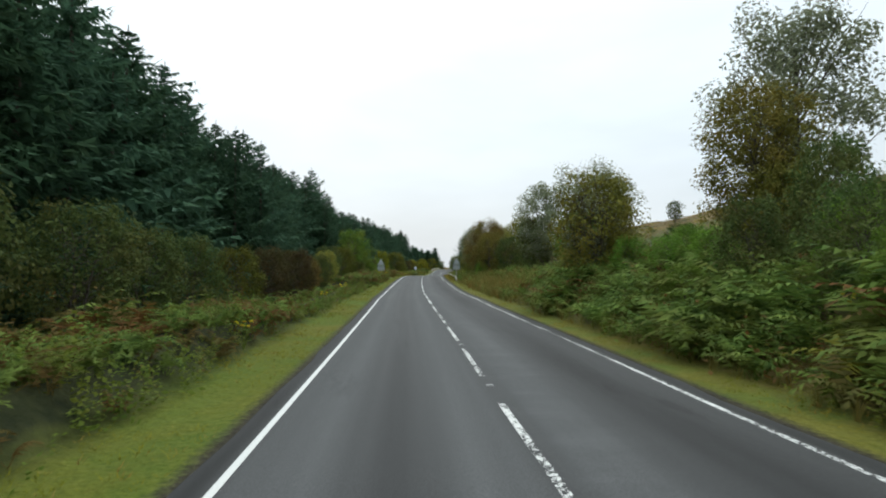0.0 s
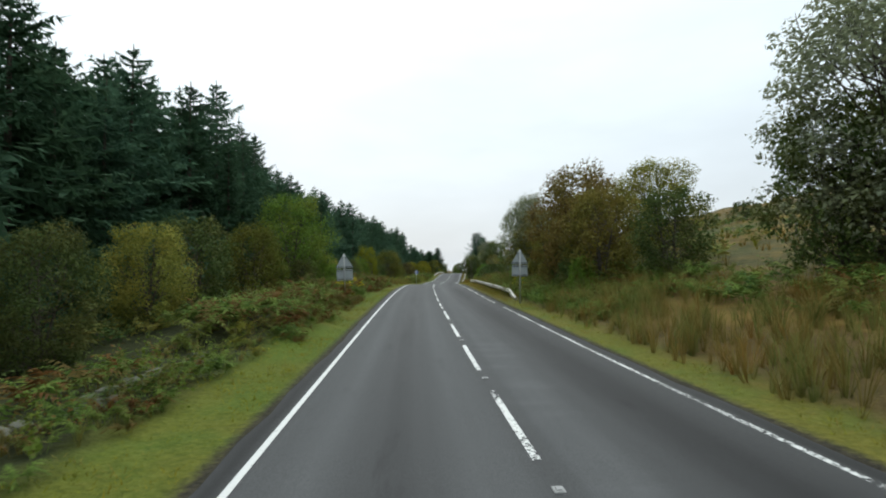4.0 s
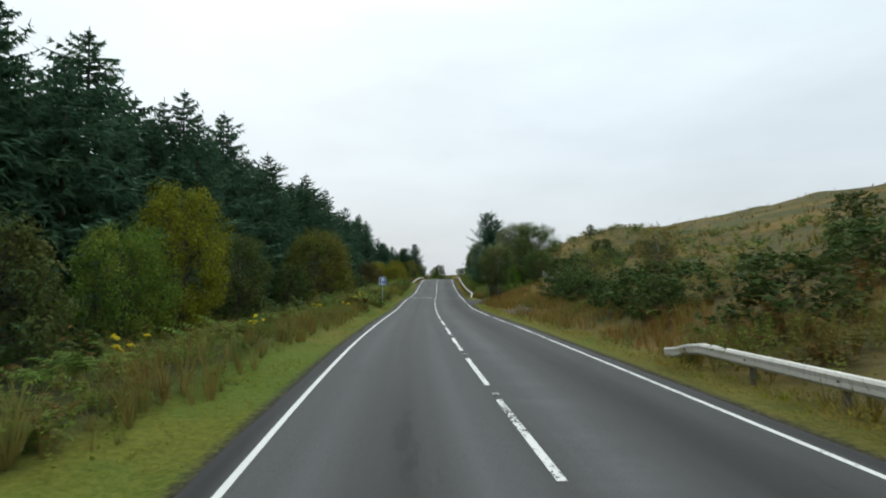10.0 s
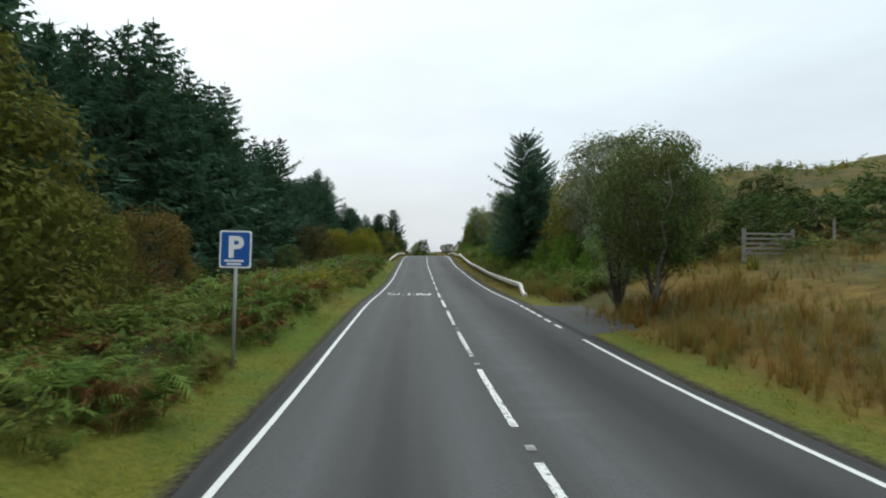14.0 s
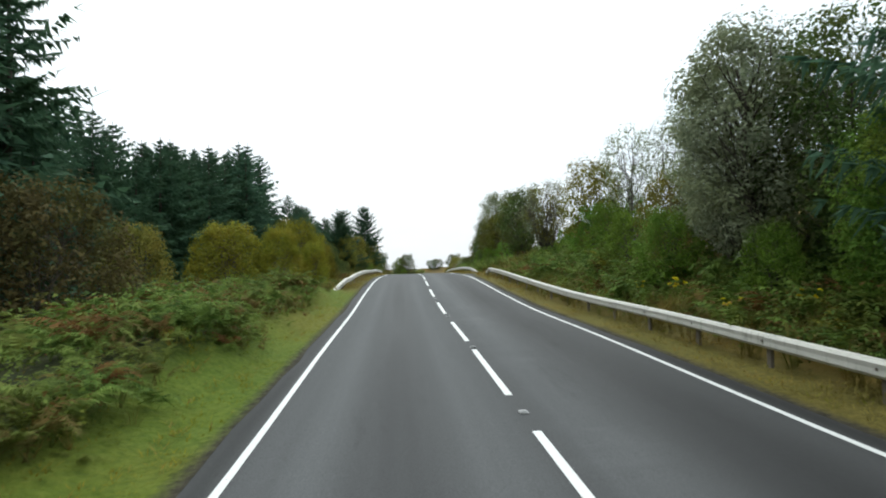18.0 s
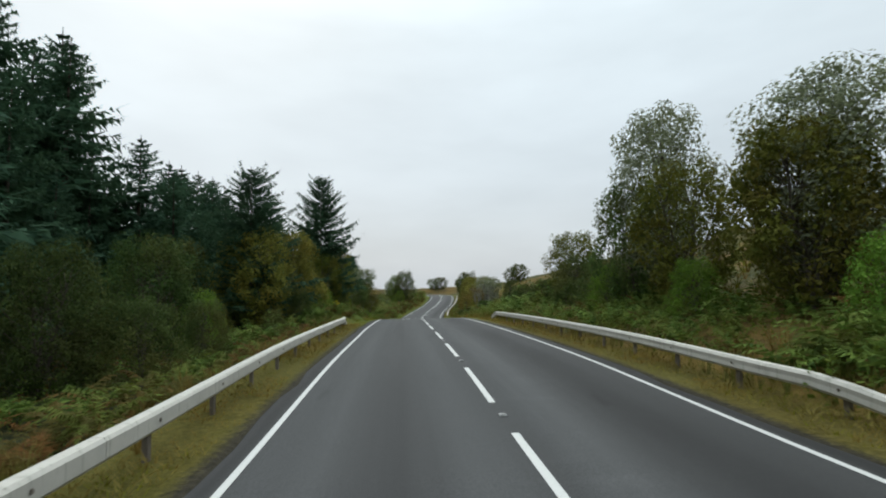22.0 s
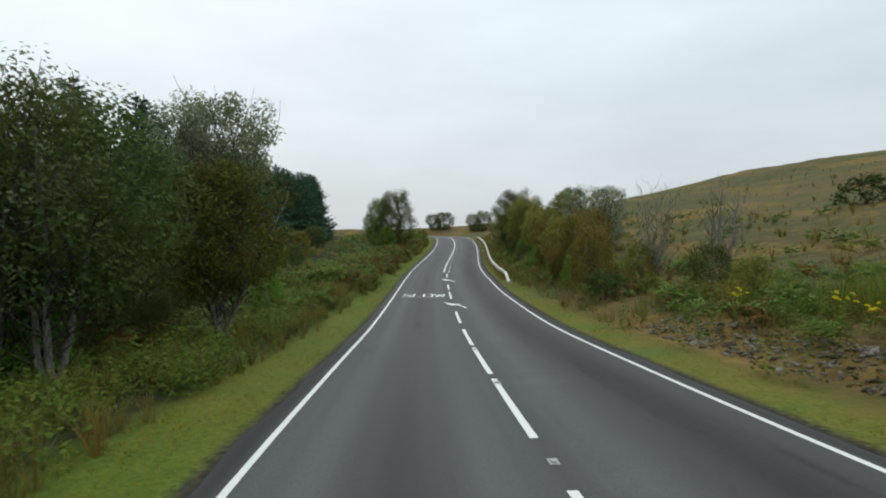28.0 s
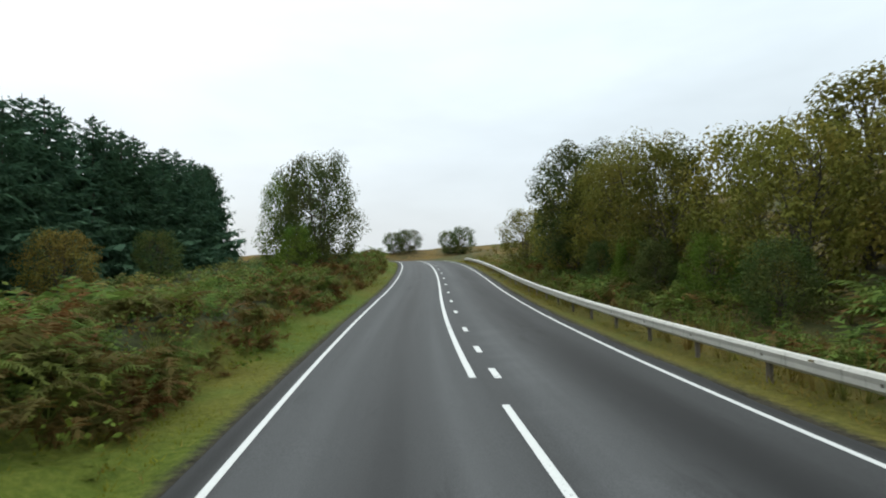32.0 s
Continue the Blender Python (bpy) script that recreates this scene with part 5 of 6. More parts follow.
    ("dome", "olive", 112.0, -14.0, 4.6, 0.95, 0, "olive willow bush before the spruces"),
    ("dome", "olive", 118.4, -14.8, 4.6, 0.9, 1, "brownish willow bush before the spruces"),
    ("dome", "dark", 124.0, -13.0, 4.6, 0.9, 0, "dark willow bush before the spruces"),
    ("round", "yellow", 132.2, -11.3, 6.8, 0.62, 0, "yellowing birch before the spruces"),
    ("round", "green", 129.0, -12.0, 4.8, 0.8, 1, "green bush before the spruces"),
    ("round", "dark", 141.0, -12.0, 5.6, 0.85, 0, "dark willow before the spruces"),
    # next two willows: deep shade painted in with the darker gorse leaf colour
    ("round", "gorse", 146.5, -13.4, 3.6, 0.85, 2, "dark willow before the spruces"),
    ("round", "gorse", 154.5, -12.4, 4.6, 0.85, 1, "dark willow bush before the spruces"),
    ("dome", "moss", 160.9, -11.2, 7.4, 1.0, 0, "rounded mossy green willow near a sign"),
    ("dome", "moss", 166.0, -11.0, 4.2, 0.85, 2, "olive bush beside a sign"),
    ("round", "rust", 172.0, -11.6, 4.2, 0.85, 1, "rust-tinged bush before the spruces"),
    ("round", "gorse", 180.0, -13.2, 2.2, 0.9, 0, "dark bush at the wood's edge"),
    ("round", "brown", 189.0, -12.6, 2.4, 0.9, 1, "dull brown bush at the wood's edge"),
    ("round", "dark", 198.0, -12.6, 3.4, 0.9, 2, "dark bush at the wood's edge"),
    ("dome", "brown", 213.6, -13.4, 5.6, 0.9, 0, "dull brown birch before the spruces"),
    ("dome", "olive", 220.0, -13.5, 4.4, 0.8, 1, "olive willow before the spruces"),
    ("dome", "sallow", 230.5, -13.0, 4.8, 0.9, 0, "broad yellow-green sallow below the road"),
    ("dome", "sallow", 235.5, -14.5, 5.6, 0.9, 1, "broad yellow-green sallow below the road"),
    ("dome", "sallow", 231.5, -9.8, 4.7, 0.75, 1, "broad yellow-green sallow beside the barrier"),
    ("dome", "sallow", 238.5, -10.4, 6.0, 0.78, 0, "broad yellow-green sallow beside the barrier"),
    ("dome", "sallow", 244.5, -9.8, 5.2, 0.72, 1, "green sallow beside the barrier"),
    ("shrub", "olive", 250.5, -10.6, 4.6, 0.65, 1, "olive sallow beside the barrier"),
    # gorse leaf colour on these two bushes stands in for the shadow there
    ("round", "gorse", 257.0, -11.6, 4.6, 0.8, 0, "bush below the road, its leaf colour darkened for shade"),
    ("round", "gorse", 264.0, -12.0, 5.4, 0.8, 1, "bush below the road, its leaf colour darkened for shade"),
    ("round", "dark", 271.9, -14.5, 6.0, 0.8, 2, "dark green bush before the spruces"),
    ("dome", "olive", 279.0, -9.7, 6.4, 0.8, 1, "olive birch beside a lone spruce"),
    ("round", "olive", 274.5, -10.4, 6.0, 0.85, 0, "olive green bush beside the barrier end"),
    ("dome", "olive", 276.5, -11.5, 6.4, 0.8, 0, "olive-brown birch beside a lone spruce"),
    ("sparse", "grey", 289.5, -9.0, 6.4, 0.9, 0, "thin pale birch beside a lone spruce"),
    ("round", "olive", 289.2, -7.5, 6.2, 0.6, 0, "olive birch crowding a lone spruce"),
    ("round", "moss", 285.0, -7.9, 4.8, 0.65, 2, "mossy green bush at the foot of a spruce"),
    ("round", "olive", 294.0, -9.6, 5.0, 0.8, 2, "olive bush by the verge"),
    ("round", "olive", 300.0, -9.6, 4.4, 0.85, 1, "olive bush beside the grass verge"),
    ("round", "rust", 307.0, -11.0, 5.4, 0.85, 0, "rust-brown birch before the plantation"),
    ("round", "dark", 336.0, -15.0, 6.0, 0.9, 1, "dark green tree before the plantation"),
    ("round", "green", 343.6, -13.3, 4.8, 0.95, 0, "rounded yellow-green bush in the bracken"),
    ("round", "dark", 361.4, -15.9, 3.2, 0.85, 2, "dark rounded bush in the bracken"),
    ("round", "dark", 352.0, -21.0, 5.0, 0.9, 1, "dark bush before the plantation"),
    ("round", "rust", 378.0, -21.0, 4.4, 0.9, 0, "brownish bush before the plantation"),
    ("round", "dark", 392.0, -23.0, 4.4, 0.9, 2, "dark bush before the plantation"),
    ("round", "dark", 387.4, -9.0, 9.2, 0.72, 1, "large round dark green tree by the bend"),
    ("round", "green", 390.0, -11.5, 8.4, 0.7, 2, "large green tree by the bend"),
    ("shrub", "green", 385.0, -10.0, 4.0, 0.7, 0, "green lower growth under a large tree"),
    ("tall", "grey", 424.0, -18.0, 6.0, 1.2, 1, "small grey tree beyond the bend"),
    ("shrub", "bramble", 181.0, 9.0, 2.4, 0.8, 0, "bright green brambles on the bank"),
    ("shrub", "bramble", 189.5, 9.6, 2.8, 0.8, 2, "bright green brambles on the bank"),
    ("shrub", "bramble", 195.0, 9.4, 2.6, 0.8, 1, "bright green brambles on the bank"),
    ("shrub", "bramble", 205.5, 9.2, 2.8, 0.8, 0, "bright green brambles beside a pale willow"),
    ("shrub", "bramble", 219.0, 9.0, 2.6, 0.8, 2, "bright green brambles behind the crash barrier"),
    ("shrub", "bramble", 222.5, 9.6, 2.8, 0.8, 1, "bright green brambles behind the crash barrier"),
    ("shrub", "bramble", 252.0, 9.2, 2.4, 0.8, 0, "green brambles behind the crash barrier"),
    ("shrub", "bramble", 259.5, 8.8, 2.2, 0.8, 1, "green brambles behind the crash barrier"),
    ("shrub", "bramble", 268.0, 9.0, 2.4, 0.8, 2, "green brambles behind the crash barrier"),
    ("shrub", "dark", 274.5, 8.8, 2.0, 0.8, 0, "dark brambles behind the crash barrier"),
    ("shrub", "dark", 272.0, 12.5, 3.6, 0.9, 1, "dark green thicket on the slope"),
    ("shrub", "dark", 268.5, -8.0, 1.8, 0.7, 0, "bright green brambles beside the barrier end"),
    ("shrub", "dark", 274.5, -7.8, 2.0, 0.7, 1, "bright green brambles beside the barrier end"),
    ("shrub", "bramble", 280.5, -7.4, 2.2, 0.7, 2, "bright green brambles below a birch"),
    ("shrub", "dark", 286.0, -6.9, 1.9, 0.7, 0, "dark brambles at the foot of a spruce"),
    ("shrub", "bramble", 292.0, -7.0, 1.8, 0.7, 1, "green brambles at the verge"),
    ("shrub", "bramble", 85.0, -7.8, 2.0, 0.7, 1, "green brambles below a willow"),
    ("shrub", "dark", 90.5, -8.4, 2.2, 0.8, 2, "dark brambles below a willow"),
    ("shrub", "dark", 314.0, -9.5, 2.4, 0.8, 0, "dark undergrowth below birches"),
    ("shrub", "bramble", 320.0, -10.5, 2.2, 0.8, 1, "green undergrowth below birches"),
    ("shrub", "bramble", 334.0, -9.2, 2.0, 0.8, 2, "green undergrowth below birches"),
    ("shrub", "bramble", 317.0, 10.0, 1.8, 0.8, 1, "green bushes on the cut bank"),
    ("shrub", "olive", 324.5, 9.2, 1.8, 0.8, 0, "olive bushes on the cut bank"),
    ("shrub", "dark", 329.5, 10.5, 2.2, 0.8, 2, "dark bushes on the cut bank"),
    ("shrub", "olive", 334.5, 9.6, 2.4, 0.8, 1, "olive bushes on the cut bank"),
    ("shrub", "bramble", 14.0, 11.0, 2.6, 0.8, 1, "green brambles on the bank"),
    ("shrub", "bramble", 20.0, 10.2, 2.2, 0.8, 0, "green brambles on the bank"),
    ("shrub", "bramble", 26.5, 9.8, 2.2, 0.8, 2, "green brambles on the bank"),
    ("birch", "dark", 319.6, -9.6, 7.0, 0.95, 0, "dark green birch with pale leaning trunks on the grass"),
    ("birch", "moss", 325.4, -8.2, 6.5, 0.95, 1, "olive-brown birch with a leaning trunk"),
    ("plume", "grey", 327.0, -8.9, 9.2, 0.8, 0, "tall pale birch with a feathery round head"),
    ("sparse", "grey", 319.4, -10.6, 7.6, 1.1, 0, "thin birch with few pale leaves"),
    ("round", "dark", 317.0, -14.0, 7.0, 0.9, 2, "dark green tree before the plantation"),
    ("round", "dark", 323.5, -13.0, 7.4, 0.9, 1, "dark green tree before the plantation"),
    ("round", "dark", 330.0, -13.5, 5.6, 0.9, 0, "dark green tree before the plantation"),
    ("bare", "grey", 334.0, 10.2, 5.8, 0.9, 0, "leafless thin thorn tree on the slope"),
    ("shrub", "dark", 314.5, -10.8, 2.6, 0.8, 1, "dark undergrowth below birches"),
    ("shrub", "dark", 326.0, -10.8, 2.2, 0.8, 2, "dark undergrowth below birches"),
    ("shrub", "dark", 6.0, 9.2, 2.6, 0.8, 0, "dark green thicket on the bank"),
    ("shrub", "bramble", 9.5, 8.2, 2.2, 0.8, 1, "green brambles on the bank"),
    ("shrub", "dark", 12.0, 9.4, 3.0, 0.8, 2, "dark green thicket on the bank"),
    ("shrub", "dark", 16.5, 9.6, 3.0, 0.8, 1, "dark green thicket on the bank"),
    ("shrub", "bramble", 17.0, 7.6, 1.6, 0.9, 0, "green brambles on the bank"),
    ("shrub", "bramble", 22.5, 9.8, 2.0, 0.8, 0, "bright green thicket on the bank"),
    ("shrub", "bramble", 25.0, 12.0, 2.2, 0.8, 2, "bright green thicket on the bank"),
    ("shrub", "olive", 29.0, 10.4, 2.6, 0.8, 1, "olive thicket on the bank"),
    ("shrub", "dark", 32.5, 9.0, 1.9, 0.9, 2, "dark green thicket on the bank"),
    ("shrub", "bramble", 235.5, 12.6, 1.8, 0.7, 1, "bright green brambles below open trees"),
    ("shrub", "bramble", 231.5, 12.2, 1.8, 0.7, 0, "bright green brambles below open trees"),
    ("shrub", "bramble", 239.0, 12.4, 1.8, 0.7, 2, "bright green brambles beside a field entrance"),
    ("shrub", "dark", 109.6, 9.4, 3.2, 0.75, 0, "dark glossy bramble thicket on the slope"),
    ("shrub", "dark", 112.5, 11.0, 2.8, 0.75, 1, "dark green thicket on the slope"),
    ("shrub", "bramble", 152.6, 10.0, 1.4, 0.7, 2, "green thicket on the slope"),
    ("shrub", "dark", 155.0, 11.0, 1.6, 0.7, 0, "dark green thicket on the slope"),
    ("round", "rust", 345.5, 8.2, 3.6, 0.85, 2, "orange-brown bush above the verge"),
    ("shrub", "bramble", 226.5, 11.0, 3.0, 0.75, 2, "bright green brambles on the bank"),
    ("shrub", "bramble", 233.0, 10.2, 1.7, 0.75, 1, "bright green brambles below open trees"),
    ("shrub", "bramble", 237.0, 10.0, 2.2, 0.75, 0, "bright green brambles below open trees"),
    ("shrub", "bramble", 228.0, 13.5, 2.2, 0.75, 0, "dark green thicket on the bank"),
    ("shrub", "bramble", 76.5, 8.6, 2.2, 0.75, 1, "green brambles under willows"),
    ("shrub", "dark", 79.5, 9.2, 3.0, 0.75, 2, "dark undergrowth under willows"),
    ("shrub", "dark", 83.5, 9.4, 3.2, 0.75, 0, "dark undergrowth under willows"),
    ("shrub", "bramble", 97.5, 8.4, 2.2, 0.75, 0, "green brambles behind the crash barrier"),
    ("shrub", "bramble", 341.5, 8.0, 2.0, 0.75, 1, "green brambles above the verge"),
    ("shrub", "bramble", 366.0, 8.4, 2.4, 0.75, 2, "green brambles below the roadside wood"),
    ("shrub", "bramble", 373.0, 8.4, 2.4, 0.75, 1, "green brambles below the roadside wood"),
    ("shrub", "bramble", 284.5, 10.0, 2.0, 0.8, 1, "green brambles on the slope"),
    ("shrub", "dark", 289.0, 9.6, 2.0, 0.8, 0, "dark green brambles on the slope"),
    ("shrub", "bramble", 294.0, 10.6, 2.0, 0.8, 2, "green brambles on the slope"),
    ("shrub", "dark", 299.5, 11.2, 1.8, 0.8, 1, "dark green brambles on the slope"),
    ("shrub", "sallow", 236.0, -8.4, 3.8, 0.62, 1, "dense green sallow crowding the barrier"),
    ("shrub", "sallow", 240.5, -8.6, 3.8, 0.62, 0, "dense green sallow crowding the barrier"),
    ("shrub", "dark", 245.5, -8.8, 4.0, 0.62, 2, "dense dark green sallow crowding the barrier"),
    ("shrub", "dark", 258.0, -9.4, 2.8, 0.75, 0, "dark undergrowth below the road"),
    ("shrub", "dark", 262.5, -9.2, 2.6, 0.75, 1, "dark undergrowth below the road"),
    ("shrub", "bramble", 266.0, -10.6, 3.0, 0.75, 2, "green brambles below the road"),
    ("shrub", "dark", 259.5, -12.8, 4.0, 0.75, 2, "dark sallow thicket below the road"),
)
for st, co, s_, d_, h_, w_, wh, lb in TREES:
    leafy(st, co, s_, d_, h_, w_, wh, lb, "bush" if st == "shrub" or h_ < 4.5 else "tree")


def skyline_tree(x, y, height, width, which, label):
    ob = leafy("round", "dark", 400, 20, height, width, which, label, "tree", group="skyline trees")
    ob.location = (x, y, drop(x, y) - 0.05)


skyline_tree(33.0, 468.3, 5.6, 1.25, 0, "dark round tree on the skyline beyond the bend")
skyline_tree(30.0, 470.5, 5.0, 1.2, 2, "dark round tree on the skyline beyond the bend")
skyline_tree(42.0, 455.5, 6.0, 1.0, 1, "dark round tree on the skyline beyond the bend")
skyline_tree(39.6, 457.5, 5.2, 1.0, 2, "dark round tree on the skyline beyond the bend")
skyline_tree(14.0, 470.0, 4.4, 1.0, 1, "small tree behind the bend")
# gorse on the hillside
rng = np.random.default_rng(17)
for s_, d_, h_ in ((123.9, 9.2, 1.9), (126.1, 14.6, 1.9), (129.0, 15.6, 1.7), (150.4, 10.4, 2.2), (153.0, 11.8, 2.0), (147.9, 9.8, 1.9), (145.4, 9.6, 1.9), (138.2, 9.2, 1.4), (134.6, 9.0, 1.9), (132.4, 9.8, 1.9), (129.8, 8.2, 1.6), (142.0, 9.4, 1.6), (118.0, 12.0, 1.4), (178.7, 16.6, 2.2), (175.0, 17.6, 2.0), (171.9, 18.8, 1.9),
                   (100, 18, 2.3), (176, 22, 2.0), (182, 20, 2.4), (187, 24, 2.2), (178, 27, 2.0), (170, 26, 1.8), (192, 26, 2.4), (290, 10, 1.6), (287, 12, 1.8), (296, 14, 1.5), (310, 9.5, 1.4), (306, 12, 1.7), (116, 30, 1.8), (130, 36, 1.8), (150, 33, 2.0), (98, 32, 1.8), (330, 26, 1.7), (345, 30, 2.0), (316, 8.2, 1.2), (334, 7.6, 1.3), (60, 22, 1.8), (52, 26, 1.8)):
    leafy("gorse", "gorse", s_, d_, h_ * 1.12, 1.25 + 0.5 * rng.random(), int(rng.integers(2)), "low dark green gorse bush on the hillside", "bush", name="gorse_bush", group="gorse on the hill")

# ---- drystone wall, scree, fence and gate ----


def rough_stone(seed):
    r = np.random.default_rng(seed)
    bm = bmesh.new()
    bmesh.ops.create_icosphere(bm, subdivisions=1, radius=0.5)
    for v in bm.verts:
        v.co *= 0.75 + 0.4 * r.random()
        v.co.x = max(-0.42, min(0.42, v.co.x))
        v.co.z = max(-0.36, min(0.36, v.co.z))
    return bm


STONES = [bm_mesh("stone", rough_stone(i), STONE) for i in range(6)]
rng = np.random.default_rng(23)
wall = tagged(new("drystone_wall"), "low tumbled drystone wall overgrown with moss", "wall", kind="structure")
for s0 in np.arange(26.5, 60, 0.56):
    for lay_ in range(2):
        x, y, _ = road(s0 + rng.normal() * 0.1, -7.25 - 0.2 * math.sin(s0 * 0.21) + rng.normal() * 0.07)
        if rng.random() < 0.12:
            continue
        k = 0.28 + 0.18 * rng.random()
        ob = part("stone", STONES[int(rng.integers(6))], wall)
        ob.matrix_basis = Matrix.LocRotScale((x, y, drop(x, y) + 0.03 + 0.16 * lay_), Euler((rng.normal() * 0.2, rng.normal() * 0.2, rng.random() * 6.28)), (k * 1.25, k * 0.9, k * 0.75))
sv, sf, o = [], [], 0
stone_v = [(np.array([v.co[:] for v in m.vertices]), np.array([p.vertices[:] for p in m.polygons])) for m in STONES]
for a, b, d0, d1, n in ((147.4, 153.5, 5.5, 7.1, 620), (314.5, 326.5, 6.1, 7.8, 900)):
    ss, dd = a + (b - a) * rng.random(n), d0 + (d1 - d0) * rng.random(n)
    pp = np.array([road(p, q) for p, q in zip(ss, dd)])
    zz = land(pp[:, 0], pp[:, 1])[0]
    for i in range(n):
        v, f = stone_v[int(rng.integers(6))]
        k, w = 0.05 + 0.14 * rng.random() ** 2, rng.random() * 6.28
        c_, s_ = math.cos(w), math.sin(w)
        v = v * [k * 1.6, k, k * 0.55]
        lean = rng.normal(size=2) * 0.35
        v = np.c_[v[:, :2], v[:, 2] + v[:, 0] * lean[0] + v[:, 1] * lean[1]]
        sv.append(np.c_[v[:, 0] * c_ - v[:, 1] * s_ + pp[i, 0], v[:, 0] * s_ + v[:, 1] * c_ + pp[i, 1], v[:, 2] + zz[i] + 0.02])
        sf.append(f + o)
        o += len(v)
tagged(new("scree", mesh_from("scree", np.vstack(sv), np.vstack(sf), [SCREE])), "loose grey stones scattered on the cut bank", "stones", kind="stuff")


def field_gate(s, d):
    x, y, _ = road(s, d)
    root = tagged(new("field_gate"), "weathered wooden field gate on the slope", "gate")
    root.matrix_basis = Matrix.Translation((x, y, drop(x, y))) @ Matrix.Rotation(radians(14), 4, "Z")
    for px in (-1.5, 1.5):
        part("gate_post", bm_mesh("gate_post", box_bm((0.14, 0.14, 1.5), (px, 0, 0.6), 0.015), WOOD), root)
    for i in range(5):
        part("bar", bm_mesh("bar", box_bm((2.84, 0.04, 0.09), (0, 0, 0.22 + 0.22 * i), 0.008), WOOD), root)
    br = part("brace", bm_mesh("brace", box_bm((2.7, 0.03, 0.08), (0, 0.04, 0), 0.008), WOOD), root)
    br.matrix_basis = Matrix.Translation((0, 0, 0.66)) @ Matrix.Rotation(radians(-17), 4, "Y")


field_gate(174.0, 14.6)


def fence(points, label):
    root = tagged(new("wire_fence"), label, "fence")
    tops = []
    for s, d in points:
        x, y, _ = road(s, d)
        z = drop(x, y)
        ob = part("fence_post", FENCE_POST, root)
        ob.location = (x, y, z)
        tops.append(np.array((x, y, z)))
    for h in (0.35, 0.65, 0.95):
        v, f = tube([p + [0, 0, h] for p in tops], [0.004] * len(tops), 4)
        part("wire", mesh_from("wire", v, f, [POST_STEEL]), root)


FENCE_POST = bm_mesh("fence_post", box_bm((0.09, 0.09, 1.35), (0, 0, 0.45), 0.012), WOOD)
fence([(150 + 3.2 * i, 15.5 + 0.1 * i + 0.3 * math.sin(i)) for i in range(8)], "old post and wire fence on the hillside")
fence([(40 + 3.4 * i, 20 + 0.25 * i) for i in range(12)], "old post and wire fence on the hillside")
fence([(176 + 3.0 * i, -7.9 - 0.06 * i) for i in range(9)], "thin post and wire fence in the bracken")
fence([(303 + 2.8 * i, -11.5 - 0.2 * i) for i in range(5)], "leaning post and wire fence in the grass")

# ---- bracken, grass and flowers ----


def frond(length, droop, pairs, rng, wide=0.34):
    """One arched frond in the xz plane: a stalk with pairs of tapering leaflets."""
    u = np.linspace(0.26, 0.97, pairs)
    spine = lambda t: np.stack([length * (0.32 * t + 0.34 * t * t), 0.06 * length * np.sin(t * 3.0), length * (1.28 * t - (0.25 + droop) * t * t)], -1)
    p, q = spine(u - 0.34 / pairs), spine(u + 0.24 / pairs)
    v, f = [], []
    for sgn in (-1, 1):
        w = length * wide * (1 - u * 0.84) * (0.8 + 0.4 * rng.random(pairs))
        tip = spine(u + 0.04) + np.stack([w * (0.25 + 0.3 * rng.random(pairs)), sgn * w, w * rng.normal(-0.25, 0.28, pairs)], -1)
        tri = np.stack([p, q, tip] if sgn > 0 else [q, p, tip], 1)
        v.append(tri.reshape(-1, 3))
    end = np.stack([spine(np.array([0.95]))[0] + [0, 0.02, 0], spine(np.array([0.95]))[0] - [0, 0.02, 0], spine(np.array([1.06]))[0]])
    stalk = np.stack([spine(np.array([0.0]))[0] + [0, 0.012, 0], spine(np.array([0.0]))[0] - [0, 0.012, 0], spine(np.array([0.5]))[0]])
    v += [end, stalk]
    v = np.vstack(v)
    return v, np.arange(len(v)).reshape(-1, 3)


def turned(v, yaw, k=1.0):
    c, s = math.cos(yaw), math.sin(yaw)
    return np.c_[v[:, 0] * c - v[:, 1] * s, v[:, 0] * s + v[:, 1] * c, v[:, 2]] * k


def bracken_plant(seed, fronds=8, pairs=16):
    r = np.random.default_rng(seed)
    out = []
    for i in range(fronds):
        v, f = frond((0.80 + 0.45 * r.random()) * (1.0 if i < 5 else 0.6), 0.40 + 0.40 * r.random(), pairs, r, 0.27)
        v = turned(v, i * 6.283 / fronds + r.normal() * 0.3)
        out.append((v + [r.normal() * 0.08, r.normal() * 0.08, 0], f))
    return joined(out)


def weed(seed, leaves_=64):
    """A knee-high broad-leaved weed: leaves round a few stems."""
    r = np.random.default_rng(seed)
    stem, z = r.integers(4, size=leaves_), 0.12 + 0.78 * r.random(leaves_)
    lean = r.normal(size=(4, 2)) * 0.16
    p = np.c_[lean[stem] * (1 + z)[:, None] + r.normal(size=(leaves_, 2)) * 0.03, z]
    d = r.normal(size=(leaves_, 3)) * [1, 1, 0.45]
    d /= np.linalg.norm(d, axis=1)[:, None]
    s = np.cross(d, r.normal(size=(leaves_, 3)) * [0.6, 0.6, 0.2] + [0, 0, 1])
    s /= np.linalg.norm(s, axis=1)[:, None]
    L = (0.07 + 0.06 * r.random(leaves_))[:, None] * (1.15 - 0.55 * z)[:, None]
    v = np.stack([p, p + d * L * 0.55 + s * L * 0.32, p + d * L, p + d * L * 0.55 - s * L * 0.32], 1).reshape(-1, 3)
    o_ = np.arange(leaves_)[:, None] * 4
    return v, np.vstack([o_ + [0, 1, 2], o_ + [0, 2, 3]])


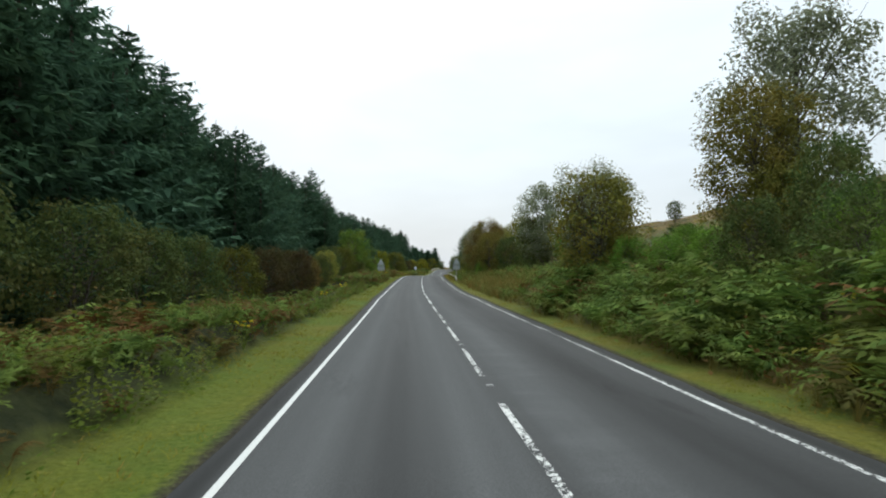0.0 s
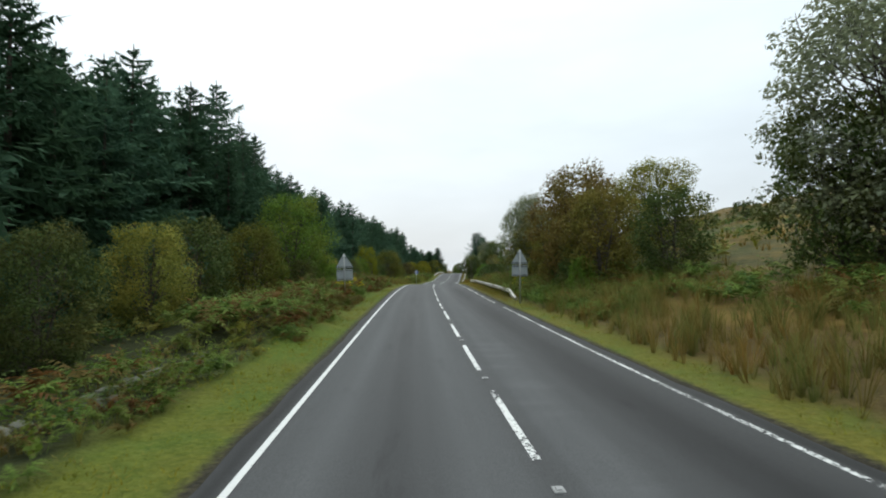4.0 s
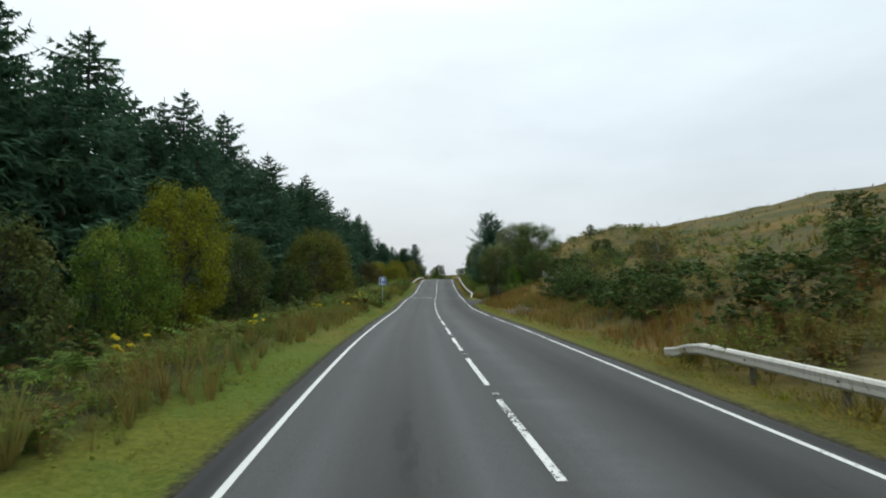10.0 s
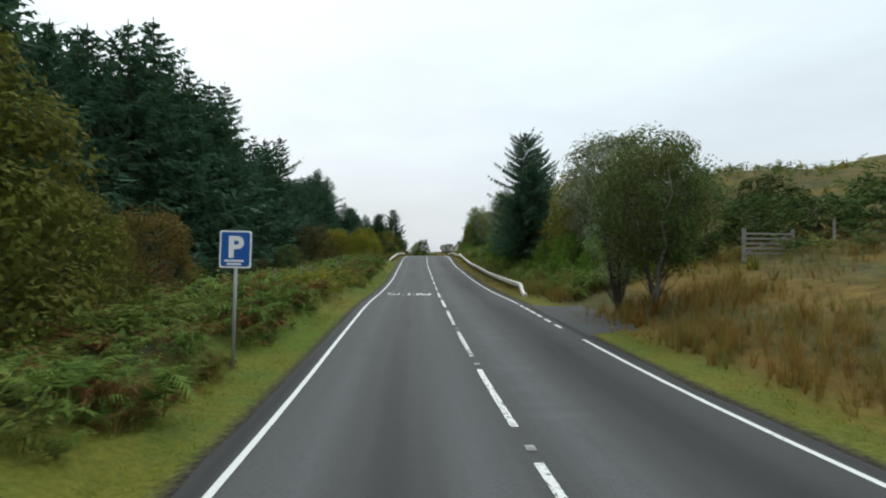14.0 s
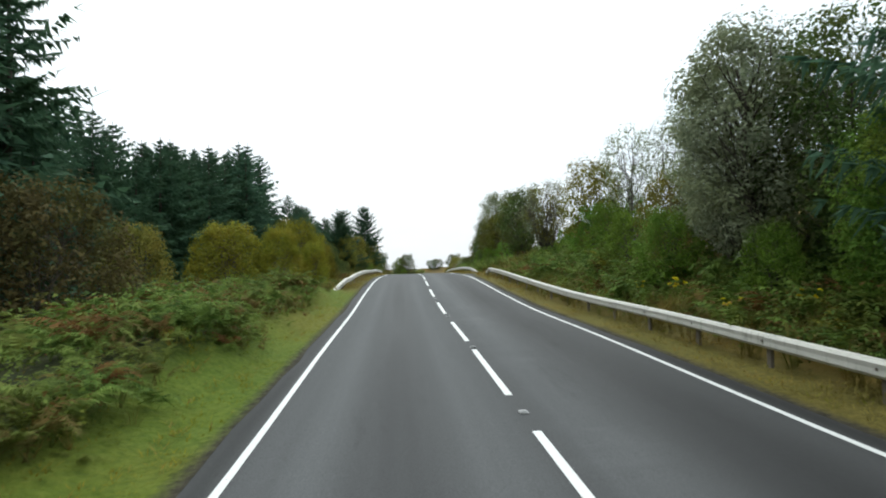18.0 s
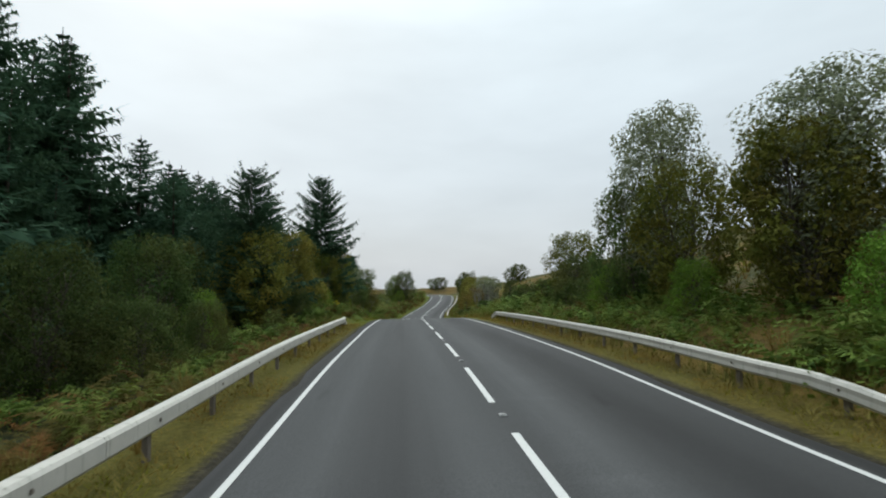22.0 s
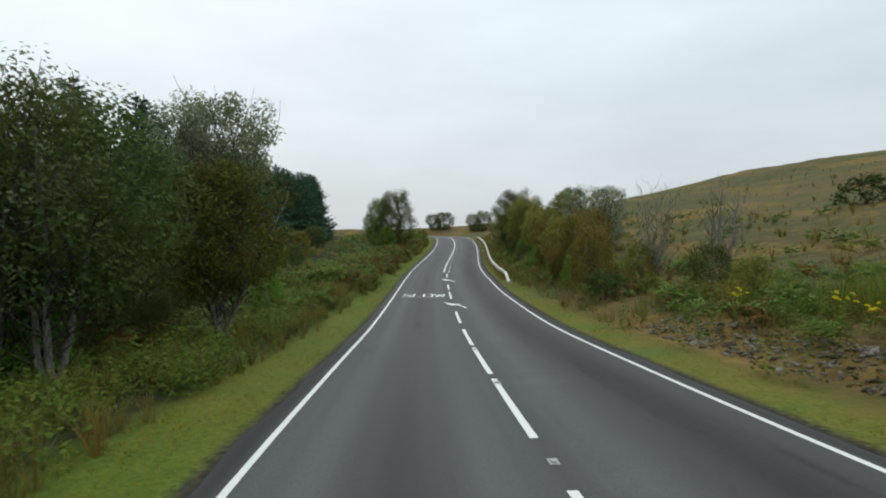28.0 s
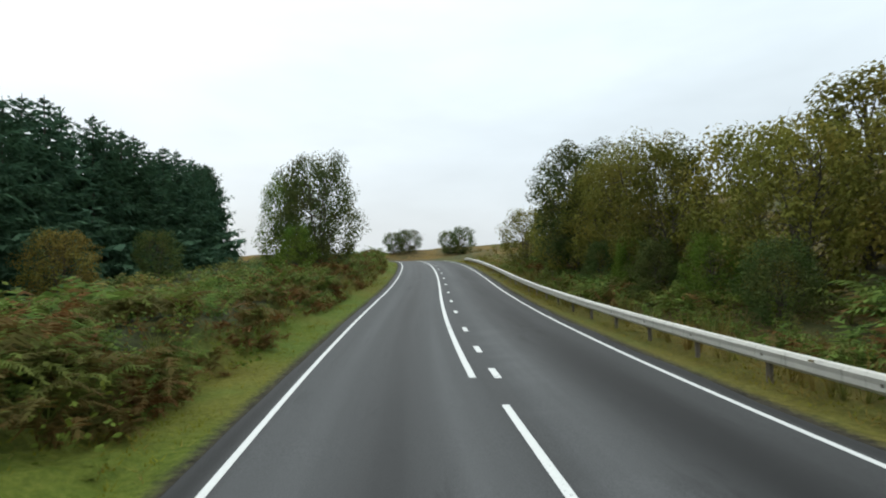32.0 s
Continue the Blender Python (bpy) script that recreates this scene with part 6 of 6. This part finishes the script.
def tuft(seed, blades, height, spread, width):
    r = np.random.default_rng(seed)
    a, lean = r.random(blades) * 6.283, spread * r.random(blades) ** 0.7
    h = height * (0.6 + 0.5 * r.random(blades))
    base = np.c_[np.cos(a), np.sin(a), np.zeros(blades)] * (0.12 * spread * r.random(blades))[:, None]
    side = np.c_[-np.sin(a), np.cos(a), np.zeros(blades)] * width
    m = base + np.c_[np.cos(a) * lean * 0.35, np.sin(a) * lean * 0.35, h * 0.62]
    t = base + np.c_[np.cos(a) * lean, np.sin(a) * lean, h]
    v = np.stack([base - side, base + side, m + side * 0.7, m - side * 0.7, t], 1).reshape(-1, 3)
    o_ = np.arange(blades)[:, None] * 5
    return v, np.vstack([o_ + [0, 1, 2], o_ + [0, 2, 3], o_ + [3, 2, 4]])


def flower_plant(seed):
    """Stems with a flat head of small petals: stems first, then petals."""
    r = np.random.default_rng(seed)
    stems, petals, tips = [], [], []
    for i in range(6):
        a, L = r.random() * 6.283, 0.25 + 0.2 * r.random()
        tip = np.array([L * math.cos(a) * 0.6, L * math.sin(a) * 0.6, 0.65 + 0.3 * r.random()])
        side = np.array([0.012, 0.012, 0])
        stems.append((np.array([-side, side, tip]), np.array([[0, 1, 2]])))
        for j in range(3):
            m = tip * (0.3 + 0.2 * j)
            e = m + np.r_[r.normal(size=2) * 0.16, 0.04]
            stems.append((np.array([m, (m + e) / 2 + [0.03, -0.03, 0.02], e, (m + e) / 2 + [-0.03, 0.03, 0]]).astype(float)[[0, 1, 2]], np.array([[0, 1, 2]])))
        tips.append(tip)
    n = 9
    w = np.arange(n) * 2 * np.pi / n
    rim = (0.042 + 0.045 * r.random(n))[:, None] * np.c_[np.cos(w), np.sin(w), np.zeros(n)] + np.c_[np.zeros((n, 2)), r.normal(size=n) * 0.025]
    inner = rim * 0.5 + [0, 0, 0.035]
    head = np.vstack([rim, inner, [[0, 0, 0.03]]])
    i, j = np.arange(n), (np.arange(n) + 1) % n
    petals = head, np.vstack([np.c_[i, j, n + j], np.c_[i, n + j, n + i], np.c_[n + i, n + j, np.full(n, 2 * n)]])
    return joined(stems), tips, petals


def scatter(name, protos, zones, materials, label, category, seed, size=(0.75, 1.3), sink=0.04, tilt=0.12, fill=0.0):
    """One object of many small plants: zones of (from, to, near, far, per square metre, shares of the materials, size)."""
    r = np.random.default_rng(seed)
    vs, fs, mi, o = [], [], [], 0
    for a, b, d0, d1, dens, shares, scale in zones:
        n = int((b - a) * abs(d1 - d0) * dens)
        ss, dd = a + (b - a) * r.random(n), d0 + (d1 - d0) * r.random(n)
        c = [np.interp(ss, STATION, LINE[:, i]) for i in range(2)]
        x = c[0] + dd * np.interp(ss, STATION, RIGHT[:, 0])
        y = c[1] + dd * np.interp(ss, STATION, RIGHT[:, 1])
        clump = waves(x, y, 2.2, seed)
        keep = clump + 0.9 * r.random(n) > -0.05 - fill
        x, y, clump = x[keep], y[keep], clump[keep]
        z, n = land(x, y)[0], int(keep.sum())
        mixed = np.clip(r.random(n) * 0.75 + (waves(x, y, 3.1, seed + 3) * 0.5 + 0.5) * 0.25, 0, 0.999)
        pick = np.searchsorted(np.cumsum(shares) / np.sum(shares), mixed)
        kk = scale * (size[0] + (size[1] - size[0]) * r.random(n)) * (1 + 0.48 * clump)
        which, yaw = r.integers(len(protos), size=n), r.random(n) * 6.283
        tx, ty = r.normal(size=n) * tilt, r.normal(size=n) * tilt
        for i, (pv, pf) in enumerate(protos):
            g = np.where(which == i)[0]
            if not len(g):
                continue
            ca, sa = np.cos(yaw[g])[:, None], np.sin(yaw[g])[:, None]
            X, Y, Z = pv[:, 0][None] * kk[g, None], pv[:, 1][None] * kk[g, None], pv[:, 2][None] * kk[g, None]
            V = np.stack([X * ca - Y * sa + Z * tx[g, None] + x[g, None], X * sa + Y * ca + Z * ty[g, None] + y[g, None], Z + z[g, None] - sink], -1)
            vs.append(V.reshape(-1, 3))
            fs.append((pf[None] + (np.arange(len(g)) * len(pv))[:, None, None] + o).reshape(-1, pf.shape[1]))
            mi.append(np.repeat(pick[g], len(pf)))
            o += len(g) * len(pv)
    me = mesh_from(name, np.vstack(vs), np.vstack(fs), materials, np.concatenate(mi))
    return tagged(new(name, me), label, category, kind="stuff")


FERNS = [bracken_plant(i) for i in range(5)] + [weed(61)]
WEEDS = [weed(63 + i) for i in range(3)]
FERNS_FAR = [bracken_plant(i + 9, 5, 5) for i in range(3)]
G, M_, B_, Y_ = (0.8, 0.15, 0.05), (0.5, 0.42, 0.08), (0.2, 0.75, 0.05), (0.25, 0.08, 0.67)
MATS = [BRACKEN, BRACKEN_DRY, BRACKEN_PALE]
FERNS_MID = [bracken_plant(i + 5, 6, 8) for i in range(4)] + [weed(64, 30)]
R_ = (0.7, 0.25, 0.05)
scatter("bracken", FERNS, [
    (-4, 27, -8.2, -6.2, 3.6, (0.6, 0.35, 0.05), 1.0), (24, 62, -7.2, -5.8, 3.6, (0.75, 0.15, 0.1), 0.55), (62, 90, -7.4, -5.4, 4.6, M_, 0.85), (90, 111, -7.6, -5.4, 5.4, (0.55, 0.40, 0.05), 0.9),
    (111, 150, -7.2, -6.0, 1.6, R_, 0.5), (150, 176, -7.4, -5.4, 4.6, R_, 0.85), (174, 192, -8, -5.4, 4.6, Y_, 0.85), (190, 223, -7.6, -5.35, 5.4, R_, 0.9), (221, 227, -8.6, -6.4, 4.0, R_, 0.8),
    (226, 272, -8.0, -6.0, 3.2, (0.36, 0.60, 0.04), 0.65), (272, 304, -7.6, -5.6, 4.4, R_, 0.9), (304, 314, -8.6, -6.2, 3.6, G, 0.9), (325, 341, -8.6, -6.2, 4.4, (0.68, 0.28, 0.04), 0.6), (340, 350, -7.6, -5.5, 5.0, (0.62, 0.34, 0.04), 0.9), (350, 372, -7.6, -5.45, 5.4, (0.36, 0.60, 0.04), 0.9), (372, 410, -7.6, -5.6, 3.0, (0.5, 0.45, 0.05), 0.95),
    (62, 111, -5.9, -5.2, 6.0, (0.22, 0.74, 0.04), 0.5), (150, 220, -5.9, -5.2, 4.0, M_, 0.45), (340, 410, -5.9, -5.2, 6.0, (0.2, 0.76, 0.04), 0.5),
], MATS, "green and rust-brown bracken along the verge", "bracken", 3, size=(0.8, 1.3), fill=0.9)
scatter("bracken_thicket", FERNS_MID, [
    (-4, 27, -9.8, -8.2, 4.0, M_, 1.0), (20, 62, -9.4, -8.3, 3.0, G, 0.8), (62, 108, -10.5, -7.4, 3.2, M_, 1.05), (108, 150, -10.5, -7.2, 2.0, G, 0.75), (150, 176, -10.5, -7.4, 3.0, R_, 1.05), (176, 226, -12, -7.6, 3.2, R_, 1.1),
    (226, 272, -13.5, -8.0, 2.8, R_, 0.85), (262, 304, -10, -7.6, 3.2, R_, 1.0), (314, 332, -14, -9.5, 2.4, G, 1.0), (330, 342, -11, -7.0, 3.0, G, 1.0), (340, 410, -12, -7.6, 3.0, R_, 1.0), (410, 432, -11, -6, 1.6, R_, 1.0),
], MATS, "tall green bracken behind the verge", "bracken", 13, size=(0.85, 1.35))
scatter("bank_bracken", FERNS_MID, [
    (-4, 30, 5.4, 8, 4.5, (0.85, 0.1, 0.05), 1.3), (-4, 36, 8, 15, 2.0, (0.85, 0.12, 0.03), 1.25), (36, 48, 9.5, 15, 2.0, (0.85, 0.1, 0.05), 1.0), (30, 40, 5.6, 9, 3.5, (0.6, 0.35, 0.05), 0.8), (46, 80, 9.5, 13, 1.4, G, 0.9), (66, 100, 5.8, 9.5, 3.4, (0.85, 0.1, 0.05), 0.85), (98, 114, 7.5, 12, 1.8, (0.7, 0.28, 0.02), 0.9), (114, 130, 7.0, 14, 0.8, (0.35, 0.6, 0.05), 0.8), (130, 152, 7.0, 10, 0.7, (0.6, 0.4, 0.0), 0.7),
    (176, 202, 6.4, 9, 4.5, (0.9, 0.08, 0.02), 0.95), (176, 202, 9, 13, 1.4, (0.9, 0.08, 0.02), 0.95), (202, 236, 6.2, 9, 4.5, (0.8, 0.1, 0.1), 0.95), (202, 240, 9, 13, 1.2, (0.9, 0.05, 0.05), 0.9), (247, 282, 6.4, 10.5, 3.2, (0.8, 0.15, 0.05), 0.95), (280, 300, 6.6, 12, 3.8, (0.88, 0.10, 0.02), 1.1), (280, 312, 12, 20, 1.0, (0.6, 0.4, 0.0), 1.0), (300, 345, 7.5, 14, 2.0, (0.7, 0.3, 0.0), 0.85), (345, 400, 6.2, 9.5, 3.0, (0.7, 0.25, 0.05), 0.85),
], MATS, "green bracken and brambles on the roadside bank", "bracken", 4, size=(0.9, 1.4))
scatter("verge_weeds", WEEDS, [
    (-4, 62, -7.2, -5.6, 2.2, (0.75, 0.25), 0.75), (62, 226, -6.4, -5.2, 1.0, (0.7, 0.3), 0.6), (106, 150, -7.4, -5.6, 1.4, (0.6, 0.4), 0.7), (272, 345, -7.0, -5.7, 1.4, (0.7, 0.3), 0.7), (308, 322, -8.4, -5.8, 6.0, (0.9, 0.1), 0.8), (322, 336, -8.4, -5.8, 2.0, (0.7, 0.3), 0.8), (340, 410, -6.4, -5.1, 1.6, (0.6, 0.4), 0.7),
    (-4, 44, 5.1, 8.5, 2.4, (0.7, 0.3), 0.8), (70, 122, 5.4, 9.0, 2.6, (0.6, 0.4), 0.9), (180, 240, 5.5, 8.5, 2.4, (0.7, 0.3), 0.85), (247, 282, 5.5, 9.0, 1.8, (0.7, 0.3), 0.85), (282, 300, 5.4, 8.0, 3.0, (0.85, 0.15), 0.85), (305, 346, 5.5, 10.5, 1.6, (0.5, 0.5), 0.75), (346, 418, 5.5, 8.0, 2.2, (0.6, 0.4), 0.8),
], [LEAF["green"], MEADOW], "green broad-leaved weeds along the verge", "weeds", 12)
scatter("hill_bracken", FERNS_FAR, [
    (40, 110, 12, 36, 0.20, M_, 1.2), (110, 176, 13, 40, 0.22, (0.6, 0.38, 0.02), 1.2), (176, 246, 14, 40, 0.26, (0.6, 0.38, 0.02), 1.2), (246, 440, 12, 28, 0.12, (0.6, 0.4, 0.0), 1.2), (340, 440, -24, -11, 0.7, M_, 1.2), (0, 60, 12, 24, 0.4, G, 1.2), (0, 226, -17, -10.5, 0.5, (0.7, 0.28, 0.02), 1.2), (300, 342, -22, -9, 0.5, (0.7, 0.28, 0.02), 1.2),
], [BRACKEN_HILL, MEADOW, BRACKEN_PALE], "patches of bracken over the hillside", "bracken", 5)
TUFTS = [(v_, f_[10:]) for v_, f_ in (tuft(i, 5, 0.11, 0.13, 0.008) for i in range(4))]
TALL = [tuft(i + 10, 14, 0.85, 0.50, 0.009) for i in range(4)]
TUSSOCK = [tuft(i + 20, 8, 0.55, 0.45, 0.022) for i in range(3)]
scatter("verge_grass", TUFTS, [(-5, 420, -5.9, -4.2, 20, (0.8, 0.2), 1.2), (-5, 166, 4.2, 5.6, 18, (0.7, 0.3), 1.2), (176, 239, 4.2, 5.6, 9, (0.75, 0.25), 1.2), (247, 420, 4.2, 5.6, 16, (0.75, 0.25), 1.2), (226, 275, -5.5, -4.15, 34, (0.15, 0.85), 1.8), (180, 282, 4.15, 5.6, 30, (0.2, 0.8), 1.8), (82, 124, 4.3, 5.6, 26, (0.4, 0.6), 1.9), (346, 420, 4.3, 5.6, 22, (0.4, 0.6), 1.8), (120, 172, 4.5, 5.4, 14, (0.3, 0.7), 1.8)], [GRASS, STRAW], "short green grass on the mown verge", "grass", 6, sink=0.01, tilt=0.2)
scatter("tall_grass", TALL, [
    (38, 74, 5.1, 11.5, 5.0, (0.45, 0.4, 0.15), 1.0), (-4, 44, 5.1, 6.2, 3.0, (0.6, 0.4), 0.7), (82, 124, 5.2, 8.4, 4.5, (0.5, 0.5), 0.85), (122, 147, 5.3, 10.5, 8.0, (0.3, 0.3, 0.4), 0.62), (147, 154, 7.1, 10.5, 9.0, (0.25, 0.3, 0.45), 0.7), (154, 172, 5.3, 10.5, 9.0, (0.2, 0.3, 0.5), 0.7), (98, 126, 8.4, 17, 4.0, (0.3, 0.4, 0.3), 0.55), (124, 178, 10.5, 20, 4.0, (0.35, 0.35, 0.3), 0.5), (180, 239, 5.2, 7.2, 5.0, (0.5, 0.5), 0.75), (176, 190, 5.4, 8.2, 5.0, (0.2, 0.4, 0.4), 0.85), (238, 250, 6.0, 10, 4.0, (0.3, 0.7), 0.8),
    (247, 282, 5.2, 7.4, 5.0, (0.5, 0.5), 0.65), (280, 314, 5.3, 9.0, 6.0, (0.5, 0.3, 0.2), 0.6), (314, 318, 7.7, 9.0, 5.0, (0.25, 0.3, 0.45), 0.9), (312, 327, 7.7, 11, 3.0, (0.35, 0.65), 0.75), (327, 346, 5.6, 10, 3.0, (0.35, 0.45, 0.2), 0.75), (346, 420, 5.2, 7.2, 4.5, (0.55, 0.45), 0.75),
    (106, 152, -8.4, -5.2, 5.0, (0.6, 0.4), 0.75), (18, 62, -7.4, -6.0, 1.6, (0.7, 0.3), 0.6), (62, 108, -6.0, -5.2, 2.0, (0.6, 0.4), 0.6), (152, 226, -5.9, -5.2, 2.0, (0.5, 0.5), 0.6), (184, 196, -6.6, -5.1, 9.0, (0.25, 0.55, 0.2), 0.55), (226, 274, -6.6, -5.1, 3.0, (0.3, 0.7), 0.55), (274, 310, -6.0, -5.2, 2.0, (0.6, 0.4), 0.6), (306, 340, -9, -5.6, 6.0, (0.55, 0.45), 0.8), (340, 420, -6.0, -5.3, 2.0, (0.5, 0.5), 0.6),
], [MEADOW, STRAW, RUST_GRASS], "tall straw-coloured and green grass beside the verge", "grass", 7)
scatter("rushes", TALL, [(319.5, 324.5, 8.0, 10.5, 6.0, (1.0,), 1.15), (314.5, 318.5, 7.9, 10.0, 4.0, (1.0,), 1.0), (287, 300, 8.5, 12, 1.2, (1.0,), 0.9)], [LEAF["green"]], "dark green clumps of rushes on the bank", "rushes", 15)
scatter("hill_tussocks", TUSSOCK, [(-5, 110, 11, 32, 0.35, (0.4, 0.6), 1.1), (110, 250, 10, 40, 0.3, (0.4, 0.6), 1.1), (250, 440, 10, 30, 0.35, (0.4, 0.6), 1.1), (250, 420, 30, 60, 0.06, (0.4, 0.6), 1.1), (60, 250, 40, 72, 0.08, (0.4, 0.6), 1.2), (310, 345, -14, -8, 1.0, (0.7, 0.3), 0.8)], [GRASS, STRAW], "moor grass tussocks over the hillside", "grass", 8)
# yellow ragwort, plant by plant
STEMS, HEADS = [], []
for i in range(3):
    (sv_, sf_), tips, (pv_, pf_) = flower_plant(50 + i)
    STEMS.append((mesh_from("stem", sv_, sf_, [BRACKEN]), tips))
    HEADS.append(mesh_from("flower_head", pv_, pf_, [PETAL]))
rng = np.random.default_rng(29)
spots = [(15.5, -6.2), (33, -6.6), (41, -6.4), (79.5, -6.0), (81.5, -5.9), (83.6, -6.0), (82, -6.3), (82.8, -6.5), (84.5, -6.2), (84.0, -5.7), (83.2, -5.6), (85.2, -5.8), (84.8, -6.6), (82.4, -5.8), (86, -6.6), (80.5, -6.6), (119.2, -6.6), (126, -6.3), (139, -6.9), (146, -6.4), (152.6, -6.0), (92.4, 7.4), (91.6, 7.0), (324.4, 8.7), (323.8, 8.4), (325.0, 8.9),
         (280, -6.4), (87.5, 7.2), (90, 7.6), (93, 7.4), (208, 6.8), (211, 7.0), (206, 7.3), (213.5, 6.9), (319, 8.4), (318, 9.2), (320.2, 8.8), (152, -6.6), (181, -6.6), (183.5, -6.9)]
for s_, d_ in spots:
    x, y, _ = road(s_, d_)
    st_, tips = STEMS[int(rng.integers(3))]
    root = tagged(new("ragwort"), "yellow-flowered ragwort at the edge of the verge", "wildflower", group="verge flowers")
    k = 0.75 + 0.45 * rng.random()
    root.matrix_basis = Matrix.LocRotScale((x, y, drop(x, y) - 0.03), Euler((0, 0, rng.random() * 6.28)), (k, k, k))
    part("stem", st_, root)
    for tip in tips:
        part("flower_head", HEADS[int(rng.integers(3))], root).location = tip
